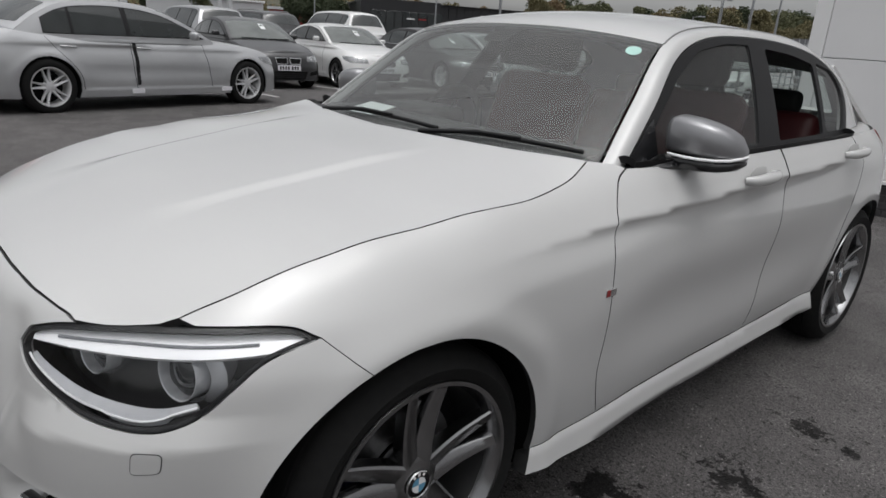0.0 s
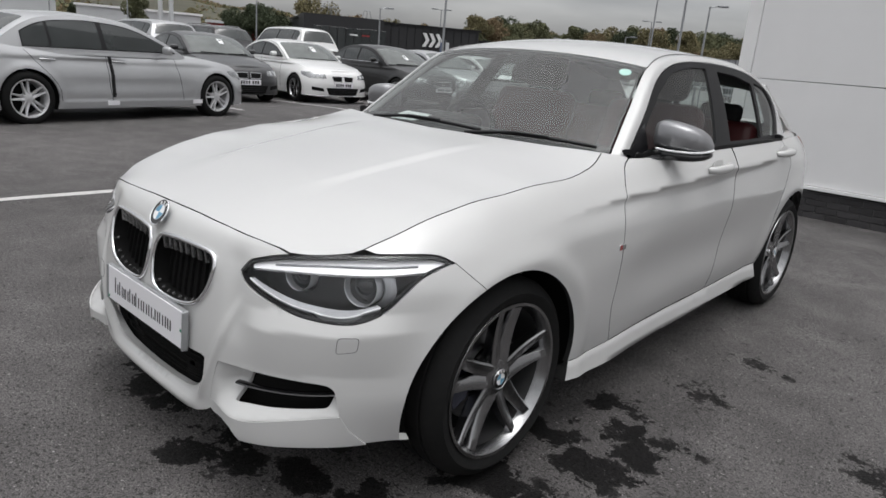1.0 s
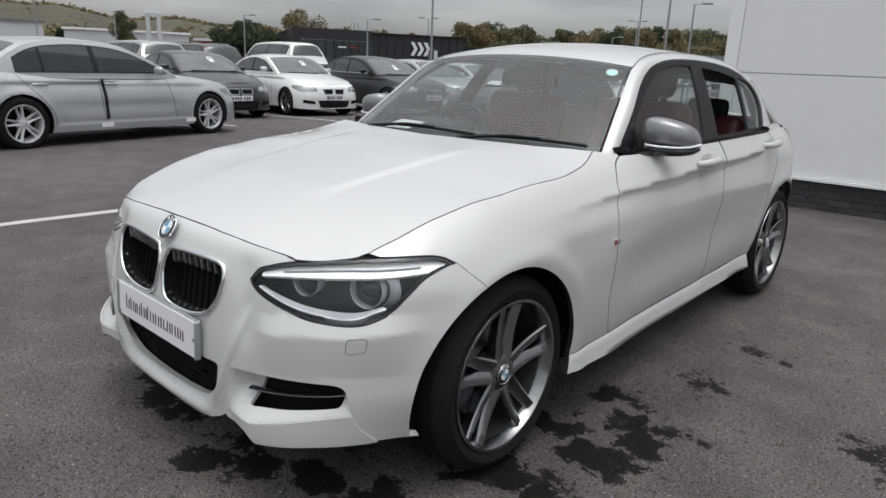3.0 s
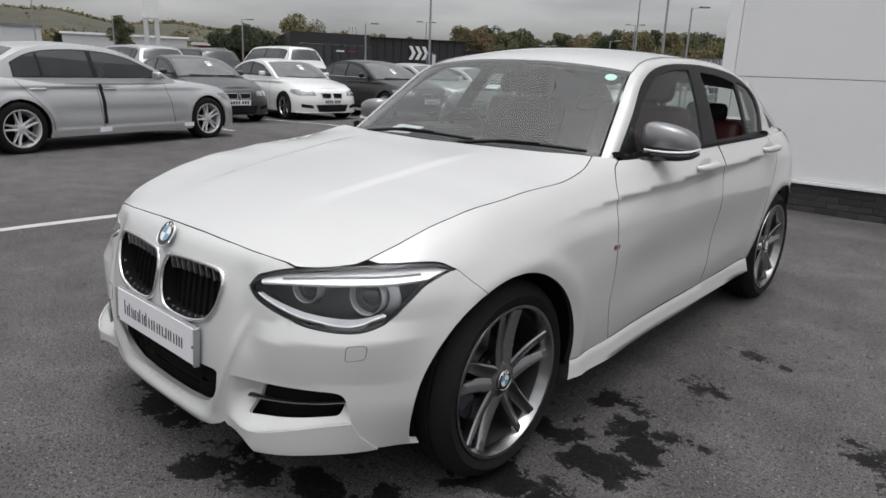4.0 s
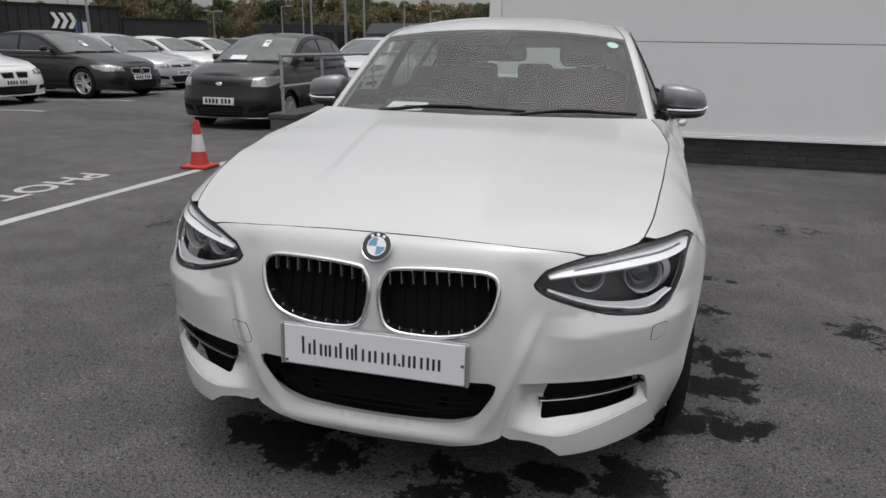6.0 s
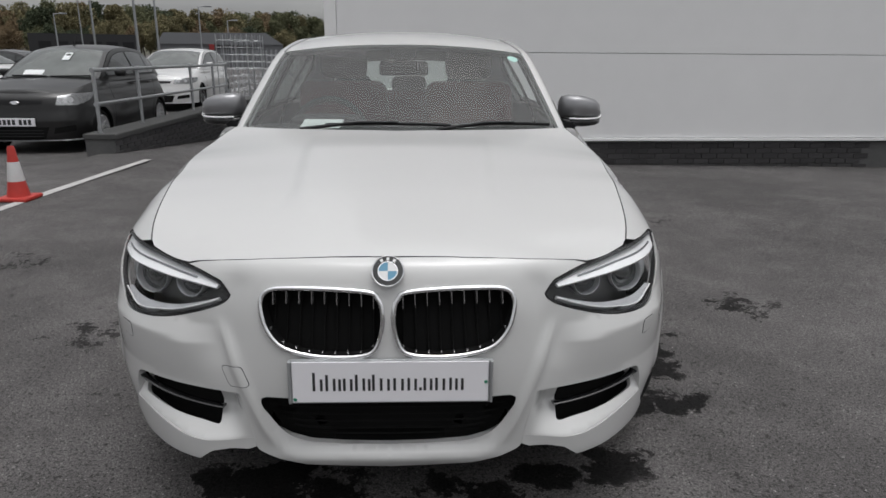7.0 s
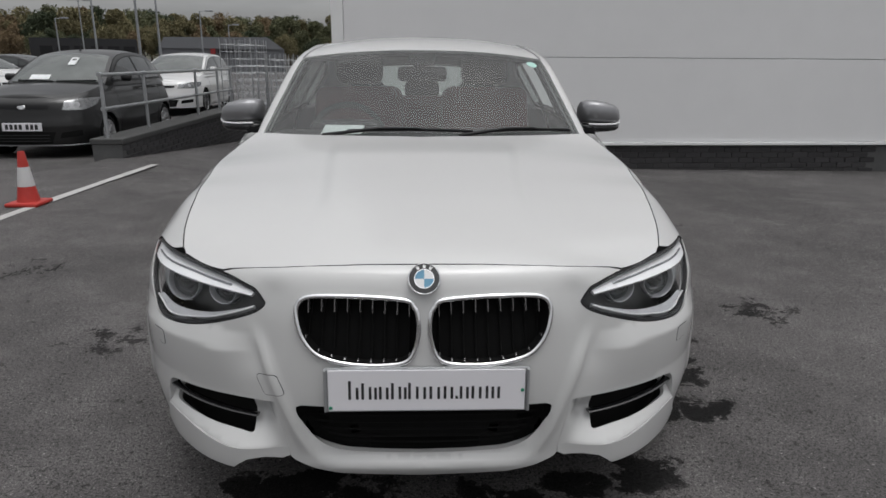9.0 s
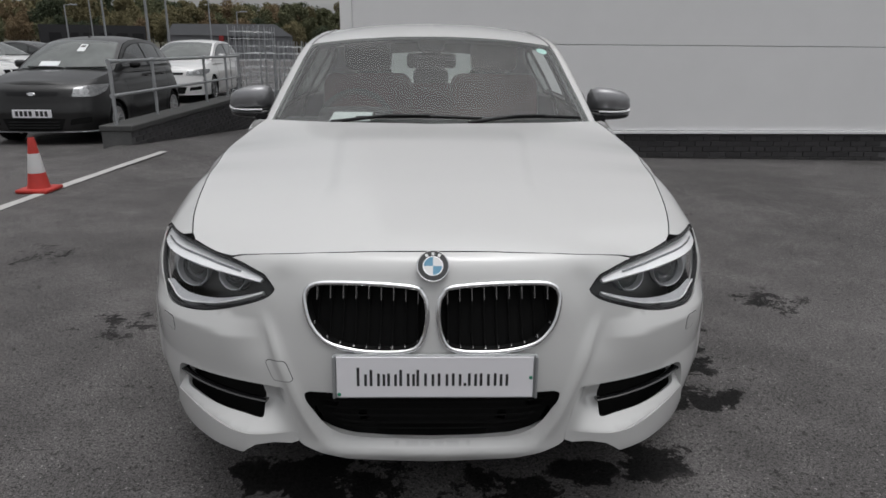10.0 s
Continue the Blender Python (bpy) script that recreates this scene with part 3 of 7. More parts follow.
def skin(s, z):
    """The left half of the lower body, from the middle of the nose round to the middle of the tail."""
    s, z = np.asarray(s, float), np.asarray(z, float)
    a = flank(z - lift_s(s)) + wide_s(s) - 0.045 * step01(0.40, 0.20, z) * step01(-0.02, -0.35, s)
    fr, re = s < 0, s > AXLE_R
    f = np.where(fr, math.pi / 2 + s / K, np.where(re, (s - AXLE_R) / K, 0))
    c, q = np.abs(np.cos(f)), np.abs(np.sin(f))
    n = 3.0
    m = square(z)
    rf = ((q / a) ** m + (c / nose(z)) ** m) ** (-1 / m)
    rr = ((c / a) ** n + (q / tail(z)) ** n) ** (-1 / n)
    nx = np.where(fr, np.sin(f), np.where(re, np.cos(f), 1.0))
    ny = np.where(fr, -np.cos(f), np.where(re, np.sin(f), 0.0))
    r = np.where(fr, rf, np.where(re, rr, a))
    x0 = r * nx
    r = r + np.where(fr, front_form(np.abs(x0), z), 0) + side_form(s, z)
    x = r * nx
    y = np.where(fr, r * ny, np.where(re, AXLE_R + r * ny, s))
    return x, y, z


mouth = pchip([(0.0, 0.262), (0.15, 0.266), (0.235, 0.277), (0.285, 0.310), (0.318, 0.365), (0.335, 0.408), (0.36, 0.47)])
split_edge = pchip([(0.33, 0.290), (0.42, 0.285), (0.485, 0.289), (0.56, 0.306), (0.64, 0.322), (0.72, 0.334), (0.8, 0.34)])


def front_form(x, z):
    """Relief of the front bumper: the crease below the headlamps, channels beside the kidneys, the chin."""
    shelf = 0.536 + 0.075 * (x - 0.45)
    q = (z - shelf) / np.where(z > shelf, 0.050, 0.11)
    ridge = np.clip(1.03 - np.sqrt(q * q + 0.0016), 0, 1) * step01(0.40, 0.54, x) * (1 - step01(0.74, 0.84, x))
    edge = bell(0.306 + 0.41 * (z - 0.28), 0.017, x) * step01(0.25, 0.34, z) * (1 - step01(0.54, 0.62, z))
    chan = bell(0.425 - 0.25 * (z - 0.55), 0.04, x) * step01(0.46, 0.56, z) * (1 - step01(0.68, 0.74, z))
    chin = bell(0.0, 0.42, x) * bell(0.225, 0.028, z)
    # white lip that turns in towards the middle intake
    t = (mouth(x) - z) * (1 - 0.4 * step01(0.10, 0.28, x))
    turn = (1 - step01(0.0, 0.034, t)) * step01(-0.03, 0.0, t) * (1 - step01(0.30, 0.335, x)) * (1 - step01(0.36, 0.41, z))
    return 0.019 * ridge - 0.009 * chan + 0.009 * edge + 0.012 * chin - 0.020 * turn


def fin_out(x):
    """How far the splitter stands out of the bumper."""
    return 0.036 * step01(0.355, 0.475, x) * (1 - 0.92 * step01(0.49, 0.72, x))


def pushed(s, z, d, flat=1.0):
    x, y, z = skin(s, z)
    r = np.maximum(np.hypot(x, y), 1e-6)
    return x * (1 + d / r * flat), y * (1 + d / r), z


def splitter(s, z):
    x, _, _ = skin(s, z)
    t = np.clip(split_edge(x) - z, 0, 0.1)
    return pushed(s, z, fin_out(x) + 0.05 * t)


def scoop(s, z):
    """The hollow round the fog lamp opening: a floor that rises to the splitter's edge."""
    x, _, _ = skin(s, z)
    h = np.clip((z - split_edge(x)) / 0.125, 0, 1)
    deep = 0.056 * step01(0.0, 0.07, x - 0.350 - 0.22 * (z - 0.28))
    return pushed(s, z, fin_out(x) * (1 - np.clip(h * 1.6, 0, 1)) - deep * np.clip(h * 1.7, 0, 1), 0.6)


swage = pchip([(0.0, 0.780), (0.18, 0.794), (0.376, 0.811), (0.554, 0.823), (0.847, 0.841), (1.156, 0.854), (1.85, 0.874), (2.6, 0.890)])


def side_form(s, z):
    """Relief of the flank: flared arches, the swage line and the hollow below it."""
    d1, d2 = np.hypot(s, z - 0.325), np.hypot(s - AXLE_R, z - 0.325)
    flare = 0.010 * (bell(0.37, 0.045, d1) + bell(0.37, 0.06, d2))
    run = step01(0.12, 0.80, s) * (1 - step01(1.95, 2.30, s))
    d = (swage(s) - z) / (0.034 + 0.012 * step01(0.3, 1.2, s))
    hollow = -0.0135 * np.where(d > 0, d * np.exp(1 - np.maximum(d, 0)), 0) * run
    edge = 0.004 * bell(0.0, 0.022, z - swage(s) - 0.004) * run
    low = -0.020 * bell(0.50 + 0.02 * s, 0.13, z) * step01(0.45, 0.9, s) * (1 - step01(1.55, 2.2, s))
    sill = 0.003 * (1 - step01(0.26, 0.36, z)) * step01(0.3, 0.6, s) * (1 - step01(1.9, 2.2, s))
    return flare + hollow + edge + low + sill


# the bonnet as a height over the plan
spine = pchip([(-0.64, 0.738), (-0.61, 0.757), (-0.56, 0.777), (-0.45, 0.808), (-0.25, 0.851), (0.0, 0.894), (0.25, 0.934), (0.42, 0.958), (0.62, 0.985)])
GAP = [(0.667, -0.447), (0.687, -0.370), (0.698, -0.300), (0.709, -0.210), (0.720, -0.120), (0.731, 0.000), (0.741, 0.110), (0.750, 0.200), (0.757, 0.325), (0.746, 0.440), (0.733, 0.512), (0.714, 0.571), (0.700, 0.610)]
GAP_BONNET = spline(GAP, 5)
gap_x = pchip([(y, x) for x, y in GAP] + [(0.66, 0.690)])


def bonnet(x, y):
    x, y = np.asarray(x, float), np.asarray(y, float)
    u = np.clip(np.abs(x) / gap_x(y), 0, 1.2)
    z = spine(y) + (gap_z(y) - spine(y)) * np.where(u < 1, u ** 2.4, 1 + 2.4 * (u - 1))
    c = 0.300 + 0.08 * (y + 0.2)
    w = 0.024 + 0.05 * step01(-0.20, -0.45, y)
    dome = 0.008 * step01(w, -w, np.abs(x) - c) * step01(-0.50, -0.22, y) * (1 - step01(0.16, 0.42, y))
    return x, y, z + dome * (1 - step01(0.75, 1.0, u))


# greenhouse curves: PIL_IN windscreen edge, then roof gutter, then rear pillar; PIL_OUT round the side windows
PIL_IN = [(0.701, 0.662, 0.920), (0.634, 0.890, 1.105), (0.571, 1.108, 1.262), (0.515, 1.400, 1.324), (0.528, 1.750, 1.336), (0.532, 2.150, 1.318), (0.532, 2.450, 1.262), (0.525, 2.720, 1.200), (0.550, 2.930, 1.080), (0.600, 3.020, 0.957)]
PIL_OUT = [(0.739, 0.696, 0.900), (0.681, 0.925, 1.083), (0.622, 1.115, 1.228), (0.590, 1.340, 1.294), (0.592, 1.660, 1.309), (0.600, 2.000, 1.294), (0.615, 2.235, 1.258), (0.645, 2.410, 1.185), (0.690, 2.430, 1.100), (0.757, 2.320, 0.970)]


def curve3(pts, n=16):
    c = np.array(spline(pts, n))
    t = np.linspace(0, 1, len(c))
    return lambda q: [np.interp(np.clip(q, 0, 1), t, c[:, i]) for i in range(3)]


pil_in, pil_out = curve3(PIL_IN), curve3(PIL_OUT)


def pillar(t, w):
    """Side frame of the cabin: t along it from the bonnet over the roof edge to the tail, w across from window to gutter."""
    a, b = pil_out(t), pil_in(t)
    w = np.asarray(w, float)
    bow = 0.012 * np.sin(np.clip(w, 0, 1) * math.pi)
    x, y, z = (p + (q - p) * w for p, q in zip(a, b))
    return x + bow * 0.75, y - bow * 0.25, z + bow * 0.6


T_WS = 2 / 9                  # where the windscreen ends and the roof begins along the frame


def roof(u, v):
    """u across (-1 to 1), v along from the windscreen to the tail."""
    u, v = np.asarray(u, float), np.asarray(v, float)
    x, y, z = pil_in(T_WS + v * (7 / 9 - T_WS))
    k = 1 - np.abs(u) ** 2.3
    return u * x, y - 0.050 * k * (1 - v) ** 2 + 0.06 * k * v ** 3, z + (0.038 + 0.006 * v) * k


def windscreen(u, v):
    u, v = np.asarray(u, float), np.asarray(v, float)
    x, y, z = pil_in(v * T_WS)
    k = 1 - np.abs(u) ** 2.2
    return u * (x - 0.003), y - (0.20 * (1 - v) + 0.050 * v) * k - 0.004, z + (0.008 + 0.029 * v) * k


def side_glass(y, z):
    """The plane of the side windows, leaning in towards the roof."""
    y, z = np.asarray(y, float), np.asarray(z, float)
    d = z - 0.955
    base = belt_x(y)
    return base - 0.43 * d - 0.30 * d * d, y, z


belt_x = pchip([(0.5, 0.700), (0.75, 0.720), (1.07, 0.757), (1.3, 0.772), (1.8, 0.785), (2.2, 0.775), (2.4, 0.762), (2.6, 0.740), (3.1, 0.660)])


def wheel(rim_mat, tyre_r, rim_r, width, spokes, parent, m, name="wheel", detail=True):
    """A wheel whose outer face looks along +x; the origin at its middle."""
    root = new(name)
    root.parent, root.matrix_basis = parent, m
    w = width / 2
    tyre = [(rim_r - 0.004, w - 0.012), (rim_r + 0.012, w + 0.002), (rim_r + 0.035, w + 0.008), (tyre_r - 0.035, w + 0.002), (tyre_r - 0.012, w - 0.012), (tyre_r - 0.001, w - 0.034)]
    groove = []
    for g in (0.062, 0.0, -0.062):
        groove += [(tyre_r, g * 0.9 + 0.006), (tyre_r - 0.007, g * 0.9 + 0.004), (tyre_r - 0.007, g * 0.9 - 0.004), (tyre_r, g * 0.9 - 0.006)]
    prof = tyre + groove + [(r, -h) for r, h in reversed(tyre)]
    part("tyre", lathe(prof, 64 if detail else 32, caps=False), M_RUBBER, root, smooth=40)
    barrel = [(rim_r - 0.004, w - 0.010), (rim_r + 0.006, w - 0.002), (rim_r + 0.004, w + 0.003), (rim_r - 0.006, w + 0.002), (rim_r - 0.012, w - 0.008), (rim_r - 0.020, w - 0.035),
              (rim_r - 0.030, w - 0.09)]
    part("rim", lathe(barrel[:6], 64 if detail else 32, caps=False), rim_mat, root, smooth=40)
    part("barrel", lathe([(rim_r - 0.020, w - 0.035), (rim_r - 0.030, w - 0.09), (rim_r - 0.032, -w + 0.01), (rim_r - 0.004, -w + 0.004)], 48 if detail else 24, caps=False), M_BARREL if detail else rim_mat, root, smooth=40)
    part("backing", lathe([(rim_r - 0.034, -0.03), (0.02, -0.03), (0.02, -0.034), (rim_r - 0.034, -0.034)], 32, closed=True), M_VOID, root)
    if detail:
        part("brake_disc", lathe([(0.158, w - 0.095), (0.158, w - 0.115), (0.085, w - 0.115), (0.085, w - 0.080), (0.08, w - 0.095)], 48, closed=True), M_DISC, root, smooth=30)
        bm = bmesh.new()
        for i in range(9):
            a = radians(-25 + 50 * i / 8)
            for r in (0.105, 0.168):
                for h in (w - 0.062, w - 0.13):
                    bm.verts.new((h, -math.cos(a) * r, math.sin(a) * r))
        bmesh.ops.convex_hull(bm, input=bm.verts)
        part("brake_caliper", bm, M_BLUE, root, "dark blue brake caliper", smooth=30)
    bm_hub = lathe([(0.0, w - 0.020), (0.048, w - 0.022), (0.066, w - 0.030), (0.078, w - 0.055), (0.078, w - 0.08)], 40)
    part("hub", bm_hub, rim_mat, root, smooth=35)
    for a0 in spokes:
        bm = bmesh.new()
        for sgn in (-1, 1):
            rings = []
            for i in range(11):
                t = i / 10
                r = 0.046 + (rim_r - 0.014 - 0.050) * t
                off = sgn * (0.0150 + 0.022 * t ** 1.1)
                half = (0.0255 if detail else 0.0190) - 0.0095 * t
                face = w - 0.022 - 0.004 * math.sin(t * math.pi) + 0.014 * t * t
                depth = 0.040 - 0.012 * t
                c, s_ = math.cos(a0), math.sin(a0)
                ring = []
                for du, dh in ((-half, -depth), (-half * 0.98, -0.007 - 0.004 * sgn), (-half * 0.72, -0.002 - 0.003 * sgn), (half * 0.72, -0.002 + 0.003 * sgn), (half * 0.98, -0.007 + 0.004 * sgn), (half, -depth)):
                    k = off + du
                    ring.append(bm.verts.new((face + dh, -s_ * r + c * k, c * r + s_ * k)))
                rings.append(ring)
            for a, b in zip(rings, rings[1:]):
                for j in range(5):
                    bm.faces.new((a[j], a[j + 1], b[j + 1], b[j]))
                bm.faces.new((a[5], a[0], b[0], b[5]))
            bm.faces.new(rings[0]), bm.faces.new(rings[-1][::-1])
        part("spoke", bm, rim_mat, root, smooth=40)
    if detail:
        for i in range(5):
            a = spokes[0] + (i + 0.5) * 2 * math.pi / 5
            bm = lathe([(0.0, w - 0.036), (0.007, w - 0.036), (0.010, w - 0.042), (0.010, w - 0.05)], 6)
            bmesh.ops.translate(bm, vec=(0.004, -math.sin(a) * 0.056, math.cos(a) * 0.056), verts=bm.verts)
            part("wheel_bolt", bm, M_TRIM, root)
        roundel(root, Matrix.Translation((w - 0.018, 0, 0)) @ pose(0, 0, 0, 90, 0, 90), 0.033, "hub_badge")
    return root


def roundel(parent, m, r, name):
    """A round badge facing +z of m: a dark ring with a chrome edge round four blue and white quarters."""
    ob = new(name)
    ob.parent, ob.matrix_basis = parent, m
    part("badge_edge", lathe([(r, 0.0), (r, 0.003), (r * 0.97, 0.004), (r * 0.93, 0.003), (r * 0.93, 0.0)], 40, "z", closed=True), M_CHROME, ob, smooth=40)
    part("badge_ring", lathe([(r * 0.94, 0.0005), (r * 0.94, 0.0026), (r * 0.60, 0.0032), (r * 0.60, 0.0005)], 40, "z", closed=True), M_GLOSSBLACK, ob, smooth=40)
    part("badge_inner_edge", lathe([(r * 0.62, 0.001), (r * 0.62, 0.0038), (r * 0.57, 0.0038), (r * 0.57, 0.001)], 40, "z", closed=True), M_CHROME, ob, smooth=40)
    for k in range(4):
        out = [(0, 0)] + arc(0, 0, r * 0.58, 90 * k, 90 * k + 90, 8)
        part("badge_quarter", prism(out, lambda u, v, w: Vector((u, v, 0.001 + w)), 0.0022), M_BADGEBLUE if k % 2 else M_SIGN, ob)
    for a in (60, 90, 120):
        c, q = math.cos(radians(a)) * r * 0.77, math.sin(radians(a)) * r * 0.77
        bm = box(-r * 0.09, r * 0.09, -r * 0.10, r * 0.10, 0.002, 0.0038)
        bmesh.ops.transform(bm, matrix=Matrix.Translation((c, q, 0)) @ Matrix.Rotation(radians(a - 90), 4, "Z"), verts=bm.verts)
        part("badge_bar", bm, M_SIGN, ob)
    return ob


# near-black for turned-in panel edges: paints in the shade inside the gaps
M_GAPSHADE = material("panel_gap_shade", (0.02, 0.02, 0.02), 0.8, vary=0.2, scale=40)
M_GREYSEAM = material("grey_sealant", (0.20, 0.20, 0.20), 0.7, vary=0.1, scale=40)
M_LAMPSILVER = material("silver_lamp_plastic", (0.55, 0.56, 0.58), 0.25, metal=0.35, coat=0.5, vary=0.1, scale=50)
M_LAMPRING = material("lamp_ring", (0.30, 0.31, 0.33), 0.15, coat=1.0, metal=0.3, vary=0.1, scale=60)
M_LAMPSHELF = material("grey_lamp_shelf", (0.40, 0.405, 0.42), 0.35, coat=0.3, vary=0.15, scale=60)
M_LAMPCLEAR = material("clear_lamp_ring", (0.70, 0.71, 0.73), 0.16, metal=0.35, coat=1.0, vary=0.25, scale=70)
M_GREENDOT = material("green_plastic", (0.03, 0.22, 0.13), 0.4, vary=0.1, scale=60)
M_SLATGLINT = material("slat_glint", (0.45, 0.45, 0.45), 0.25, metal=0.8, coat=0.4, vary=0.1, scale=60)
M_BADGEBLUE = material("badge_blue", (0.10, 0.28, 0.42), 0.3, coat=0.5)


def hero_outlines():
    """Loops of the panels in skin coordinates."""
    o = {}
    lamp_in, lamp_out = sx(0.404, 0.663), sz(0.793, -0.250, 0.726)
    hood_in, hood_side = sx(0.525, 0.727), sz(0.667, -0.447, 0.749)
    o["lamp"] = spline([lamp_in, sx(0.425, 0.691), sx(0.446, 0.7035), hood_in, hood_side, sz(0.755, -0.305, 0.749), lamp_out], 6)[:-1] + \
        spline([lamp_out, sx(0.792, 0.700), sx(0.781, 0.660), sx(0.760, 0.614), sx(0.734, 0.590), sx(0.70, 0.582), sx(0.640, 0.584), sx(0.58, 0.592), sx(0.51, 0.611), sx(0.44, 0.634), sx(0.412, 0.650), lamp_in], 4)[:-1]
    top = [(-math.pi / 2 * K, 0.7562), sx(0.15, 0.7557), sx(0.30, 0.7512), sx(0.43, 0.7428), sx(0.49, 0.736), hood_in]
    ang0 = math.degrees(math.atan2(0.648 - ARCH_Z, 0.172 + ARCH_Y))
    seam = sz(0.85, ARCH_Y - ARCH_R * math.cos(radians(ang0)), ARCH_Z + ARCH_R * math.sin(radians(ang0)))
    front_arc = []
    for i in range(21):
        q = radians(ang0 + (-12.5 - ang0) * i / 20)
        y, z = ARCH_Y - ARCH_R * math.cos(q), ARCH_Z + ARCH_R * math.sin(q)
        front_arc.append(((math.atan2(0.855 - 0.45 * y * y, -y) - math.pi / 2) * K, z))
    bottom = [sx(0.785, 0.230), sx(0.762, 0.238), sx(0.735, 0.242), sx(0.62, 0.239), sx(0.52, 0.233), sx(0.483, 0.229), sx(0.468, 0.238), sx(0.445, 0.254), sx(0.41, 0.258), sx(0.37, 0.250), sx(0.335, 0.246), sx(0.29, 0.226), sx(0.22, 0.207), (-math.pi / 2 * K, 0.196)]
    under = spline([lamp_out, sx(0.792, 0.700), sx(0.781, 0.660), sx(0.760, 0.614), sx(0.734, 0.590), sx(0.70, 0.582), sx(0.640, 0.584), sx(0.58, 0.592), sx(0.51, 0.611), sx(0.44, 0.634), sx(0.412, 0.650), lamp_in], 4)
    inner = spline([lamp_in, sx(0.425, 0.691), sx(0.446, 0.7035), hood_in, hood_side], 6)[:19]
    edge = [(x, float(split_edge(x))) for x in np.linspace(0.712, 0.352, 16)]
    sc_top = spline([sx(0.352, 0.284), sx(0.366, 0.345), sx(0.383, 0.408)], 4)[:-1] + spline([sx(0.386, 0.412), sx(0.46, 0.4165), sx(0.54, 0.4195), sx(0.63, 0.421), sx(0.678, 0.4195), sx(0.697, 0.410), sx(0.705, 0.388), sx(0.712, 0.330)], 5)
    corner = [sx(0.738, 0.242), sx(0.722, 0.290)]
    o["bumper"] = top[:-1] + inner[::-1][:-1] + under[::-1] + [seam] + front_arc[1:] + bottom[:2] + corner + sc_top[::-1] + [sx(0.351, 0.262), sx(0.346, 0.254)] + bottom[-4:]
    o["scoop"] = sc_top + [sx(x, z) for x, z in edge[1:-1]]
    o["splitter"] = [sx(x, z) for x, z in edge] + [sx(0.351, 0.262), sx(0.37, 0.254), sx(0.41, 0.260), sx(0.445, 0.256), sx(0.464, 0.242), sx(0.478, 0.229), sx(0.52, 0.233), sx(0.62, 0.239)] + corner
    o["kidney"] = spline([sx(1.012 * x + 0.002, z + 0.014 - 0.013 * max(0, z - 0.51) / 0.18) for x, z in ((0.010, 0.590), (0.012, 0.640), (0.022, 0.663), (0.041, 0.680), (0.136, 0.689), (0.247, 0.690), (0.296, 0.683), (0.316, 0.660), (0.317, 0.619), (0.302, 0.570), (0.267, 0.528), (0.211, 0.508), (0.14, 0.501), (0.061, 0.505), (0.026, 0.528))], 5, closed=True)
    o["intake"] = [(-math.pi / 2 * K, 0.405), sx(0.20, 0.405), sx(0.315, 0.4075)] + spline([sx(0.327, 0.404), sx(0.329, 0.394), sx(0.316, 0.362), sx(0.285, 0.310), sx(0.235, 0.277), sx(0.15, 0.266), (-math.pi / 2 * K, 0.262)], 5)[1:]
    o["fog"] = rounded([sx(0.482, 0.412), sx(0.56, 0.4165), sx(0.686, 0.4175), sx(0.700, 0.385), sx(0.690, 0.352), sx(0.56, 0.333), sx(0.446, 0.316)], [0.008, 0.05, 0.022, 0.02, 0.012, 0.05, 0.012])
    # wing
    gap = [sz(x, y, 0) for x, y in GAP_BONNET]
    wing_top = [(q[0], float(top_edge(q[0]))) for q in gap]
    arch_back = [(ARCH_Y + ARCH_R * math.cos(radians(a)), ARCH_Z + ARCH_R * math.sin(radians(a))) for a in np.linspace(-6, 86, 24)]
    arch_front = []
    for a in np.linspace(93, 180 - ang0, 10):
        y, z = ARCH_Y + ARCH_R * math.cos(radians(a)), ARCH_Z + ARCH_R * math.sin(radians(a))
        arch_front.append(((math.atan2(0.85, -y) - math.pi / 2) * K, z))
    door_gap = spline([(0.700, 0.944), (0.645, 0.915), (0.592, 0.85), (0.570, 0.79), (0.560, 0.735), (0.555, 0.64), (0.556, 0.53), (0.550, 0.44), (0.566, 0.37), (0.597, SILL(0.597))], 4)
    o["wing"] = spline([hood_side, sz(0.755, -0.305, 0.749), lamp_out], 6)[::-1][:-1] + wing_top + [(0.67, 0.953)] + door_gap + [(0.322, SILL(0.322))] + arch_back + arch_front[1:]
    o["door_gap"] = door_gap
    return o


def SILL(s):
    return 0.288 + 0.004 * s + 0.020 * np.clip(s - 1.2, 0, 2) + 0.02 * np.clip(s - 1.7, 0, 2)


def top_edge(s):
    return np.interp(s, TOPS, TOPZ)


def solve_tops():
    """Height on the skin at which it meets the bonnet gap."""
    S, Z = [], []
    for x, y in GAP_BONNET:
        s = sz(x, y, 0)[0]
        lo, hi = 0.68, 1.02
        for _ in range(40):
            mid = (lo + hi) / 2
            px, py, _z = skin(np.array([s]), np.array([mid]))
            if math.hypot(px[0], py[0] if y < 0 else 0) > (math.hypot(x, y) if y < 0 else x):
                lo = mid
            else:
                hi = mid
        S.append(s), Z.append(lo)
    return S, Z


TOPS, TOPZ = solve_tops()
gap_z = pchip([(-0.66, 0.69), (-0.571, 0.700)] + [(y, z) for (x, y), z in zip(GAP_BONNET, TOPZ)])


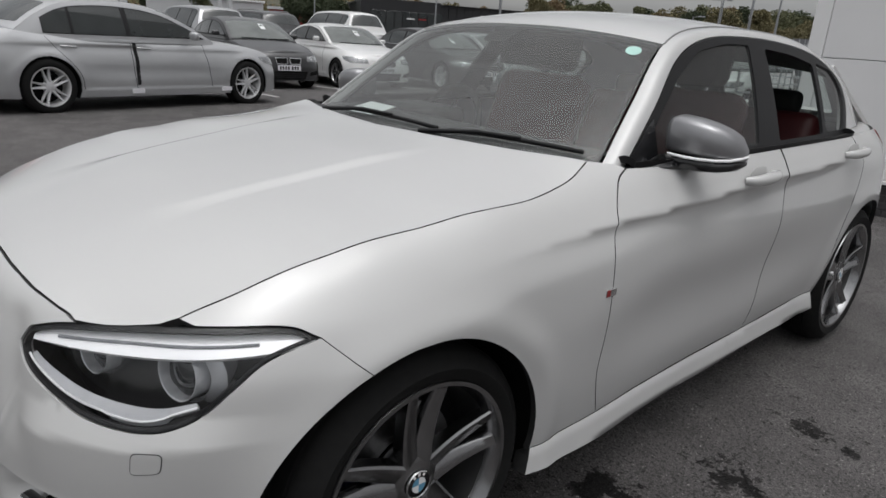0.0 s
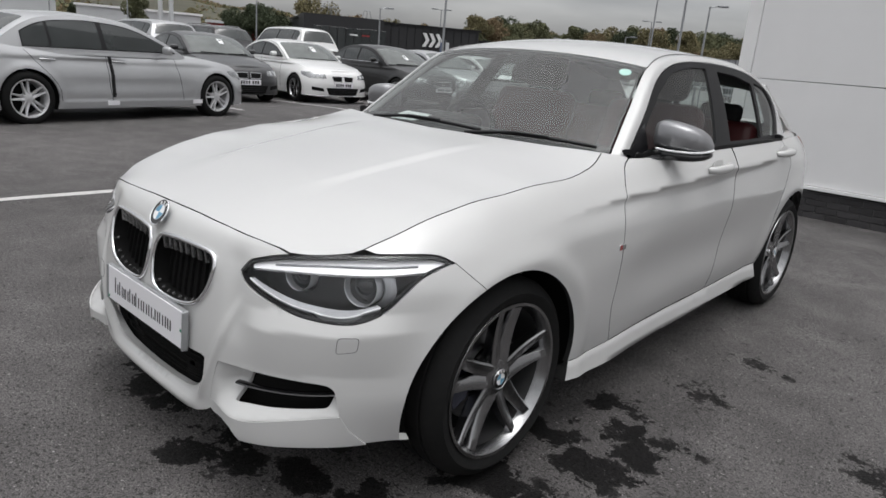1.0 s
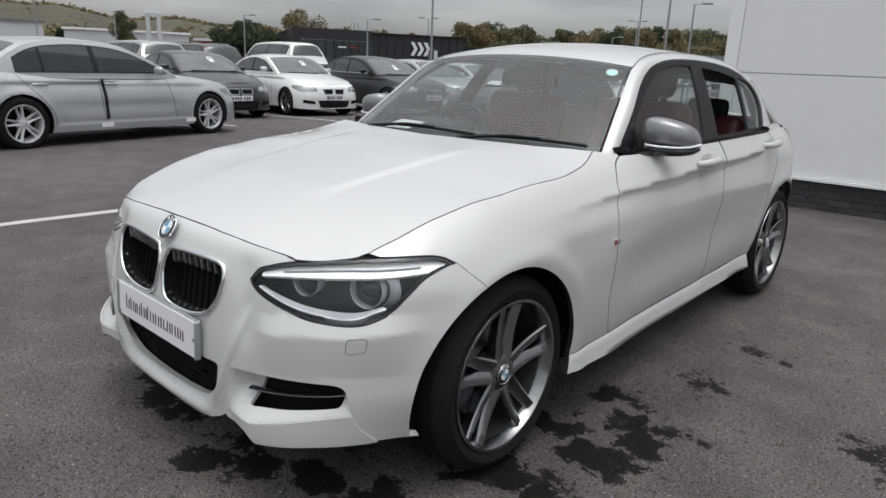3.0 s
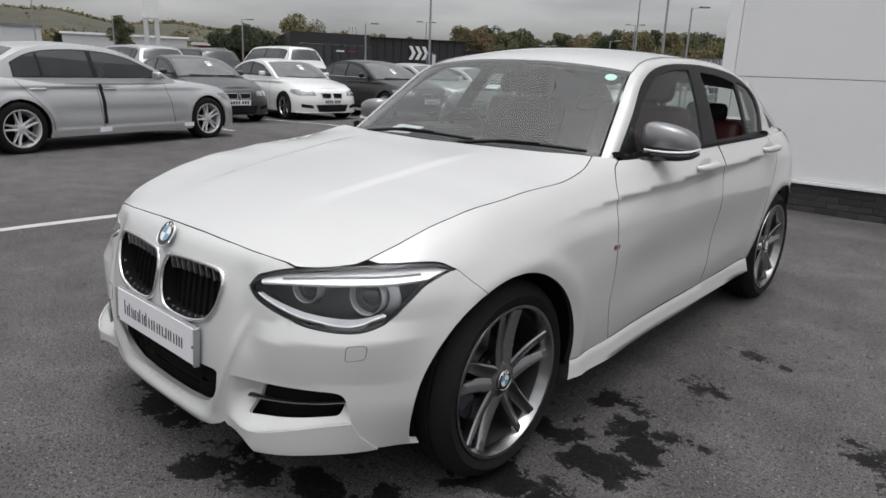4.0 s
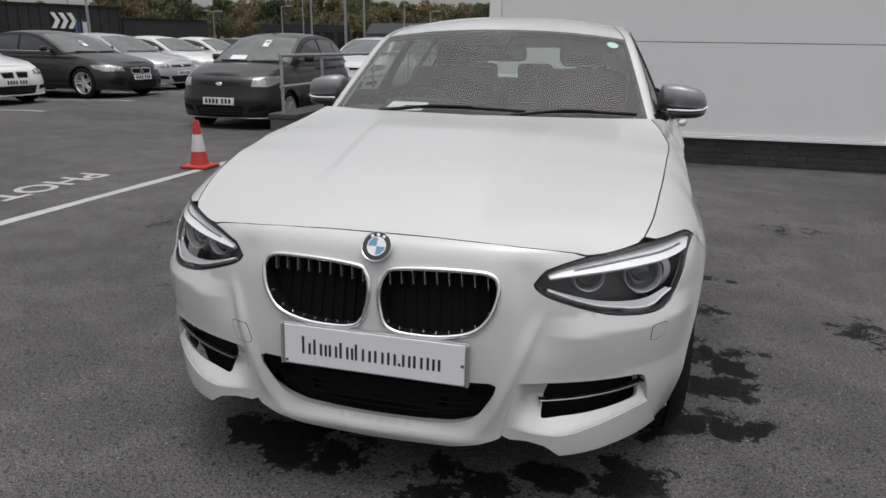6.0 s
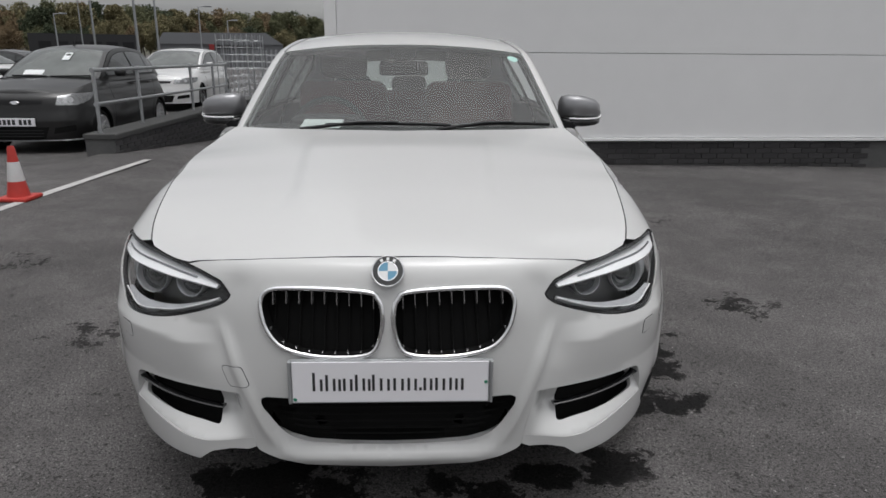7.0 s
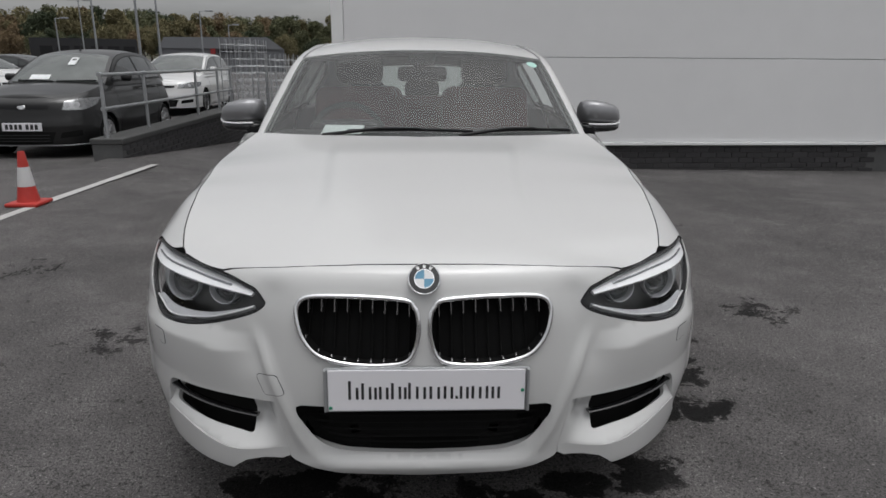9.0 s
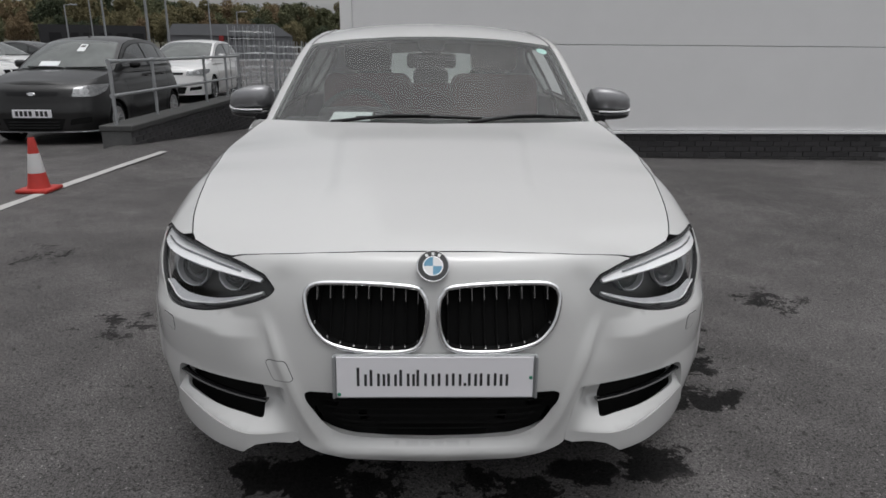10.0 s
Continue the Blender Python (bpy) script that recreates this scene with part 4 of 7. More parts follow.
def hero():
    root = thing("hatchback", "white five-door hatchback with dark alloy wheels, parked on tarmac", "car")
    o = hero_outlines()
    C = -math.pi / 2 * K

    # bumper; the middle intake opens on the centre line, so it is cut as part of the outline
    loop = o["bumper"] + [(C, 0.262)] + o["intake"][::-1][1:-1] + [(C, 0.405)]
    bumper = sheet("front_bumper", both(shell(skin, loop, [o["kidney"]], 0.012, 0.022, 0.0007, snap=C)), M_WHITE, root)
    for f in (lambda q: q, flipped):
        sheet("fog_scoop", f(shell(scoop, o["scoop"], [o["fog"]], 0.009, 0.012, lift=-0.0005)), M_WHITE, root)
        sheet("splitter", f(shell(splitter, o["splitter"], (), 0.009, 0.02)), M_WHITE, root)
    sheet("wing", shell(skin, o["wing"], (), 0.011, 0.02, 0.0010), M_WHITE, root, seam=M_GAPSHADE)
    sheet("wing", flipped(shell(skin, o["wing"], (), 0.011, 0.02, 0.0010)), M_WHITE, root, seam=M_GAPSHADE)

    # bonnet
    lamp_top = [tuple(float(c[0]) for c in skin(np.array([q[0]]), np.array([q[1]]))[:2]) for q in o["lamp"][18:25]][::-1]
    front = [lamp_top[-1]]
    for x, z in ((0.505, 0.7325), (0.49, 0.736), (0.46, 0.7395), (0.43, 0.7428), (0.37, 0.7472), (0.30, 0.7512), (0.22, 0.7538), (0.15, 0.7557), (0.07, 0.7561)):
        p = skin(*(np.array([q]) for q in sx(x, z)))
        front.append((x, float(p[1][0]) + 0.0028))
    front.append((0.0, front[-1][1] - 0.0005))
    rear = spline([(0.0, 0.444), (0.25, 0.474), (0.48, 0.534), (0.62, 0.586), (0.700, 0.610)], 5)
    half = front[::-1] + lamp_top[::-1][1:-1] + GAP_BONNET + rear[::-1][1:]
    mir = [(-x, y) for x, y in half[::-1]]
    loop = half[:-1] + mir[:-1]
    loop = [q for i, q in enumerate(loop) if math.dist(q, loop[i - 1]) > 1e-4]
    sheet("bonnet", shell(bonnet, loop, (), 0.013, 0.018, 0.0020), M_WHITE, root, seam=M_GAPSHADE)
    # dark tube added below the bonnet's front gap to paint in its shade
    edge = [(x, y - 0.001, float(bonnet(np.array(x), np.array(y))[2]) - 0.0085) for x, y in front[::-1][:-3]]
    part("bonnet_gap_shade", tube([(-x, y, z) for x, y, z in edge[:0:-1]] + edge, 0.0055, 6), M_GAPSHADE, root, smooth=60)

    # doors, rear quarter, sills
    dg = o["door_gap"]
    belt = lambda s: 0.944 + 0.012 * (s - 0.7)
    d2 = [(1.545, belt(1.545)), (1.55, 0.80), (1.545, 0.6), (1.53, 0.45), (1.515, SILL(1.5))]
    front_door = [(0.700, belt(0.700)), (1.545, belt(1.545))] + d2[1:] + dg[::-1][:-1]
    d3 = [(2.26, belt(2.26)), (2.32, 0.86), (2.285, 0.76), (2.205, 0.62)]
    rear_door = [(1.552, belt(1.552)), (2.26, belt(2.26))] + d3[1:] + [(2.172, 0.55), (2.11, SILL(2.11))] + d2[::-1][:-1]
    end = AXLE_R + math.pi / 2 * K
    rear_top = [(2.26, belt(2.26)), (2.5, 0.972), (2.8, 0.975), (3.1, 0.97), (3.45, 0.965), (end, 0.962)]
    arc_q = [(AXLE_R + 0.356 * math.cos(radians(a)), 0.322 + 0.356 * math.sin(radians(a))) for a in np.linspace(-10, 188, 40)]
    quarter = rear_top + [(end, 0.24), (3.2, 0.24), (2.9, 0.26)] + arc_q + [(2.11, SILL(2.11)), (2.172, 0.55)] + d3[1:][::-1]
    for mirror in (False, True):
        f = flipped if mirror else (lambda q: q)
        door = sheet("front_door", f(shell(skin, front_door, (), 0.013, 0.02, 0.0022)), M_WHITE, root, seam=M_GAPSHADE)
        handle(door, 1.315, 0.882, mirror)
        door = sheet("rear_door", f(shell(skin, rear_door, (), 0.013, 0.02, 0.0022)), M_WHITE, root, seam=M_GAPSHADE)
        handle(door, 2.195, 0.905, mirror)
        sheet("rear_quarter", f(shell(skin, quarter, (), 0.03, 0.02, 0.0022)), M_WHITE, root, seam=M_GAPSHADE)
        sill = [(0.322, SILL(0.322))] + [(s, SILL(s)) for s in np.arange(0.5, 2.1, 0.2)] + [(2.115, SILL(2.115)), (2.125, 0.25), (2.03, 0.207), (1.90, 0.204), (1.75, 0.194), (1.58, 0.186), (1.31, 0.191), (1.015, 0.200), (0.76, 0.210), (0.54, 0.216), (0.30, 0.225)]
        sheet("side_skirt", f(shell(sill_form, sill, (), 0.025, 0.05, 0.001)), M_WHITE, root, seam=M_GAPSHADE)
        sheet("arch_liner", f(liner(0.0)), M_VOID, root)
        sheet("arch_liner", f(liner(AXLE_R)), M_VOID, root)
        sheet("tail_lamp", f(shell(skin, [(2.80, 0.955), (3.35, 0.94), (3.35, 0.82), (2.95, 0.80)], (), 0.03, 0.01, lift=0.004)), M_SIGNRED, root, "red tail lamp")

    # underbody that closes the car from below, and dark shell behind the gaps
    part("underbody", box(-0.66, 0.66, -0.50, 3.10, 0.16, 0.24, 0.03), M_VOID, root)
    part("engine_bay", box(-0.58, 0.58, -0.46, 0.50, 0.30, 0.66, 0.04), M_VOID, root)
    part_loop = [(C, 0.745), sx(0.42, 0.735), sx(0.40, 0.60), sx(0.74, 0.52), sx(0.78, 0.24), sx(0.4, 0.22), (C, 0.21)]
    sheet("bumper_core", both(shell(lambda s, z: offset(skin, s, z, -0.060), part_loop, (), 0.04, 0.0)), M_VOID, root)
    roofs(root)
    kidneys(root, o)
    intakes(root, o)
    for mirror in (False, True):
        headlamp(root, o, mirror)
        door_mirror(root, mirror)
    # wheels
    for x, y in ((1, 0.0), (1, AXLE_R), (-1, 0.0), (-1, AXLE_R)):
        spokes = [radians(-2 - 72 * k) for k in range(5)]
        wheel(M_RIM, 0.318, 0.243, 0.205, spokes, root, Matrix.Translation((x * (0.735 if y == 0 else 0.745), y - (0.014 if y == 0 else 0.0), 0.318)) @ (Matrix.Identity(4) if x > 0 else Matrix.Rotation(math.pi, 4, "Z")))
    plate(root, Matrix.Translation((0.004, -0.729, 0.459)) @ pose(0, 0, 0, 90 - 3, 0, 0))
    roundel(root, Matrix.Translation((0, -0.6655, 0.733)) @ pose(0, 0, 0, 56, 0, 0), 0.041, "bonnet_badge")
    wing_badge(root)
    eye = rounded([sx(0.378, 0.487), sx(0.431, 0.484), sx(0.409, 0.431), sx(0.356, 0.436)], 0.011)
    sheet("towing_eye_cover", flipped(shell(skin, eye, (), 0.01, 0.003, lift=0.0012)), M_WHITE, root)
    sheet("cover_gap", flipped(shell(skin, inset(eye, -0.0016), [inset(eye, 0.0008)], 0.01, 0.001, lift=0.0006)), M_TRIM, root)
    cabin(root)
    return root


def offset(surf, u, v, d, out=1):
    u, v = np.asarray(u, float), np.asarray(v, float)
    e = 1e-3
    P = np.stack(surf(u, v), -1)
    n = np.cross(np.stack(surf(u + e, v), -1) - np.stack(surf(u - e, v), -1), np.stack(surf(u, v + e), -1) - np.stack(surf(u, v - e), -1))
    n /= np.maximum(np.linalg.norm(n, axis=-1), 1e-12)[..., None]
    P = P + n * np.asarray(d, float)[..., None] * out
    return P[..., 0], P[..., 1], P[..., 2]


def sill_form(s, z):
    s, z = np.asarray(s, float), np.asarray(z, float)
    t = SILL(s) - z
    x, y, _ = skin(s, SILL(s))
    return x + 0.003 * step01(-0.002, 0.006, t) + 0.20 * t - 1.2 * np.clip(t - 0.075, 0, 0.2), y, z


def liner(yc):
    def f(a, w):
        y, z = yc + 0.358 * np.cos(a / 0.358), 0.322 + 0.358 * np.sin(a / 0.358)
        d = np.minimum(y, 0) if yc == 0 else np.maximum(y - yc, 0)
        return 0.825 - 0.55 * d * d - w, y, z
    return shell(f, [(-0.12, 0), (1.25, 0), (1.25, 0.34), (-0.12, 0.34)], (), 0.05, 0.0, out=-1)


def handle(door, s, z, mirror):
    g = -1 if mirror else 1
    x, y, _ = (float(q) for q in skin(s, z))
    pts = [(g * (x + 0.004), y - 0.095, z - 0.002), (g * (x + 0.026), y - 0.075, z), (g * (x + 0.034), y - 0.02, z + 0.002), (g * (x + 0.034), y + 0.05, z + 0.004), (g * (x + 0.026), y + 0.085, z + 0.006), (g * (x + 0.004), y + 0.10, z + 0.006)]
    part("door_handle", tube(spline(pts, 4), [0.010 + 0.006 * math.sin(i / 20 * math.pi) for i in range(21)], 10, squash=1.2), M_WHITE, door, smooth=60)
    dish = shell(lambda u, v: (x + 0.004 - 0.0 * u, y + u, z + v), rounded([(-0.06, -0.03), (0.05, -0.03), (0.05, 0.035), (-0.06, 0.035)], 0.03), (), 0.02, 0.003)
    sheet("handle_recess", flipped(dish) if mirror else dish, M_WHITE, door)


def roofs(root):
    step = 0.03
    rloop = [(u, 0.0) for u in np.linspace(-1, 1, 41)] + [(1, v) for v in np.linspace(0.05, 1, 20)] + [(u, 1.0) for u in np.linspace(0.95, -1, 40)] + [(-1, v) for v in np.linspace(0.95, 0.05, 19)]
    sheet("roof", shell(roof, rloop, (), 0.05, 0.02), M_WHITE, root)
    for g in (1, -1):
        x, y, z = pil_in(np.linspace(T_WS, 7 / 9, 40))
        part("roof_seam", tube([(g * a, b, c + 0.0005) for a, b, c in zip(x, y, z)], 0.0035, 6), M_GREYSEAM, root, smooth=60)
    sheet("windscreen", shell(windscreen, rounded([(-1, 0), (1, 0), (1, 1), (-1, 1)], 0.05), (), 0.05, 0.004, gap=0.006), M_WSGLASS, root).visible_shadow = False
    band = rounded([(-1, 0), (1, 0), (1, 1), (-1, 1)], 0.05)
    hole = rounded([(-0.98, 0.092), (0.98, 0.092), (0.97, 0.945), (0.12, 0.955), (0.10, 0.80), (-0.10, 0.80), (-0.12, 0.955), (-0.97, 0.945)], 0.05)
    sheet("windscreen_border", shell(lambda u, v: offset(windscreen, u, v, -0.006), band, [hole], 0.05, 0.002, gap=0.006), M_VOID, root, "black printed border of the windscreen")
    for mirror in (False, True):
        f = flipped if mirror else (lambda q: q)
        frame_loop = [(t, 0.0) for t in np.linspace(0, 1, 60)] + [(t, 1.0) for t in np.linspace(1, 0, 60)]
        sheet("side_frame", f(shell(pillar, frame_loop, (), 0.016, 0.03)), M_WHITE, root)
        # side windows: shared plane, black frame between
        n = 60
        edge = [tuple(q) for q in np.stack(pil_out(np.linspace(0, 1, n)), 1)]
        dlo = [(y, z - 0.004) for _, y, z in edge]
        belt = [(2.2, 0.962), (1.8, 0.952), (1.45, 0.945), (0.80, 0.922)]
        outer = dlo + belt
        fr = shell(side_glass, outer, [win for win in WINDOWS], 0.03, 0.012, lift=0.0)
        sheet("window_frame", f(fr), M_TRIM, root)
        for k, win in enumerate(WINDOWS):
            if k == 1 and not mirror:
                continue            # this window is wound down
            sheet("side_window", f(shell(side_glass, inset(win, -0.003), (), 0.04, 0.004, lift=-0.006)), M_GLASS, root).visible_shadow = False
        seal = []
        for q in np.linspace(0.73, 2.28, 30):
            z = 0.944 + 0.012 * (q - 0.7)
            seal.append((float(skin(np.array(q), np.array(z))[0]), float(side_glass(q, z)[0]), z))

        def ledge(q, w, seal=seal):
            a = [np.interp(q, np.linspace(0.73, 2.28, 30), [c[i] for c in seal]) for i in range(3)]
            return a[0] - 0.003 + (a[1] - 0.006 - a[0]) * w, q, a[2] - 0.004 + 0.010 * np.sin(np.clip(w, 0, 1) * math.pi)
        ring = [(q, 0.0) for q in np.linspace(0.73, 2.28, 40)] + [(q, 1.0) for q in np.linspace(2.28, 0.73, 40)]
        sheet("waist_seal", f(shell(ledge, ring, (), 0.08, 0.02, out=-1)), M_TRIM, root, "black seal along the window sills")
    # tailgate with its window
    def gate(u, v):
        u, v = np.asarray(u, float), np.asarray(v, float)
        k = 1 - np.abs(u) ** 2.4
        return u * (0.525 + 0.075 * v), 2.72 + 0.30 * v + 0.06 * k, 1.200 - 0.243 * v + 0.044 * k * (1 - v)
    win = rounded([(-0.86, 0.10), (0.86, 0.10), (0.80, 0.86), (-0.80, 0.86)], 0.05)
    sheet("tailgate", shell(gate, [(-1, -0.06), (1, -0.06), (1.05, 1.05), (-1.05, 1.05)], [win], 0.05, 0.02, out=-1), M_WHITE, root)
    sheet("rear_window", shell(gate, win, (), 0.05, 0.004, out=-1, lift=-0.004), M_GLASS, root)
    rim = [tuple(float(c) for c in skin(q, 0.968)[:2]) for q in np.linspace(2.25, AXLE_R + math.pi / 2 * K, 30)]
    rim = [(x - 0.004, y) for x, y in rim[:-1]] + [(0.0, rim[-1][1] - 0.003)]
    inner = [(0.58, 3.02), (0.70, 2.40), (0.757, 2.25)]
    lp = [(-x, y) for x, y in inner[::-1]] + inner + rim + [(-x, y) for x, y in rim[-2::-1]]
    deck = shell(lambda x, y: (x, y, 0.974 - 0.012 * np.clip((np.abs(x) - 0.45) / 0.3, 0, 1) ** 2), lp, (), 0.04, 0.02)
    sheet("shoulder_panel", deck, M_WHITE, root)
    cowl = shell(lambda x, y: (x, y, 0.926 + 0.012 * (1 - (x / 0.68) ** 2) + 0.10 * (y - 0.45)), [(-0.69, 0.63), (-0.55, 0.47), (0, 0.38), (0.55, 0.47), (0.69, 0.63), (0.45, 0.66), (0, 0.58), (-0.45, 0.66)], (), 0.05, 0.02)
    sheet("scuttle", cowl, M_TRIM, root)
    for x0, x1 in ((-0.30, 0.20), (0.24, 0.62)):
        pts = []
        for i in range(13):
            t = i / 12
            x = x0 + (x1 - x0) * t
            u = x / 0.66
            q = windscreen(np.array([np.clip(u, -0.97, 0.97)]), np.array([0.100 + 0.014 * math.sin(t * math.pi)]))
            pts.append((float(q[0][0]), float(q[1][0]) - 0.010, float(q[2][0]) + 0.008))
        part("wiper_blade", tube(pts, 0.005, 8, squash=1.3), M_TRIM, root, smooth=50)
        part("wiper_arm", tube([(pts[0][0] - 0.10, pts[0][1] - 0.03, pts[0][2] - 0.015), (pts[3][0], pts[3][1] - 0.006, pts[3][2] + 0.006), (pts[7][0], pts[7][1] - 0.004, pts[7][2] + 0.006)], [0.008, 0.006, 0.005], 8), M_TRIM, root, smooth=50)


WINDOWS = [
    rounded([(0.800, 0.940), (1.465, 0.966), (1.598, 1.282), (1.44, 1.280), (1.24, 1.250), (1.08, 1.168), (0.965, 1.080)], [0.01, 0.02, 0.02, 0.05, 0.05, 0.05, 0.03]),
    rounded([(1.622, 0.972), (2.036, 0.978), (2.134, 1.230), (1.93, 1.262), (1.712, 1.274)], [0.015, 0.015, 0.02, 0.08, 0.015]),
    rounded([(2.072, 0.980), (2.285, 0.984), (2.385, 1.085), (2.395, 1.150), (2.345, 1.208), (2.176, 1.236)], [0.012, 0.02, 0.04, 0.04, 0.04, 0.015]),
]


def kidneys(root, o):
    for mirror in (False, True):
        f = flipped if mirror else (lambda q: q)
        g = -1 if mirror else 1
        grille = new("kidney_grille")
        grille.parent = root
        loop = o["kidney"]
        pts = [tuple(float(c) for c in offset(skin, u, v, 0.003)) for u, v in dense(inset(loop, 0.003), 0.008)]
        part("surround", tube([(g * x, y, z) for x, y, z in pts], 0.0068, 10, closed=True, side=(0, -1, 0)), M_CHROME, grille, "chrome kidney surround", smooth=60)
        sheet("tray", f(shell(skin, inset(loop, 0.002), [inset(loop, 0.005)], 0.012, 0.05, lift=-0.003)), M_VOID, grille)
        sheet("mesh_back", f(shell(lambda s, z: offset(skin, s, z, -0.048), inset(loop, -0.002), (), 0.04, 0.0)), M_VOID, grille)
        inn = inset(loop, 0.006)
        lo, hi = np.min(inn, 0), np.max(inn, 0)
        for k in range(9):
            s = lo[0] + (hi[0] - lo[0]) * (k + 0.7) / 9.4
            zz = [z for z in np.linspace(lo[1], hi[1], 90) if inside(inn, [s], [z])[0]]
            if len(zz) < 20:
                continue
            # slat bodies are near black; pale tips and feet paint in the glints
            for nm, z0, z1, near, far, mat in (("slat", zz[0] + 0.002, zz[-1] - 0.001, -0.038, -0.047, M_VOID), ("slat_tip_glint", zz[-1] - 0.034, zz[-1] - 0.001, -0.001, -0.014, M_SLATGLINT), ("slat_foot_glint", zz[0] + 0.001, zz[0] + 0.009, -0.008, -0.016, M_SLATGLINT)):
                bm = bmesh.new()
                rows = []
                for i, z in enumerate(np.linspace(z0, z1, 8)):
                    drop = 0.012 * (1 - i / 7) if nm == "slat_tip_glint" else 0.0
                    row = []
                    for ds, d in ((-0.0026, near - 0.004), (-0.0014, near), (0.0014, near), (0.0026, near - 0.004), (0.0026, far), (-0.0026, far)):
                        p = [float(q) for q in offset(skin, s + ds, z, d - drop)]
                        row.append(bm.verts.new((g * p[0], p[1], p[2])))
                    rows.append(row)
                for a, b in zip(rows, rows[1:]):
                    for j in range(6):
                        bm.faces.new((a[j], a[(j + 1) % 6], b[(j + 1) % 6], b[j]))
                bm.faces.new(rows[0]), bm.faces.new(rows[-1][::-1])
                part(nm, bm, mat, grille, smooth=40)


def intakes(root, o):
    C = -math.pi / 2 * K
    cut = o["intake"]
    sheet("intake_back", both(shell(lambda s, z: offset(skin, s, z, -0.05), [(C, 0.41)] + cut[1:], (), 0.04, 0.0)), M_VOID, root)
    for k in range(6):
        z = 0.283 + 0.021 * k
        hw = 0.24 + 0.016 * k
        pts = [skin(np.array([sx(abs(x), z)[0]]), np.array([z])) for x in np.linspace(0, hw, 8)]
        pts = [(float(p[0][0]), float(p[1][0]) + 0.034, z) for p in pts]
        pts = [(-x, y, q) for x, y, q in pts[::-1]] + pts[1:]
        part("intake_bar", tube(pts, 0.0025, 6), M_VOID, root, smooth=50)
    for mirror in (False, True):
        f = flipped if mirror else (lambda q: q)
        g = -1 if mirror else 1
        sheet("fog_recess", f(shell(lambda s, z: offset(skin, s, z, -0.10), inset(o["fog"], -0.02), (), 0.04, 0.0)), M_VOID, root)
        fin = [(0.440, 0.362), (0.50, 0.366), (0.58, 0.374), (0.65, 0.383), (0.700, 0.392)]
        pts = []
        for x, z in spline(fin, 4):
            p = skin(*(np.array([q]) for q in sx(x, z)))
            pts.append((g * (float(p[0][0]) - 0.004), float(p[1][0]) + 0.020, z))
        part("fog_fin", tube(pts, 0.012, 8, squash=0.4), M_GLOSSBLACK, root, smooth=50)


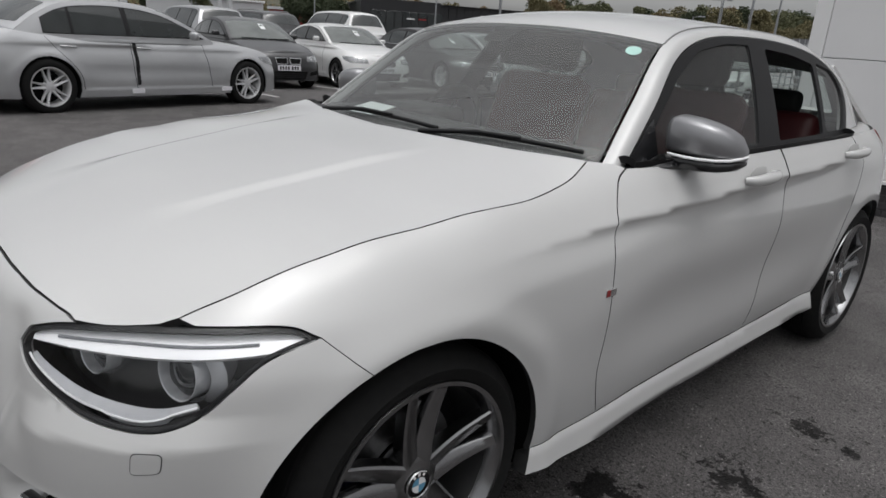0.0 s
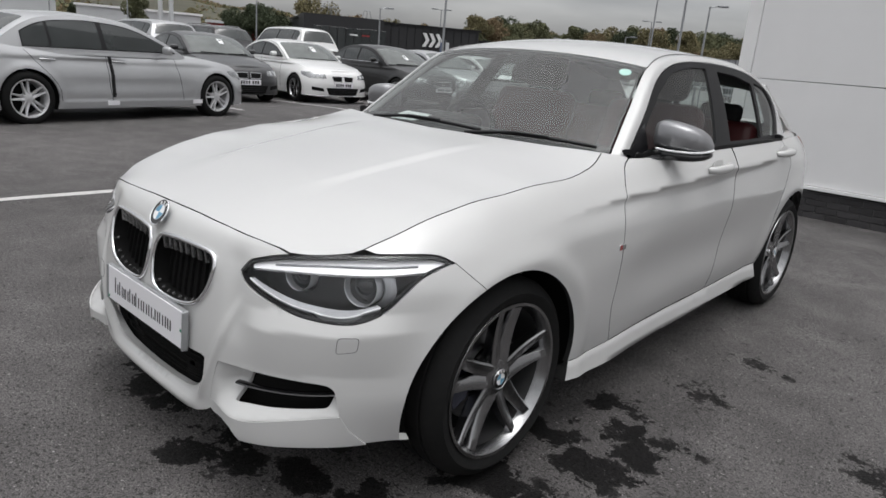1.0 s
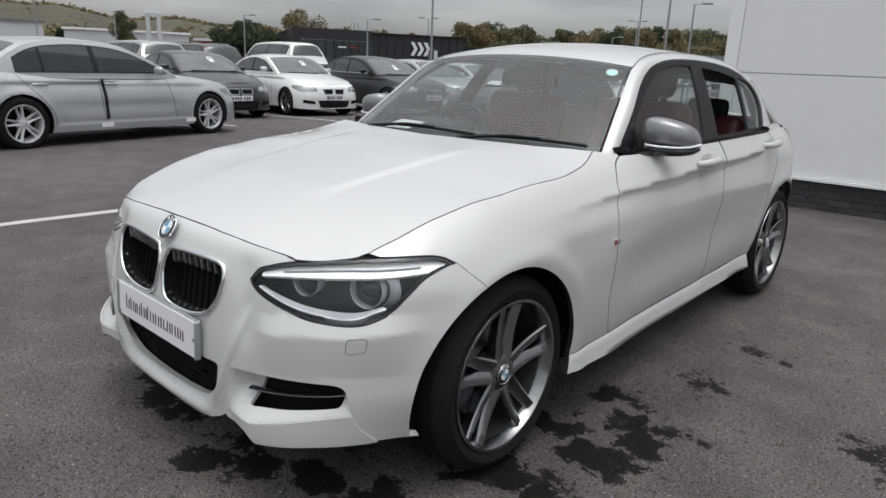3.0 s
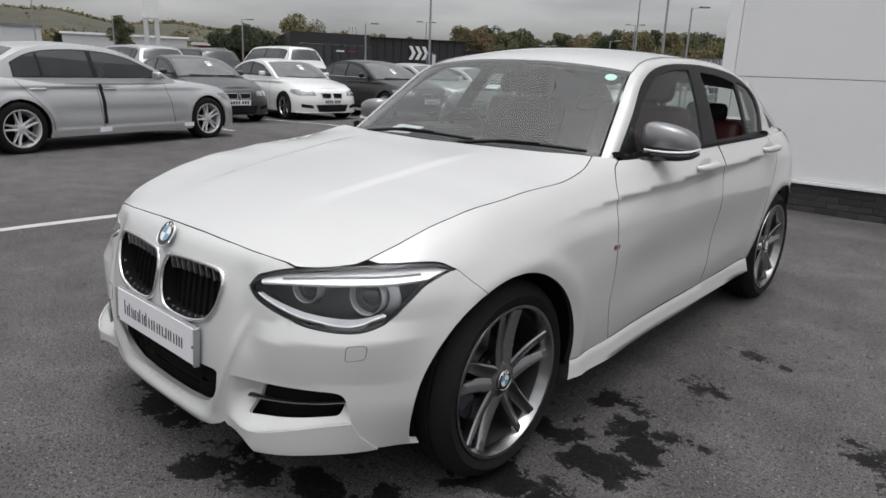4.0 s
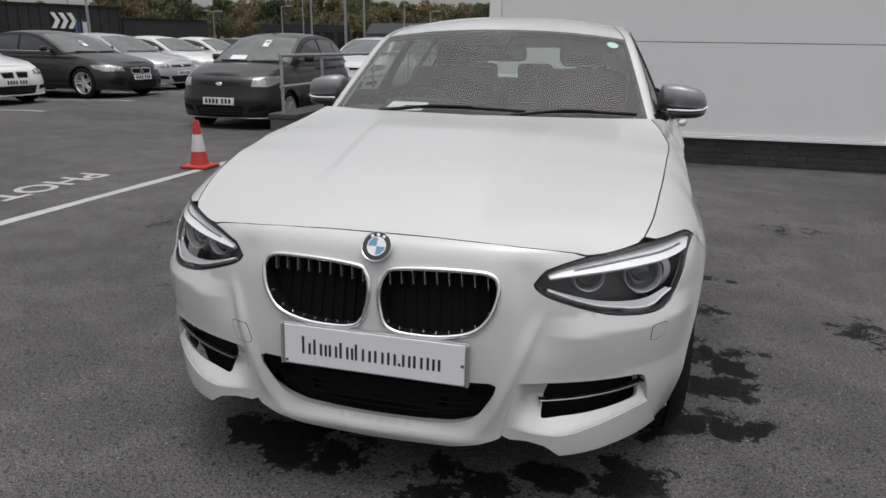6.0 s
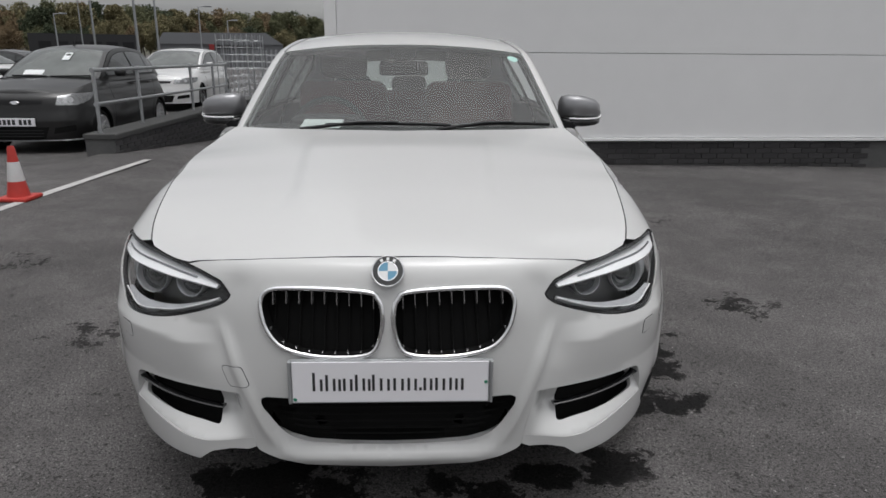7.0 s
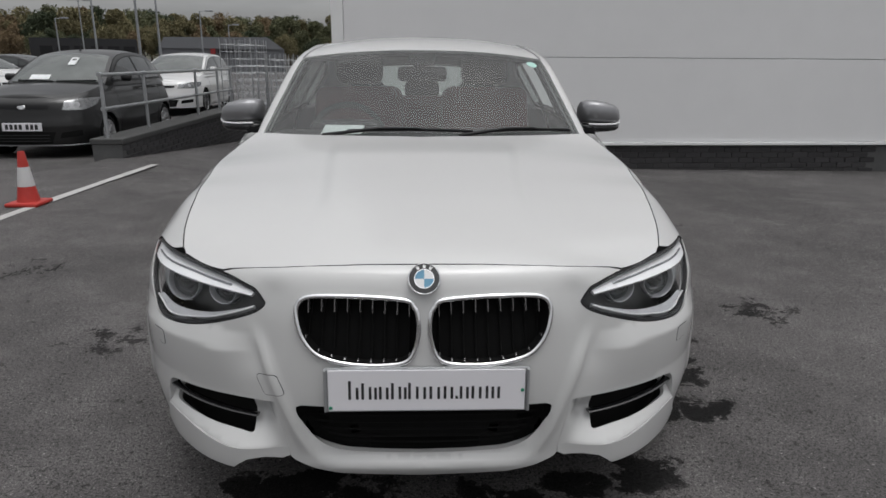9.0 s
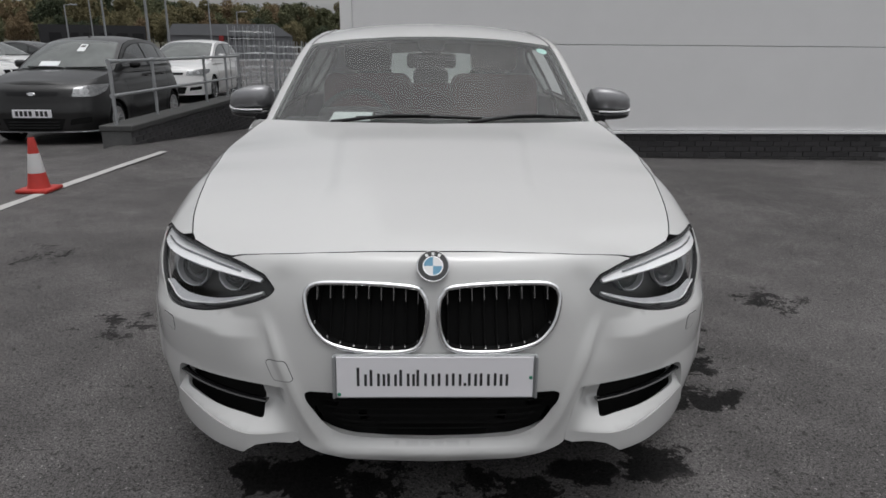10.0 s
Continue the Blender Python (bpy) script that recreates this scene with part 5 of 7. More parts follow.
def headlamp(root, o, mirror):
    f = flipped if mirror else (lambda q: q)
    g = -1 if mirror else 1
    lamp = new("headlamp")
    lamp.parent = root
    loop = o["lamp"]
    sheet("lens", f(shell(skin, loop, (), 0.02, 0.006, gap=0.004, lift=-0.001)), M_LENS, lamp, "clear headlamp lens").visible_shadow = False
    sheet("seal", f(shell(skin, inset(loop, 0.0015), [inset(loop, 0.0085)], 0.010, 0.012, lift=-0.0035)), M_TRIM, lamp, "black lamp seal")
    sheet("housing", f(shell(lambda s, z: offset(skin, s, z, -0.085), inset(loop, 0.001), (), 0.03, 0.0)), M_LAMPIN, lamp)

    def tilted(low, near, slope):
        """A face that leans back above its lower edge, so that it looks up to the sky."""
        low = sorted(low)
        us, zs = [q[0] for q in low], [q[1] for q in low]
        return lambda s, z: offset(skin, s, z, near - slope * (z - np.interp(s, us, zs)))
    # brow: bright strip below the upper edge
    ups = spline([sx(0.438, 0.687), sx(0.472, 0.709), sx(0.525, 0.7225), sx(0.60, 0.738), sx(0.668, 0.7455), sz(0.748, -0.310, 0.745), sz(0.784, -0.255, 0.728)], 6)
    low = spline([sx(0.444, 0.679), sx(0.480, 0.684), sx(0.535, 0.690), sx(0.60, 0.695), sx(0.66, 0.699), sz(0.750, -0.315, 0.711), sz(0.782, -0.255, 0.720)], 6)
    sheet("brow", f(shell(tilted(low, -0.005, 0.45), ups + low[::-1], (), 0.012, 0.010)), M_LAMPWHITE, lamp, "bright light strip above the lamps")
    mid = [(a[0] * 0.45 + b[0] * 0.55, a[1] * 0.45 + b[1] * 0.55) for a, b in zip(ups, low)][9:30]
    pts = [tuple(float(c) for c in tilted(low, -0.0035, 0.45)(*q)) for q in mid]
    part("brow_slit", tube([(g * x, y, z) for x, y, z in pts], 0.0030, 6), M_LAMPRING, lamp, smooth=60)
    # daytime strip along the lower edge, a silver shelf behind a bright line
    ups = spline([sx(0.440, 0.655), sx(0.50, 0.639), sx(0.57, 0.622), sx(0.64, 0.613), sx(0.70, 0.612), sx(0.748, 0.629)], 6)
    low = spline([sx(0.440, 0.650), sx(0.50, 0.630), sx(0.57, 0.610), sx(0.64, 0.600), sx(0.70, 0.599), sx(0.752, 0.624)], 6)
    sheet("lower_strip", f(shell(tilted(low, -0.012, 1.2), ups + low[::-1], (), 0.012, 0.01)), M_LAMPSHELF, lamp, "silver shelf along the lower edge")
    pts = [tuple(float(c) for c in offset(skin, u, v + 0.001, -0.008)) for u, v in low]
    part("light_line", tube([(g * x, y, z) for x, y, z in pts], 0.0026, 6), M_LAMPWHITE, lamp, smooth=60)
    for x, z, r, wide in ((0.535, 0.668, 0.040, False), (0.672, 0.657, 0.050, True)):
        d = Vector((0.28, -0.95, 0.10)).normalized()
        p = Vector((x, -0.550 if x < 0.6 else -0.456, z)) - d * 0.034
        m = Matrix.Translation(p) @ d.to_track_quat("Z", "Y").to_matrix().to_4x4()
        if mirror:
            m = Matrix.Diagonal((-1, 1, 1, 1)) @ m
        for nm, prof, mat in (("ring", [(r * 0.98, 0.0), (r * 1.04, 0.030), (r * 1.0, 0.037), (r * 0.965, 0.036), (r * 0.92, 0.026), (r * 0.91, 0.0)], M_LAMPCLEAR),
                              ("reflector", [(r * 0.91, 0.016), (r * 0.84, 0.008), (r * 0.78, 0.0), (r * 0.91, 0.0)], M_REFLECT),
                              ("projector", [(0.0, 0.030), (r * 0.25, 0.029), (r * 0.5, 0.024), (r * 0.70, 0.014), (r * 0.78, 0.0)], M_DARKGLASS),
                              ("bezel", [(r * 1.10, -0.05), (r * 1.22, 0.004), (r * 1.17, 0.012), (r * 1.06, 0.006)], M_LAMPSILVER if wide else M_REFLECT)):
            bm = lathe(prof, 40, "z", closed=nm != "projector")
            bmesh.ops.transform(bm, matrix=m, verts=bm.verts)
            part(nm, bm, mat, lamp, smooth=40)
    # curved silver plate beside the outer lamp
    outer = Vector((0.672, -0.456, 0.657))
    bm = bmesh.new()
    rows = []
    for a in np.linspace(-62, 58, 13):
        row = []
        for rr, back in ((0.060, 0.018), (0.076, 0.026), (0.079, 0.034), (0.060, 0.036)):
            row.append(bm.verts.new((g * (outer.x + rr * math.cos(radians(a)) * 0.92), outer.y + back + 0.30 * rr * math.cos(radians(a)), outer.z + rr * math.sin(radians(a)) * 0.80)))
        rows.append(row)
    for a, b in zip(rows, rows[1:]):
        for j in range(4):
            bm.faces.new((a[j], a[(j + 1) % 4], b[(j + 1) % 4], b[j]))
    bm.faces.new(rows[0]), bm.faces.new(rows[-1][::-1])
    part("side_plate", bm, M_LAMPSILVER, lamp, "silver plate beside the outer lamp", smooth=50)
    # washer cover below
    w = rounded([sx(0.705, 0.552), sx(0.742, 0.555), sx(0.738, 0.519), sx(0.702, 0.511)], 0.010)
    sheet("washer_cover", f(shell(skin, w, (), 0.01, 0.003, lift=0.0012)), M_WHITE, root)
    sheet("washer_gap", f(shell(skin, inset(w, -0.0016), [inset(w, 0.0008)], 0.01, 0.001, lift=0.0006)), M_TRIM, root)


def door_mirror(root, mirror):
    g = -1 if mirror else 1
    ob = new("door_mirror")
    ob.parent = root
    # cap: sections across from root to tip
    secs = [(0.741, 0.965, 1.048, 0.962, 0.066), (0.750, 0.952, 1.072, 0.962, 0.090), (0.775, 0.940, 1.080, 0.960, 0.100), (0.825, 0.937, 1.077, 0.959, 0.104), (0.868, 0.940, 1.069, 0.959, 0.100), (0.905, 0.950, 1.057, 0.960, 0.088), (0.930, 0.968, 1.038, 0.962, 0.064), (0.945, 0.985, 1.006, 0.968, 0.032)]

    def body(z_lo, z_hi, mat, name, label=""):
        bm = bmesh.new()
        rings = []
        for x, y, top, bot, dep in secs:
            ring = []
            for j in range(16):
                a = 2 * math.pi * j / 16
                c, s = math.cos(a), math.sin(a)
                zz = (top + bot) / 2 + (top - bot) / 2 * np.sign(s) * abs(s) ** (0.52 if s > 0 else 0.5)
                yy = y + (dep if c > 0 else dep * 0.62) * np.sign(c) * abs(c) ** 0.7 * (0.35 if c > 0 else 1)
                zz = bot + (top - bot) * (z_lo + (z_hi - z_lo) * (zz - bot) / (top - bot))
                ring.append(bm.verts.new((g * x, yy, zz)))
            rings.append(ring)
        for a, b in zip(rings, rings[1:]):
            for j in range(16):
                bm.faces.new((a[j], a[(j + 1) % 16], b[(j + 1) % 16], b[j]))
        bm.faces.new(rings[0]), bm.faces.new(rings[-1])
        part(name, bm, mat, ob, label, smooth=50)
    body(0.12, 1.0, M_SATIN, "cap", "satin grey mirror cap")
    body(-0.22, 0.115, M_GLOSSBLACK, "lower_shell", "black lower shell of the mirror")
    pts = [(g * x, y - d * 0.64, b + 0.014) for x, y, t, b, d in secs[2:]] + [(g * 0.946, 0.992, 0.985)]
    part("indicator", tube(pts, 0.0045, 6), M_LAMPWHITE, ob, "clear indicator strip", smooth=50)
    part("arm", tube([(g * 0.742, 0.712, 0.930), (g * 0.757, 0.80, 0.936), (g * 0.785, 0.890, 0.944), (g * 0.84, 0.935, 0.950)], [0.018, 0.026, 0.028, 0.022], 10, squash=0.6), M_GLOSSBLACK, ob, smooth=50)
    sail = [(0.735, 0.930), (0.885, 0.940), (0.905, 1.055), (0.885, 1.042)]
    tri = shell(side_glass, sail, (), 0.03, 0.01, lift=0.006)
    sheet("sail_panel", flipped(tri) if mirror else tri, M_GLOSSBLACK, ob)


def plate(root, m):
    ob = new("front_plate")
    ob.parent, ob.matrix_basis = root, m
    part("holder", box(-0.252, 0.260, -0.058, 0.060, -0.012, 0.0, 0.003), M_GALV, ob, "clear plastic plate holder")
    part("card", box(-0.246, 0.250, -0.053, 0.056, 0.0, 0.004, 0.001, 1), M_PLATE, ob, "white dealer card")
    for x, y in ((-0.240, -0.045), (0.244, 0.0)):
        part("fixing_dot", lathe([(0.0, 0.0055), (0.004, 0.0055), (0.005, 0.004)], 12, "z"), M_GREENDOT, ob).location = (x, y, 0)
    for x in (-0.256, 0.254):
        part("end_clip", box(x, x + 0.007, -0.056, 0.058, -0.010, 0.008, 0.002, 1), M_GALV, ob)
    # dark bars stand for the lettering
    x = -0.198
    for w, h in ((0.030, 0.050), (0.016, 0.044), (0.022, 0.034), (0.028, 0.034), (0.016, 0.044), (0.022, 0.034), (0.016, 0.044), (0.030, 0.034), (0.032, 0.034), (0.028, 0.034), (0.008, 0.008), (0.026, 0.034), (0.030, 0.034), (0.048, 0.034)):
        n = 3 if w > 0.04 else 2 if w > 0.018 else 1
        for k in range(n):
            a = x + w * (0.10 + 0.62 * k / max(n - 1, 1))
            part("bar", box(a, a + 0.0068, -0.022, -0.022 + (h if k == 0 else min(h, 0.032)), 0.004, 0.0046), M_INK, ob)
        x += w * 1.13


def wing_badge(root):
    for g in (1, -1):
        x, y, z = (float(q) for q in skin(0.548, 0.660))
        ob = part("wing_badge", box(-0.002, 0.003, -0.022, 0.022, -0.010, 0.010, 0.001, 1), M_CHROME, root)
        ob.location = (g * x, y, z)
        part("stripe", box(-0.003, 0.0042, -0.020, -0.006, -0.008, 0.008), M_SIGNRED, ob)


def cabin(root):
    """Dashboard, wheel, red seats and mirror behind the glass."""
    prof = [(0.60, 0.930), (0.70, 0.952), (0.86, 0.948), (0.98, 0.912), (1.02, 0.86), (1.02, 0.60), (0.62, 0.55)]
    part("dashboard", prism(prof, lambda u, v, w: Vector((-0.64 + w, u, v)), 1.28), M_DASH, root, smooth=40)
    part("instrument_hood", box(-0.52, -0.20, 0.84, 1.04, 0.91, 0.978, 0.03, 3), M_DASH, root, smooth=60)
    part("steering_wheel", tube([(-0.37 + 0.18 * math.cos(a), 1.08 + 0.07 * math.sin(a), 0.875 + 0.165 * math.sin(a)) for a in np.linspace(0, 2 * math.pi, 32, endpoint=False)], 0.015, 8, closed=True), M_DASH, root, smooth=60)
    part("steering_boss", box(-0.43, -0.31, 1.05, 1.10, 0.82, 0.92, 0.02), M_DASH, root, smooth=60)
    part("floor_pan", box(-0.70, 0.70, 0.55, 2.95, 0.24, 0.34), M_VOID, root)
    for x, y0, w in ((-0.36, 1.46, 0.25), (0.36, 1.46, 0.25)):
        seat = new("front_seat")
        seat.parent = root
        part("cushion", box(x - w, x + w, y0 - 0.48, y0 + 0.05, 0.42, 0.60, 0.06, 3), M_RED, seat, "dark red leather cushion", smooth=60)
        bm = box(x - w, x + w, -0.07, 0.07, 0.0, 0.60, 0.06, 3)
        bmesh.ops.transform(bm, matrix=Matrix.Translation((0, y0 + 0.04, 0.54)) @ Matrix.Rotation(radians(-20), 4, "X"), verts=bm.verts)
        part("backrest", bm, M_RED, seat, "dark red leather backrest", smooth=60)
        bm = box(x - 0.135, x + 0.135, -0.05, 0.05, 0.0, 0.19, 0.045, 3)
        bmesh.ops.transform(bm, matrix=Matrix.Translation((0, y0 + 0.26, 1.12)) @ Matrix.Rotation(radians(-10), 4, "X"), verts=bm.verts)
        part("headrest", bm, M_DASH, seat, "dark headrest", smooth=60)
        for k in (-0.06, 0.06):
            part("headrest_post", tube([(x + k, y0 + 0.25, 1.06), (x + k, y0 + 0.27, 1.15)], 0.007, 8), M_CHROME, seat)
    bench = new("rear_bench")
    bench.parent = root
    part("cushion", box(-0.62, 0.62, 1.85, 2.32, 0.42, 0.60, 0.06, 3), M_RED, bench, smooth=60)
    bm = box(-0.62, 0.62, -0.07, 0.07, 0, 0.52, 0.06, 3)
    bmesh.ops.transform(bm, matrix=Matrix.Translation((0, 2.30, 0.52)) @ Matrix.Rotation(radians(-18), 4, "X"), verts=bm.verts)
    part("backrest", bm, M_RED, bench, smooth=60)
    for x in (-0.38, 0, 0.38):
        part("headrest", box(x - 0.12, x + 0.12, 2.45, 2.53, 1.00, 1.11, 0.035, 3), M_DASH, bench, smooth=60)
    part("parcel_shelf", box(-0.60, 0.60, 2.52, 2.98, 0.93, 0.95), M_DASH, root)
    part("rear_mirror", box(-0.12, 0.12, 1.10, 1.135, 1.155, 1.225, 0.02, 3), M_DASH, root, "dark rear-view mirror", smooth=60)
    part("mirror_stem", box(-0.045, 0.045, 1.02, 1.13, 1.22, 1.285, 0.015), M_DASH, root, smooth=60)
    part("headlining", shellbox(), M_DASH, root)
    paper = part("paper_slip", box(-0.085, 0.085, -0.06, 0.06, 0, 0.003), M_PAPER, root, "pale paper slip on the dashboard")
    paper.matrix_basis = pose(-0.345, 0.670, 0.962, 14, 0, -4)
    st = shell(lambda u, v: offset(windscreen, u, v, 0.0), [(0.890 + 0.042 * math.cos(a), 0.872 + 0.042 * math.sin(a)) for a in np.linspace(0, 2 * math.pi, 24, endpoint=False)], (), 0.02, 0.0005, lift=0.0015)
    sheet("sticker", st, M_STICKER, root, "round pale green windscreen sticker")


def shellbox():
    bm = bmesh.new()
    rows = []
    for v in np.linspace(0, 1, 8):
        x, y, z = roof(np.linspace(-0.97, 0.97, 9), np.full(9, v))
        rows.append([bm.verts.new((a, b, c - 0.03)) for a, b, c in zip(x, y, z)])
    top = [[bm.verts.new((q.co.x, q.co.y, q.co.z + 0.006)) for q in r] for r in rows]
    for A in (rows, top):
        for a, b in zip(A, A[1:]):
            for j in range(8):
                bm.faces.new((a[j], a[j + 1], b[j + 1], b[j]))
    return bm


hero()
# ---------------------------------------------------------------- other parked cars
def place(x, y, turn):
    """Pose of a car with its front axle at (x, y); turn in degrees from facing -y, anticlockwise."""
    return Matrix.Translation((x, y, float(ground_z(x, y)))) @ Matrix.Rotation(radians(turn), 4, "Z")


def parked_car(name, label, m, paint, base=2.81, front=0.80, rear=0.95, half=0.90, bonnet_z=0.72, cowl_z=0.98, belt_z=1.0, roof_z=1.43, screen=(0.50, 1.25), back=(2.55, 3.25),
               deck_z=1.02, tyre=0.325, rim_mat=None, spokes=5, grille="kidney", trim=None, lamp_low=0.60, lamp_high=0.73, lamp_from=0.48, lip=None, extras=()):
    root = thing(name, label, "car", m)
    rim_mat = rim_mat or M_SILVERRIM
    a_z = pchip([(0.15, half - 0.05), (0.30, half - 0.015), (0.5, half), (0.65, half - 0.005), (0.80, half - 0.03), (0.92, half - 0.075), (1.0, half - 0.13), (1.12, half - 0.24)])
    f_z = pchip([(0.15, front - 0.06), (0.25, front - 0.005), (0.45, front), (0.60, front - 0.03), (bonnet_z - 0.03, front - 0.065), (bonnet_z + 0.03, front - 0.12), (bonnet_z + 0.08, front - 0.22), (bonnet_z + 0.18, front - 0.48)])
    r_z = pchip([(0.15, rear - 0.12), (0.30, rear - 0.01), (0.55, rear), (0.80, rear - 0.03), (deck_z, rear - 0.10), (deck_z + 0.2, rear - 0.3)])
    top = pchip([(-math.pi / 2 * K, bonnet_z + 0.03), (-0.70, bonnet_z + 0.055), (-0.35, bonnet_z + 0.105), (0.0, bonnet_z + 0.155), (screen[0], cowl_z - 0.03), (1.2, belt_z - 0.02), (base, belt_z), (base + 0.5, deck_z - 0.02), (base + math.pi / 2 * K, deck_z - 0.03)])
    lift = lambda s: top(s) - 1.0

    def crease(s, z):
        """Undercut below the swage line."""
        d = (belt_z - 0.135 + 0.012 * s - z) / 0.045
        return np.where(d > 0, d * np.exp(1 - np.maximum(d, 0)), 0)

    def side(s, z):
        s, z = np.asarray(s, float), np.asarray(z, float)
        a = a_z(z - np.minimum(lift(s), 0.02))
        fr, re = s < 0, s > base
        f = np.where(fr, math.pi / 2 + s / K, np.where(re, (s - base) / K, 0))
        c, q = np.abs(np.cos(f)), np.abs(np.sin(f))
        n = 3.2
        rf, rr = ((q / a) ** n + (c / f_z(z)) ** n) ** (-1 / n), ((c / a) ** n + (q / r_z(z)) ** n) ** (-1 / n)
        nx = np.where(fr, np.sin(f), np.where(re, np.cos(f), 1.0))
        ny = np.where(fr, -np.cos(f), np.where(re, np.sin(f), 0.0))
        r = np.where(fr, rf, np.where(re, rr, a))
        d1, d2 = np.hypot(s, z - tyre), np.hypot(s - base, z - tyre)
        r = r + 0.010 * (bell(tyre + 0.05, 0.05, d1) + bell(tyre + 0.05, 0.05, d2)) - 0.012 * bell(0.52, 0.10, z) * step01(0.4, 0.9, s) * (1 - step01(base - 0.8, base - 0.3, s)) \
            - 0.020 * crease(s, z) * step01(-0.1, 0.5, s) * (1 - step01(base + 0.1, base + 0.7, s)) + 0.012 * (1 - step01(0.27, 0.33, z)) * step01(0.3, 0.5, s) * (1 - step01(base - 0.5, base - 0.3, s))
        return r * nx, np.where(fr, r * ny, np.where(re, base + r * ny, s)), z

    C, E = -math.pi / 2 * K, base + math.pi / 2 * K
    R = tyre + 0.032

    def arch(y0, a0, a1, n=18):
        out = []
        for a in np.linspace(a0, a1, n):
            y, z = y0 + R * math.cos(radians(a)), tyre + R * math.sin(radians(a))
            s = y if 0 <= y <= base else ((math.atan2(half - 0.01, -y) - math.pi / 2) * K if y < 0 else base + math.atan2(y - base, half - 0.01) * K)
            out.append((s, z))
        return out
    tops = [(s, float(top(s))) for s in np.linspace(C, E, 60)]
    low = 0.20
    b0 = -math.degrees(math.asin((tyre - low) / R))
    loop = tops + [(E, 0.24)] + arch(base, b0, 180 - b0) + arch(0, b0, 180 - b0) + [(C, low)]
    body = both(shell(side, loop, (), 0.035, 0.02, snap=C))

    def deck(s, u):
        """Upper face of the body, from the nose to the tail, between its shoulders."""
        s, u = np.asarray(s, float), np.asarray(u, float)
        z = top(s)
        x, y, _ = side(s, z)
        crown = 0.045 * step01(C, C + 0.5, s) * (1 - step01(E - 0.4, E, s))
        return u * x, y, z + crown * (1 - np.abs(u) ** 2.4)
    dl = [(s, -1) for s in np.linspace(C + 0.02, E - 0.02, 70)] + [(s, 1) for s in np.linspace(E - 0.02, C + 0.02, 70)]
    sheet("body", joined(body, shell(deck, dl, (), 0.12, 0.01, rim=False, out=1)), paint, root)
    # cabin: a side outline, swept across between leaning sides
    s0, s1, b0_, b1 = screen[0], screen[1], back[0], back[1]
    zt = pchip([(s0, cowl_z - 0.02), (s0 + (s1 - s0) * 0.5, cowl_z + (roof_z - 0.06 - cowl_z) * 0.55), (s1, roof_z - 0.065), (s1 + 0.30, roof_z - 0.018), ((s1 + b0_) / 2, roof_z),
                (b0_ - 0.25, roof_z - 0.022), (b0_, roof_z - 0.07), ((b0_ + b1) / 2, deck_z + (roof_z - 0.07 - deck_z) * 0.56), (b1, deck_z - 0.03)])
    belt_w = half - 0.105
    plan = pchip([(s0 - 0.1, -0.03), (s0 + 0.4, 0.0), ((s0 + b1) / 2, 0.01), (b1 - 0.5, -0.015), (b1 + 0.2, -0.10)])

    def pane_x(y, z):
        """Half width of the cabin's side at y and height z."""
        d = np.clip(z - belt_z, -0.1, 1)
        return belt_w + plan(y) - 0.30 * d - 0.28 * d * d

    def flat_side(y, z):
        y, z = np.asarray(y, float), np.asarray(z, float)
        return pane_x(y, z), y, z

    def hood(u, y):
        """Windscreen, roof and backlight in one sweep; u across from -1 to 1."""
        u, y = np.asarray(u, float), np.asarray(y, float)
        z = zt(y)
        k = 1 - np.abs(u) ** 2.3
        sw = (1 - step01(s1 - 0.1, s1 + 0.5, y)) * 0.16 - 0.12 * step01(b0_ - 0.4, b0_, y)
        return u * (pane_x(y, z) - 0.012), y - sw * k, z + 0.040 * k * step01(s0, s1, y) * (1 - 0.6 * step01(b0_, b1, y)) + 0.008 * (1 - np.abs(u) ** 8)
    ys = list(np.linspace(s0, b1, 40))
    up = shell(hood, [(-1.0, y) for y in ys[::-1]] + [(1.0, y) for y in ys], (), 0.09, 0.0, rim=False)
    lower = [(b1, belt_z - 0.06), (s0, belt_z - 0.06)]
    outline = [(y, float(zt(y))) for y in ys]
    wall_l = shell(flat_side, outline + lower, (), 0.08, 0.0, rim=False)
    sheet("cabin", joined(up, both(wall_l)), paint, root)
    screen_at = lambda u, v: hood(np.array(u), np.array(s0 + (s1 - s0) * v))
    sheet("windscreen", shell(hood, rounded([(-0.93, s0 + 0.03), (0.93, s0 + 0.03), (0.91, s1 - 0.03), (-0.91, s1 - 0.03)], 0.04), (), 0.06, 0.004, lift=0.004), M_CARSCREEN, root)
    sheet("rear_window", shell(hood, rounded([(-0.84, b0_ + 0.04), (0.84, b0_ + 0.04), (0.88, b1 - 0.10), (-0.88, b1 - 0.10)], 0.04), (), 0.06, 0.004, lift=0.004), M_CARGLASS, root)
    mid = (s0 + b1) / 2 - 0.02
    tall = outline[1:-1] + [(q, belt_z - 0.06) for q in np.linspace(b1 - 0.02, s0 + 0.02, 30)]
    dlo = [(y, z) for y, z in inset([(y, z - 0.004) for y, z in tall], 0.046)]
    dlo = [(y, max(z, belt_z + 0.012)) for y, z in dlo if s0 + 0.16 < y < b1 - 0.24]

    def sliced(poly, ya, yb):
        for lim, keep in ((ya, 1), (yb, -1)):
            res = []
            for p, q in zip(poly, poly[1:] + poly[:1]):
                ip, iq = (p[0] - lim) * keep >= 0, (q[0] - lim) * keep >= 0
                if ip:
                    res.append(p)
                if ip != iq:
                    t = (lim - p[0]) / (q[0] - p[0])
                    res.append((lim, p[1] + (q[1] - p[1]) * t))
            poly = res
        return poly
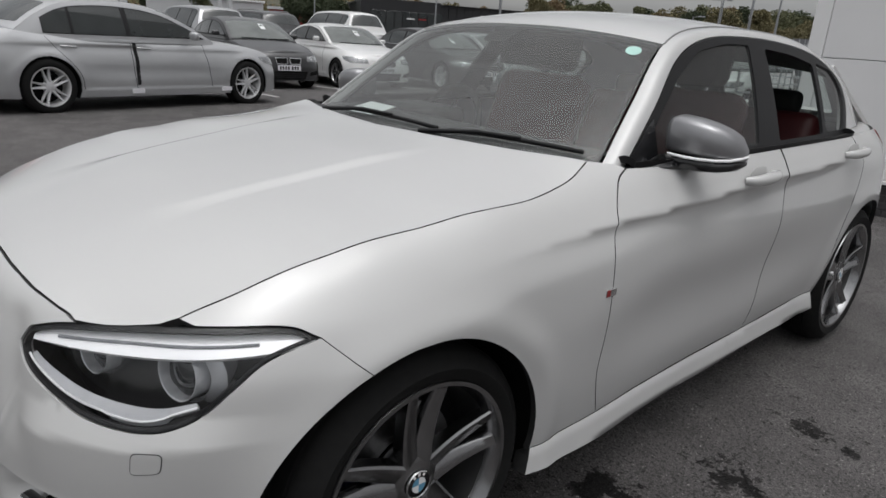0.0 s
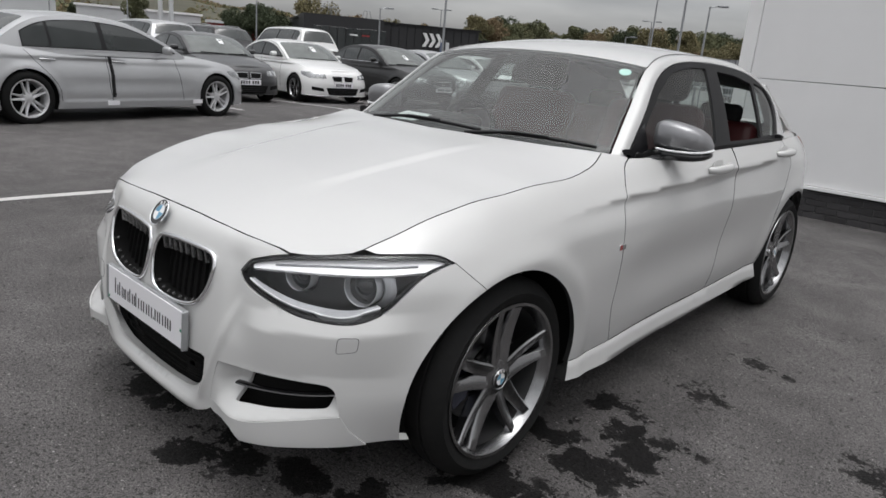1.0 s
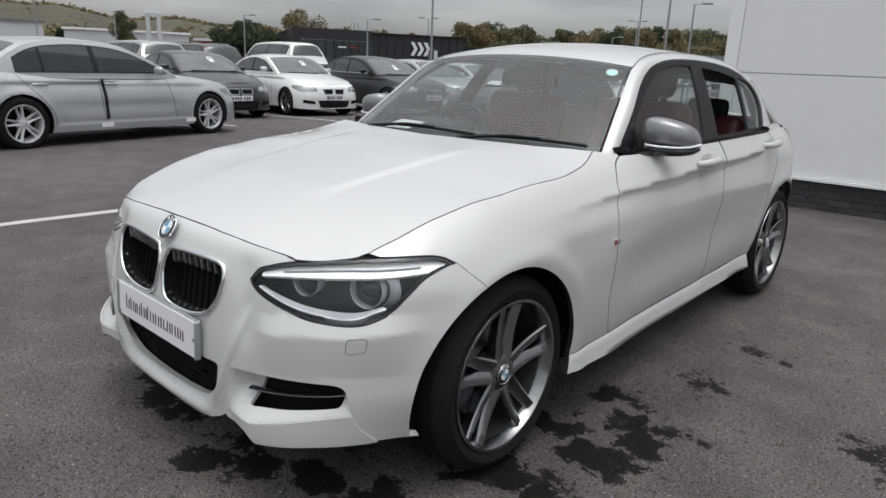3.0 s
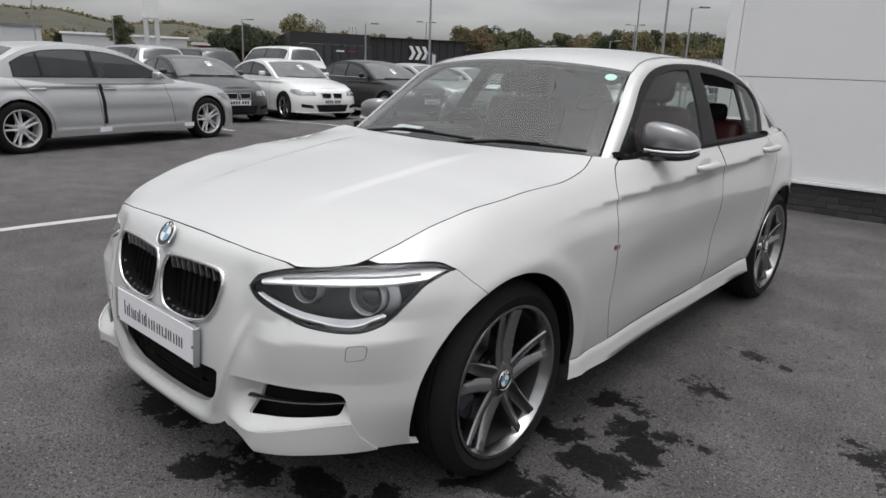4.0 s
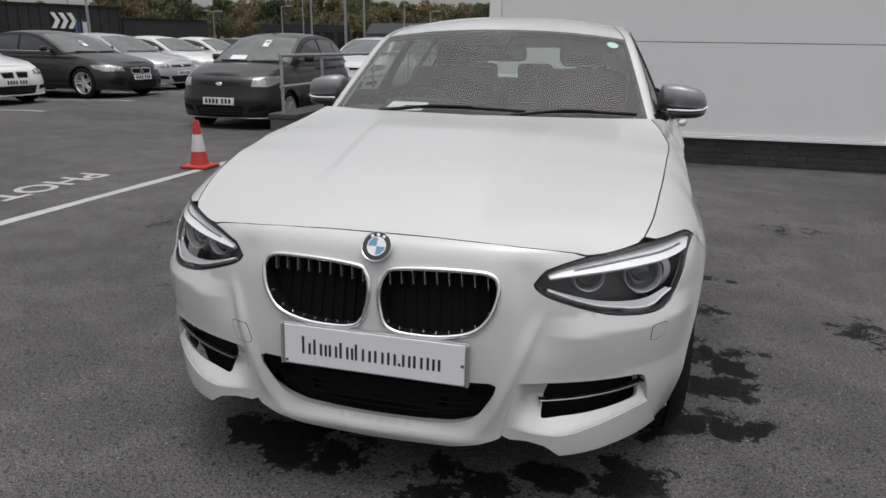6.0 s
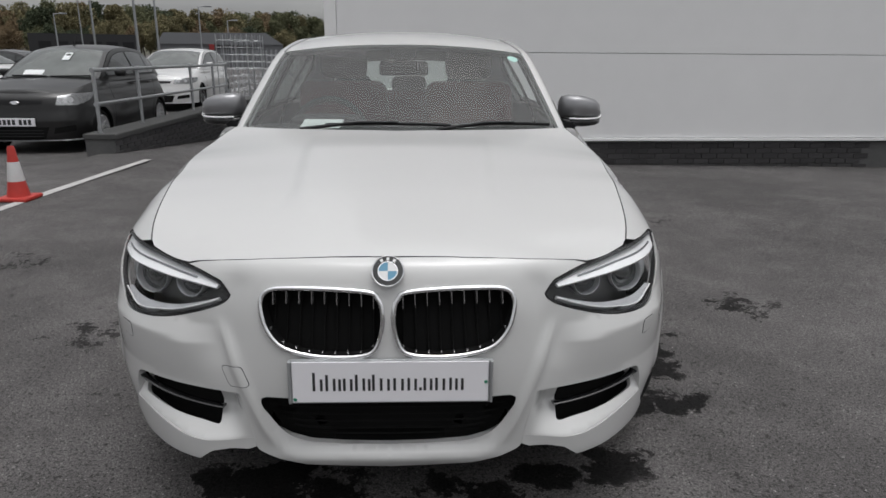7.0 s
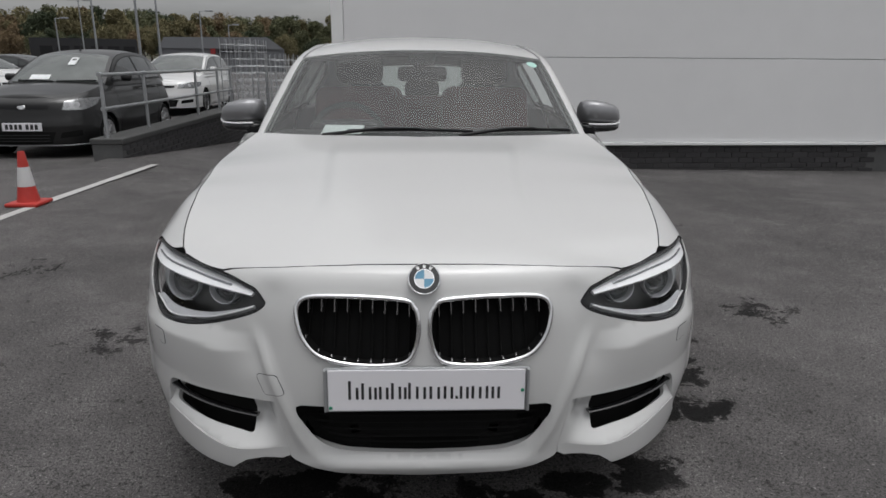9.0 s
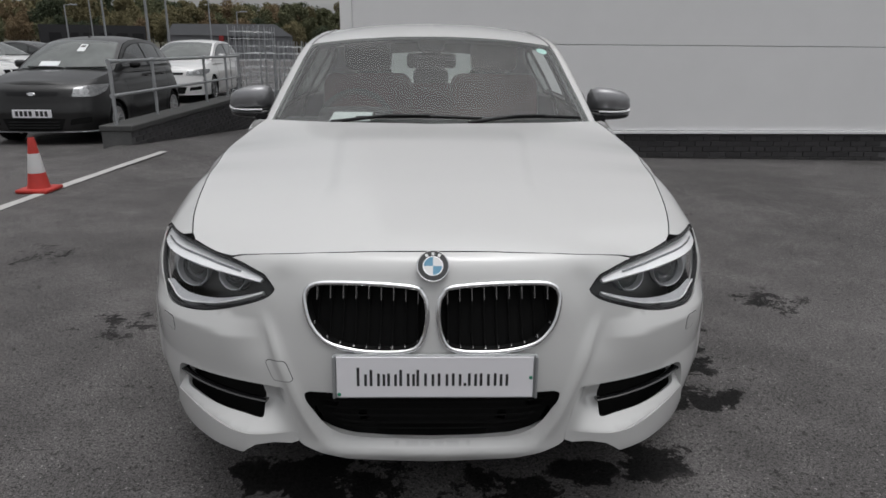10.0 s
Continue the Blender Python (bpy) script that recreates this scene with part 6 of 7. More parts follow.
    for g in (1, -1):
        arr = shell(flat_side, dlo, (), 0.07, 0.004, lift=0.004)
        sheet("window_frame", arr if g > 0 else flipped(arr), M_TRIM, root)
        for ya, yb in ((s0, mid - 0.03), (mid + 0.04, b1 - 0.66), (b1 - 0.62, b1)):
            win = sliced(inset(dlo, 0.016), ya, yb)
            win = [q for i, q in enumerate(win) if math.dist(q, win[i - 1]) > 0.004]
            if len(win) < 3 or max(q[0] for q in win) - min(q[0] for q in win) < 0.05:
                continue
            arr = shell(flat_side, win, (), 0.07, 0.002, lift=0.007)
            sheet("side_window", arr if g > 0 else flipped(arr), M_CARGLASS, root)
        # bright line below the windows, mirror, door gaps and handles
        arr = shell(flat_side, [(s0 + 0.20, belt_z - 0.002), (b1 - 0.22, belt_z - 0.002), (b1 - 0.24, belt_z + 0.010), (s0 + 0.24, belt_z + 0.010)], (), 0.08, 0.004, lift=0.006)
        sheet("window_trim", flipped(arr) if g < 0 else arr, trim or M_TRIM, root)
        mx = half + 0.03
        bm = box(-0.085, 0.085, -0.045, 0.045, -0.055, 0.055, 0.04, 3)
        bmesh.ops.translate(bm, vec=(g * mx, screen[0] + 0.42, belt_z + 0.06), verts=bm.verts)
        part("door_mirror", bm, paint, root, smooth=60)
        for pts in ([(screen[0] + 0.22, belt_z - 0.04), (screen[0] + 0.16, 0.6), (screen[0] + 0.12, 0.30)], [(mid, belt_z - 0.02), (mid + 0.01, 0.6), (mid - 0.02, 0.30)],
                    [(base - 0.02, belt_z - 0.02), (base - 0.12, 0.80), (base - 0.36, 0.5), (base - 0.40, 0.30)]):
            pts = spline(pts, 5)
            lp = [(s - 0.004, z) for s, z in pts] + [(s + 0.004, z) for s, z in pts[::-1]]
            arr = shell(side, lp, (), 0.05, 0.001, lift=0.0012)
            sheet("door_gap", flipped(arr) if g < 0 else arr, M_TRIM, root)
        for s in (mid - 0.18, base - 0.28):
            p = [float(q) for q in side(s, belt_z - 0.13)]
            part("door_handle", tube([(g * (p[0] - 0.002), s - 0.10, p[2]), (g * (p[0] + 0.022), s - 0.07, p[2]), (g * (p[0] + 0.022), s + 0.07, p[2] + 0.003), (g * (p[0] - 0.002), s + 0.10, p[2] + 0.003)], 0.012, 8), paint, root, smooth=60)
        # headlamp and lower openings
        hx = lambda x, z: front_s(side, C, x, z)
        lp = rounded([hx(half * lamp_from, lamp_low), hx(half * (lamp_from + 0.02), lamp_high - 0.035), hx(half * 0.80, lamp_high), (hx(half * 0.93, lamp_high)[0], lamp_high), (hx(half * 0.955, lamp_low + 0.04)[0], lamp_low + 0.06), hx(half * 0.86, lamp_low - 0.005)], 0.02)
        arr = shell(side, lp, (), 0.03, 0.01, lift=0.004)
        lamp = sheet("headlamp", flipped(arr) if g < 0 else arr, M_LAMPFACE, root, "clear headlamp")
        for x in (0.35 + 0.52 * lamp_from, 0.76 + 0.2 * (lamp_from - 0.48)):
            q = hx(half * x, (lamp_low + lamp_high) / 2 - 0.005)
            arr = shell(side, [(q[0] + 0.036 * math.cos(t), q[1] + 0.036 * math.sin(t)) for t in np.linspace(0, 2 * math.pi, 18, endpoint=False)], (), 0.03, 0.006, lift=0.008)
            sheet("lamp_ring", flipped(arr) if g < 0 else arr, M_FARRING, lamp)
        arr = shell(side, rounded([hx(half * 0.55, 0.30), hx(half * 0.84, 0.33), hx(half * 0.84, 0.41), hx(half * 0.58, 0.38)], 0.015), (), 0.04, 0.004, lift=0.003)
        sheet("fog_opening", flipped(arr) if g < 0 else arr, M_VOID, root)
        arr = shell(side, rounded([(base + 0.66, deck_z - 0.30), (base + 1.08, deck_z - 0.29), (base + 1.06, deck_z - 0.14), (base + 0.60, deck_z - 0.12)], 0.02), (), 0.05, 0.008, lift=0.004)
        sheet("tail_lamp", flipped(arr) if g < 0 else arr, M_SIGNRED, root, "red tail lamp")
    sheet("lower_intake", both(shell(side, [(C, 0.22), (C, 0.39), front_s(side, C, half * 0.50, 0.39), front_s(side, C, half * 0.42, 0.23)], (), 0.05, 0.004, lift=0.003, snap=C)), M_VOID, root)
    gz = bonnet_z - 0.055
    if grille == "kidney":
        for g in (1, -1):
            lp = rounded([front_s(side, C, 0.03, gz - 0.135), front_s(side, C, 0.02, gz), front_s(side, C, 0.30, gz - 0.005), front_s(side, C, 0.27, gz - 0.135)], 0.025)
            arr = shell(side, lp, [inset(lp, 0.014)], 0.03, 0.02, lift=0.010)
            sheet("grille_surround", flipped(arr) if g < 0 else arr, M_CHROME, root)
            arr = shell(side, lp, (), 0.04, 0.004, lift=0.003)
            sheet("grille", flipped(arr) if g < 0 else arr, M_VOID, root)
    else:
        lp = [(C, gz - 0.06), (C, gz + 0.005), front_s(side, C, half * 0.42, gz), front_s(side, C, half * 0.40, gz - 0.05)]
        sheet("grille", both(shell(side, lp, (), 0.04, 0.004, lift=0.003, snap=C)), M_TRIM, root)
        badge = lathe([(0.0, 0.006), (0.05, 0.005), (0.058, 0.0)], 24, "z")
        bmesh.ops.transform(badge, matrix=Matrix.Translation((0, -float(f_z(gz - 0.03)) - 0.006, gz - 0.028)) @ pose(0, 0, 0, 80) @ Matrix.Diagonal((1, 0.45, 1, 1)), verts=badge.verts)
        part("oval_badge", badge, M_CHROME, root, smooth=40)
    # lower lip, intake bars, bumper line and wipers
    for z, r in ((0.265, 0.006), (0.305, 0.006), (0.345, 0.006)):
        hw = half * 0.40
        pts = [[float(c) for c in side(*(np.array(q) for q in front_s(side, C, x, z)))] for x in np.linspace(0.01, hw, 6)]
        pts = [(-x, y - 0.004, q) for x, y, q in pts[::-1]] + [(x, y - 0.004, q) for x, y, q in pts]
        part("intake_bar", tube(pts, r, 6), M_TRIM, root)
    pts = [[float(c) for c in side(np.array(q), np.array(0.205))] for q in np.linspace(C + 0.01, -0.42, 12)]
    pts = [(-x, y - 0.004, q) for x, y, q in pts[::-1]] + [(x, y - 0.004, q) for x, y, q in pts]
    part("front_lip", tube(pts, 0.016, 6, squash=0.6), lip or paint, root, smooth=50)
    for x0, x1 in ((-0.52, 0.02), (0.06, 0.58)):
        pts = []
        for q in np.linspace(x0, x1, 7):
            c = [float(w) for w in hood(np.array(q / (belt_w - 0.05)), np.array(s0 + 0.035 + 0.03 * abs(q)))]
            pts.append((c[0], c[1] - 0.006, c[2] + 0.012))
        part("wiper", tube(pts, 0.009, 6), M_TRIM, root)
    # number plate, its characters as plain bars
    pl = new("number_plate")
    pl.parent, pl.matrix_basis = root, Matrix.Translation((0, -front - 0.012, 0.46)) @ pose(0, 0, 0, 88)
    part("plate_face", box(-0.26, 0.26, -0.055, 0.055, -0.01, 0.006, 0.003, 1), M_PLATE, pl)
    for k, x in enumerate((-0.20, -0.14, -0.08, -0.02, 0.07, 0.13, 0.19)):
        part("bar", box(x - 0.020, x + 0.020, -0.035, 0.035, 0.006, 0.007), M_INK, pl)
    # wheels and dark wheel wells
    for g in (1, -1):
        for y in (0.0, base):
            wheel(rim_mat, tyre, tyre * 0.70, 0.22, [2 * math.pi * k / spokes + 0.2 for k in range(spokes)], root, Matrix.Translation((g * (half - 0.125), y, tyre)) @ (Matrix.Identity(4) if g > 0 else Matrix.Rotation(math.pi, 4, "Z")), detail=False)
            def well(a, w, y=y):
                return half - 0.02 - w, y + R * np.cos(a / R), tyre + R * np.sin(a / R)
            arr = shell(well, [(-0.15, 0), (R * math.pi + 0.15, 0), (R * math.pi + 0.15, 0.3), (-0.15, 0.3)], (), 0.1, 0.0, out=-1)
            sheet("arch_liner", flipped(arr) if g < 0 else arr, M_VOID, root)
    part("underbody", box(-half + 0.22, half - 0.22, -front + 0.15, base + rear - 0.2, 0.20, 0.5, 0.03), M_VOID, root)
    for k in extras:
        k(root, side, screen_at)
    return root


def front_s(side, C, x, z):
    lo, hi = C, 0.0
    for _ in range(30):
        mid = (lo + hi) / 2
        if float(side(np.array([mid]), np.array([z]))[0][0]) < x:
            lo = mid
        else:
            hi = mid
    return (lo, z)


def edge_guard(root, side, screen_at):
    """Black rubber edge guard that hangs down the gap of the doors, and pale tape on the sill."""
    bm = None
    for k in range(18):
        z = 0.36 + 0.031 * k
        p = [float(q) for q in side(1.83, z)]
        bm = box(-p[0] - 0.012, -p[0] + 0.01, p[1] - 0.022 - 0.006 * (k % 2), p[1] + 0.022, z - 0.016, z + 0.0165, 0.004, 1, bm)
    part("door_edge_guard", bm, M_TRIM, root, "black rubber door edge guard")
    for y in (0.42, 1.85):
        p = [float(q) for q in side(y, 0.265)]
        part("sill_tape", box(-p[0] - 0.006, -p[0] + 0.01, y - 0.09, y + 0.09, 0.235, 0.295), M_PLATE, root)


def roof_rails(root, side, screen_at):
    """Bright rails along both edges of the roof."""
    for g in (1, -1):
        pts = [[float(c) for c in screen_at(g * 0.90, v)] for v in np.linspace(1.5, 5.2, 12)]
        part("roof_rail", tube([(x, y, z + (0.045 if 0 < i < 11 else 0.0)) for i, (x, y, z) in enumerate(pts)], 0.016, 8), M_SATIN, root, smooth=60)


def aerial(root, side, screen_at):
    """A short rod aerial at the front of the roof."""
    x, y, z = (float(c) for c in screen_at(0.0, 1.25))
    part("aerial_base", lathe([(0.022, 0.0), (0.018, 0.014), (0.008, 0.022), (0.0, 0.024)], 12, "z"), M_TRIM, root).location = (x, y, z)
    part("aerial_rod", tube([(x, y, z + 0.015), (x, y + 0.10, z + 0.17)], 0.005, 6), M_TRIM, root)


def screen_card(u, v):
    def f(root, side, screen_at):
        p, q = ([float(c) for c in screen_at(u, v + d)] for d in (-0.14, 0.14))
        lean = math.degrees(math.atan2(q[2] - p[2], q[1] - p[1]))
        ob = part("price_card", box(-0.055, 0.055, -0.11, 0.11, -0.003, 0.003), M_PAPER, root, "white price card behind the glass")
        ob.matrix_basis = Matrix.Translation([(a + b) / 2 for a, b in zip(p, q)]) @ pose(0, 0, 0.012, lean)
        part("card_bar", box(-0.035, 0.035, 0.02, 0.07, 0.003, 0.004), M_INK, ob)
    return f


def screen_paper(u):
    def f(root, side, screen_at):
        p, q = ([float(c) for c in screen_at(u, d)] for d in (0.06, 0.24))
        lean = math.degrees(math.atan2(q[2] - p[2], q[1] - p[1]))
        ob = part("paper_slip", box(-0.14, 0.14, -0.06, 0.06, 0, 0.004), M_PAPER, root, "white paper slip on the dashboard")
        ob.matrix_basis = Matrix.Translation([(a + b) / 2 for a, b in zip(p, q)]) @ pose(0, 0, 0.010, lean)
    return f


M_CARGLASS = material("car_window", (0.024, 0.028, 0.028), 0.05, coat=0.5, vary=0.4, scale=3, spec=0.6)
M_CARSCREEN = material("car_windscreen", (0.085, 0.095, 0.090), 0.06, coat=0.5, vary=0.45, scale=4, spec=0.6)
M_FARRING = material("far_lamp_ring", (0.40, 0.41, 0.42), 0.4, coat=0.2, vary=0.3, scale=40)
M_LAMPFACE = material("lamp_face", (0.34, 0.345, 0.35), 0.22, metal=0.7, coat=0.6, vary=0.5, scale=26)
M_SILVER = material("silver_paint", (0.46, 0.465, 0.475), 0.30, metal=0.45, coat=1.0, vary=0.03, scale=8)
M_DARKGREY = material("dark_grey_paint", (0.038, 0.038, 0.040), 0.35, metal=0.3, coat=0.7, vary=0.05, scale=8)
M_BLACK = material("black_paint", (0.007, 0.0068, 0.007), 0.35, spec=0.4, coat=0.5, vary=0.1, scale=8)
M_CARWHITE = material("plain_white_paint", (0.74, 0.74, 0.735), 0.35, coat=1.0, vary=0.02, scale=6)
M_REDPAINT = material("red_paint", (0.30, 0.02, 0.03), 0.3, coat=1.0, vary=0.05, scale=6)

SALOON = dict(base=2.81, front=0.78, rear=1.03, half=0.905, roof_z=1.385, screen=(0.52, 1.30), back=(2.40, 3.08), deck_z=1.06)
BIG = dict(base=2.97, front=0.83, rear=1.10, half=0.93, roof_z=1.41, screen=(0.55, 1.38), back=(2.70, 3.24), deck_z=1.08, tyre=0.335)
parked_car("saloon_car", "silver saloon with a black rubber guard on its door edge", place(-9.2, 3.88, 192.9), M_SILVER, **{**BIG, "roof_z": 1.375, "belt_z": 0.945, "cowl_z": 0.945, "deck_z": 1.02}, spokes=5, trim=M_SILVER, extras=[edge_guard])
parked_car("saloon_car", "dark grey saloon with a price card in its windscreen", place(-12.1, 6.55, 86), M_DARKGREY, **SALOON, extras=[screen_card(0.12, 0.60)])
parked_car("saloon_car", "white saloon with black kidney grilles and grey alloy wheels", place(-11.84, 8.93, 85), M_CARWHITE, **SALOON, rim_mat=M_RIM, extras=[screen_card(0.10, 0.55)])
parked_car("saloon_car", "black saloon with silver alloy wheels and bright window trim", place(-10.9, 11.4, 85), M_BLACK, **BIG, trim=M_CHROME, extras=[screen_card(-0.1, 0.4)])
parked_car("saloon_car", "silver saloon with slim lamps parked in a row", place(-11.7, 14.1, 85), M_SILVER, **BIG, grille="bar")
parked_car("saloon_car", "pale silver saloon parked in a row", place(-12.2, 16.9, 85), M_CARWHITE, **SALOON)
parked_car("saloon_car", "white saloon at the end of a row", place(-12.4, 19.6, 86), M_CARWHITE, **SALOON)
parked_car("small_hatchback", "black small hatchback with a price card behind its windscreen", place(-5.47, 7.9, 2), M_BLACK, lamp_from=0.60, base=2.49, front=0.78, rear=0.66, half=0.84, bonnet_z=0.80, cowl_z=1.02, belt_z=1.02, roof_z=1.46,
           screen=(0.34, 1.15), back=(2.55, 3.02), deck_z=1.05, tyre=0.29, grille="bar", lamp_low=0.68, lamp_high=0.83, spokes=7, lip=M_SATIN, extras=[screen_card(0.22, 0.62), screen_paper(-0.3), aerial])
parked_car("hatchback_car", "white hatchback parked beyond the railing", place(-6.35, 15.3, 2), M_CARWHITE, base=2.60, front=0.9, rear=0.75, half=0.885, bonnet_z=0.78, cowl_z=1.02, belt_z=1.04, roof_z=1.46,
           screen=(0.30, 1.25), back=(2.75, 3.25), deck_z=1.08, tyre=0.32, grille="bar", rim_mat=M_RIM, lamp_low=0.66, lamp_high=0.80)
SUV = dict(base=2.88, front=0.85, rear=1.00, half=0.95, bonnet_z=0.98, cowl_z=1.16, belt_z=1.18, roof_z=1.86, screen=(0.45, 0.95), back=(3.35, 3.65), deck_z=1.22, tyre=0.37, lamp_low=0.78, lamp_high=0.92)
parked_car("large_estate", "white tall off-roader with dark rear glass", place(-20.8, 13.0, -95), M_CARWHITE, **SUV, grille="bar")
parked_car("estate_car", "dark grey estate with roof rails", place(-22.4, 10.6, -92), M_DARKGREY, **{**SUV, "roof_z": 1.68, "belt_z": 1.08, "cowl_z": 1.06, "bonnet_z": 0.88, "deck_z": 1.12}, grille="bar", extras=[roof_rails])
parked_car("estate_car", "silver grey estate beyond the saloons", place(-20.9, 7.9, -92), M_SILVER, **{**SUV, "roof_z": 1.66, "belt_z": 1.08, "cowl_z": 1.06, "bonnet_z": 0.88, "deck_z": 1.12}, grille="bar")
parked_car("hatchback_car", "dark grey hatchback parked far off", place(-17.0, 24.0, -90), M_DARKGREY, **SALOON)
# ---------------------------------------------------------------- things round the lot
def cone(x, y):
    root = thing("traffic_cone", "orange-red traffic cone with a white sleeve on the bay line", "cone", Matrix.Translation((x, y, float(ground_z(x, y)))))
    part("base", box(-0.14, 0.14, -0.14, 0.14, 0.0, 0.035, 0.015, 2), M_CONE, root, smooth=40)
    part("body", lathe([(0.095, 0.033), (0.088, 0.055), (0.068, 0.17), (0.066, 0.17)], 28, "z"), M_CONE, root, smooth=40)
    part("sleeve", lathe([(0.0685, 0.165), (0.069, 0.17), (0.046, 0.335), (0.044, 0.335)], 28, "z"), M_CONEW, root, "white reflective sleeve", smooth=40)
    part("tip", lathe([(0.045, 0.330), (0.029, 0.455), (0.024, 0.47), (0.018, 0.47), (0.018, 0.44)], 28, "z", caps=False), M_CONE, root, smooth=40)


def ramp_wall():
    """Low wall beside the ramp, with a coping and a tubular railing."""
    root = thing("retaining_wall", "low dark brick wall beside the ramp", "wall", kind="structure")
    part("core", box(-4.28, -3.90, 6.58, 14.6, -1.2, 0.155), M_MORTAR, root)
    part("coping", box(-4.30, -3.875, 6.565, 14.6, 0.155, 0.23, 0.01, 1), M_KERB, root)
    me = None
    for r in range(8):
        z = 0.150 - 0.075 * (r + 1)
        for k in range(30):
            y = 6.59 + k * 0.225 + (0.112 if r % 2 else 0)
            if z < float(ground_z(-3.7, y)) - 0.09:
                continue
            if me is None:
                bm = box(0, 0.05, 0, 0.215, 0, 0.065, 0.004, 1)
                me = bpy.data.meshes.new("brick")
                bm.to_mesh(me)
                bm.free()
                me.materials.append(M_BRICK)
            ob = new("brick", me)
            ob.parent, ob.location = root, (-3.94 + random.uniform(-0.002, 0.002), y, z)
    rail = thing("railing", "galvanised tubular railing on the low wall", "railing")
    x, y0, y1, top = -4.13, 6.72, 12.75, 1.03
    part("top_rail", tube([(x, y0 - 0.02, top), (x, y1, top - 0.02)], 0.024, 10), M_GALV, rail, smooth=60)
    part("mid_rail", tube([(x, y0, 0.60), (x, y1, 0.58)], 0.022, 10), M_GALV, rail, smooth=60)
    n = 5
    for i, y in enumerate((y0, 8.1, 10.45, 11.8, y1)):
        part("post", tube([(x, y, 0.225), (x, y, top - 0.02 * i / n)], 0.024, 10), M_GALV, rail, smooth=60)
        for z in (0.60, top):
            part("clamp", tube([(x, y - 0.035, z - 0.01 * i / n), (x, y + 0.035, z - 0.01 * i / n)], 0.032, 10), M_GALV, rail, smooth=60)


def cage(x, y, turn, label):
    """A tall wire roll cage on castors."""
    root = thing("roll_cage", label, "roll cage", Matrix.Translation((x, y, float(ground_z(x, y)))) @ Matrix.Rotation(radians(turn), 4, "Z"), group="wire roll cages")
    w, d, h = 0.74, 0.82, 1.84
    for sx_, sy_ in ((0, 0), (w, 0), (0, d), (w, d)):
        part("upright", tube([(sx_, sy_, 0.16), (sx_, sy_, h)], 0.014, 6), M_GALV, root)
        part("castor", tube([(sx_ - 0.02, sy_, 0.06), (sx_ + 0.02, sy_, 0.06)], 0.06, 12), M_RUBBER, root)
        part("castor_fork", box(sx_ - 0.03, sx_ + 0.03, sy_ - 0.02, sy_ + 0.02, 0.05, 0.17), M_GALV, root)
    part("deck", box(0, w, 0, d, 0.16, 0.19), M_GALV, root)
    for y_ in (0, d):
        for k in range(9):
            z = 0.3 + k * 0.175
            part("wire", tube([(0, y_, z), (w, y_, z)], 0.006, 5), M_GALV, root)
        for k in range(1, 6):
            part("wire", tube([(w * k / 6, y_, 0.19), (w * k / 6, y_, h)], 0.005, 5), M_GALV, root)
    for x_ in (0, w):
        for k in range(9):
            z = 0.3 + k * 0.175
            part("wire", tube([(x_, 0, z), (x_, d, z)], 0.006, 5), M_GALV, root)
    return root


def polar(heading, dist, z=0.0):
    """A point at a heading (degrees left of +y) and distance from the middle of the walk."""
    return Vector((1.0 - math.sin(radians(heading)) * dist, -2.0 + math.cos(radians(heading)) * dist, z))


def lamp_post(heading, dist, height, arms=2, label="grey steel lamp post with two lamp heads"):
    p = polar(heading, dist)
    root = thing("lamp_post", label, "lamp post", Matrix.Translation(p) @ Matrix.Rotation(radians(heading + 10), 4, "Z"), group="lamp posts")
    part("pole", tube([(0, 0, -0.2), (0, 0, 1.2), (0, 0, height)], [0.085, 0.075, 0.045], 10), M_POST, root, smooth=60)
    for g in ((1, -1) if arms == 2 else (1,)):
        part("arm", tube([(0, 0, height - 0.05), (g * 0.5, 0, height + 0.03)], 0.03, 6), M_POST, root)
        part("lamp_head", box(min(g * 0.45, g * 1.05), max(g * 0.45, g * 1.05), -0.14, 0.14, height - 0.02, height + 0.10, 0.03, 2), M_POST, root)


def block(name, label, h0, h1, dist0, dist1, z1, mat, depth=14, z0=-0.5):
    """A flat-roofed building whose front runs from heading h0 to h1."""
    a, b = polar(h0, dist0), polar(h1, dist1)
    d = b - a
    m = Matrix.Translation(a) @ Matrix.Rotation(math.atan2(d.y, d.x), 4, "Z")
    root = thing(name, label, "building", m)
    part("wall", box(0, d.length, 0, depth, z0, z1), mat, root)
    return root, d.length


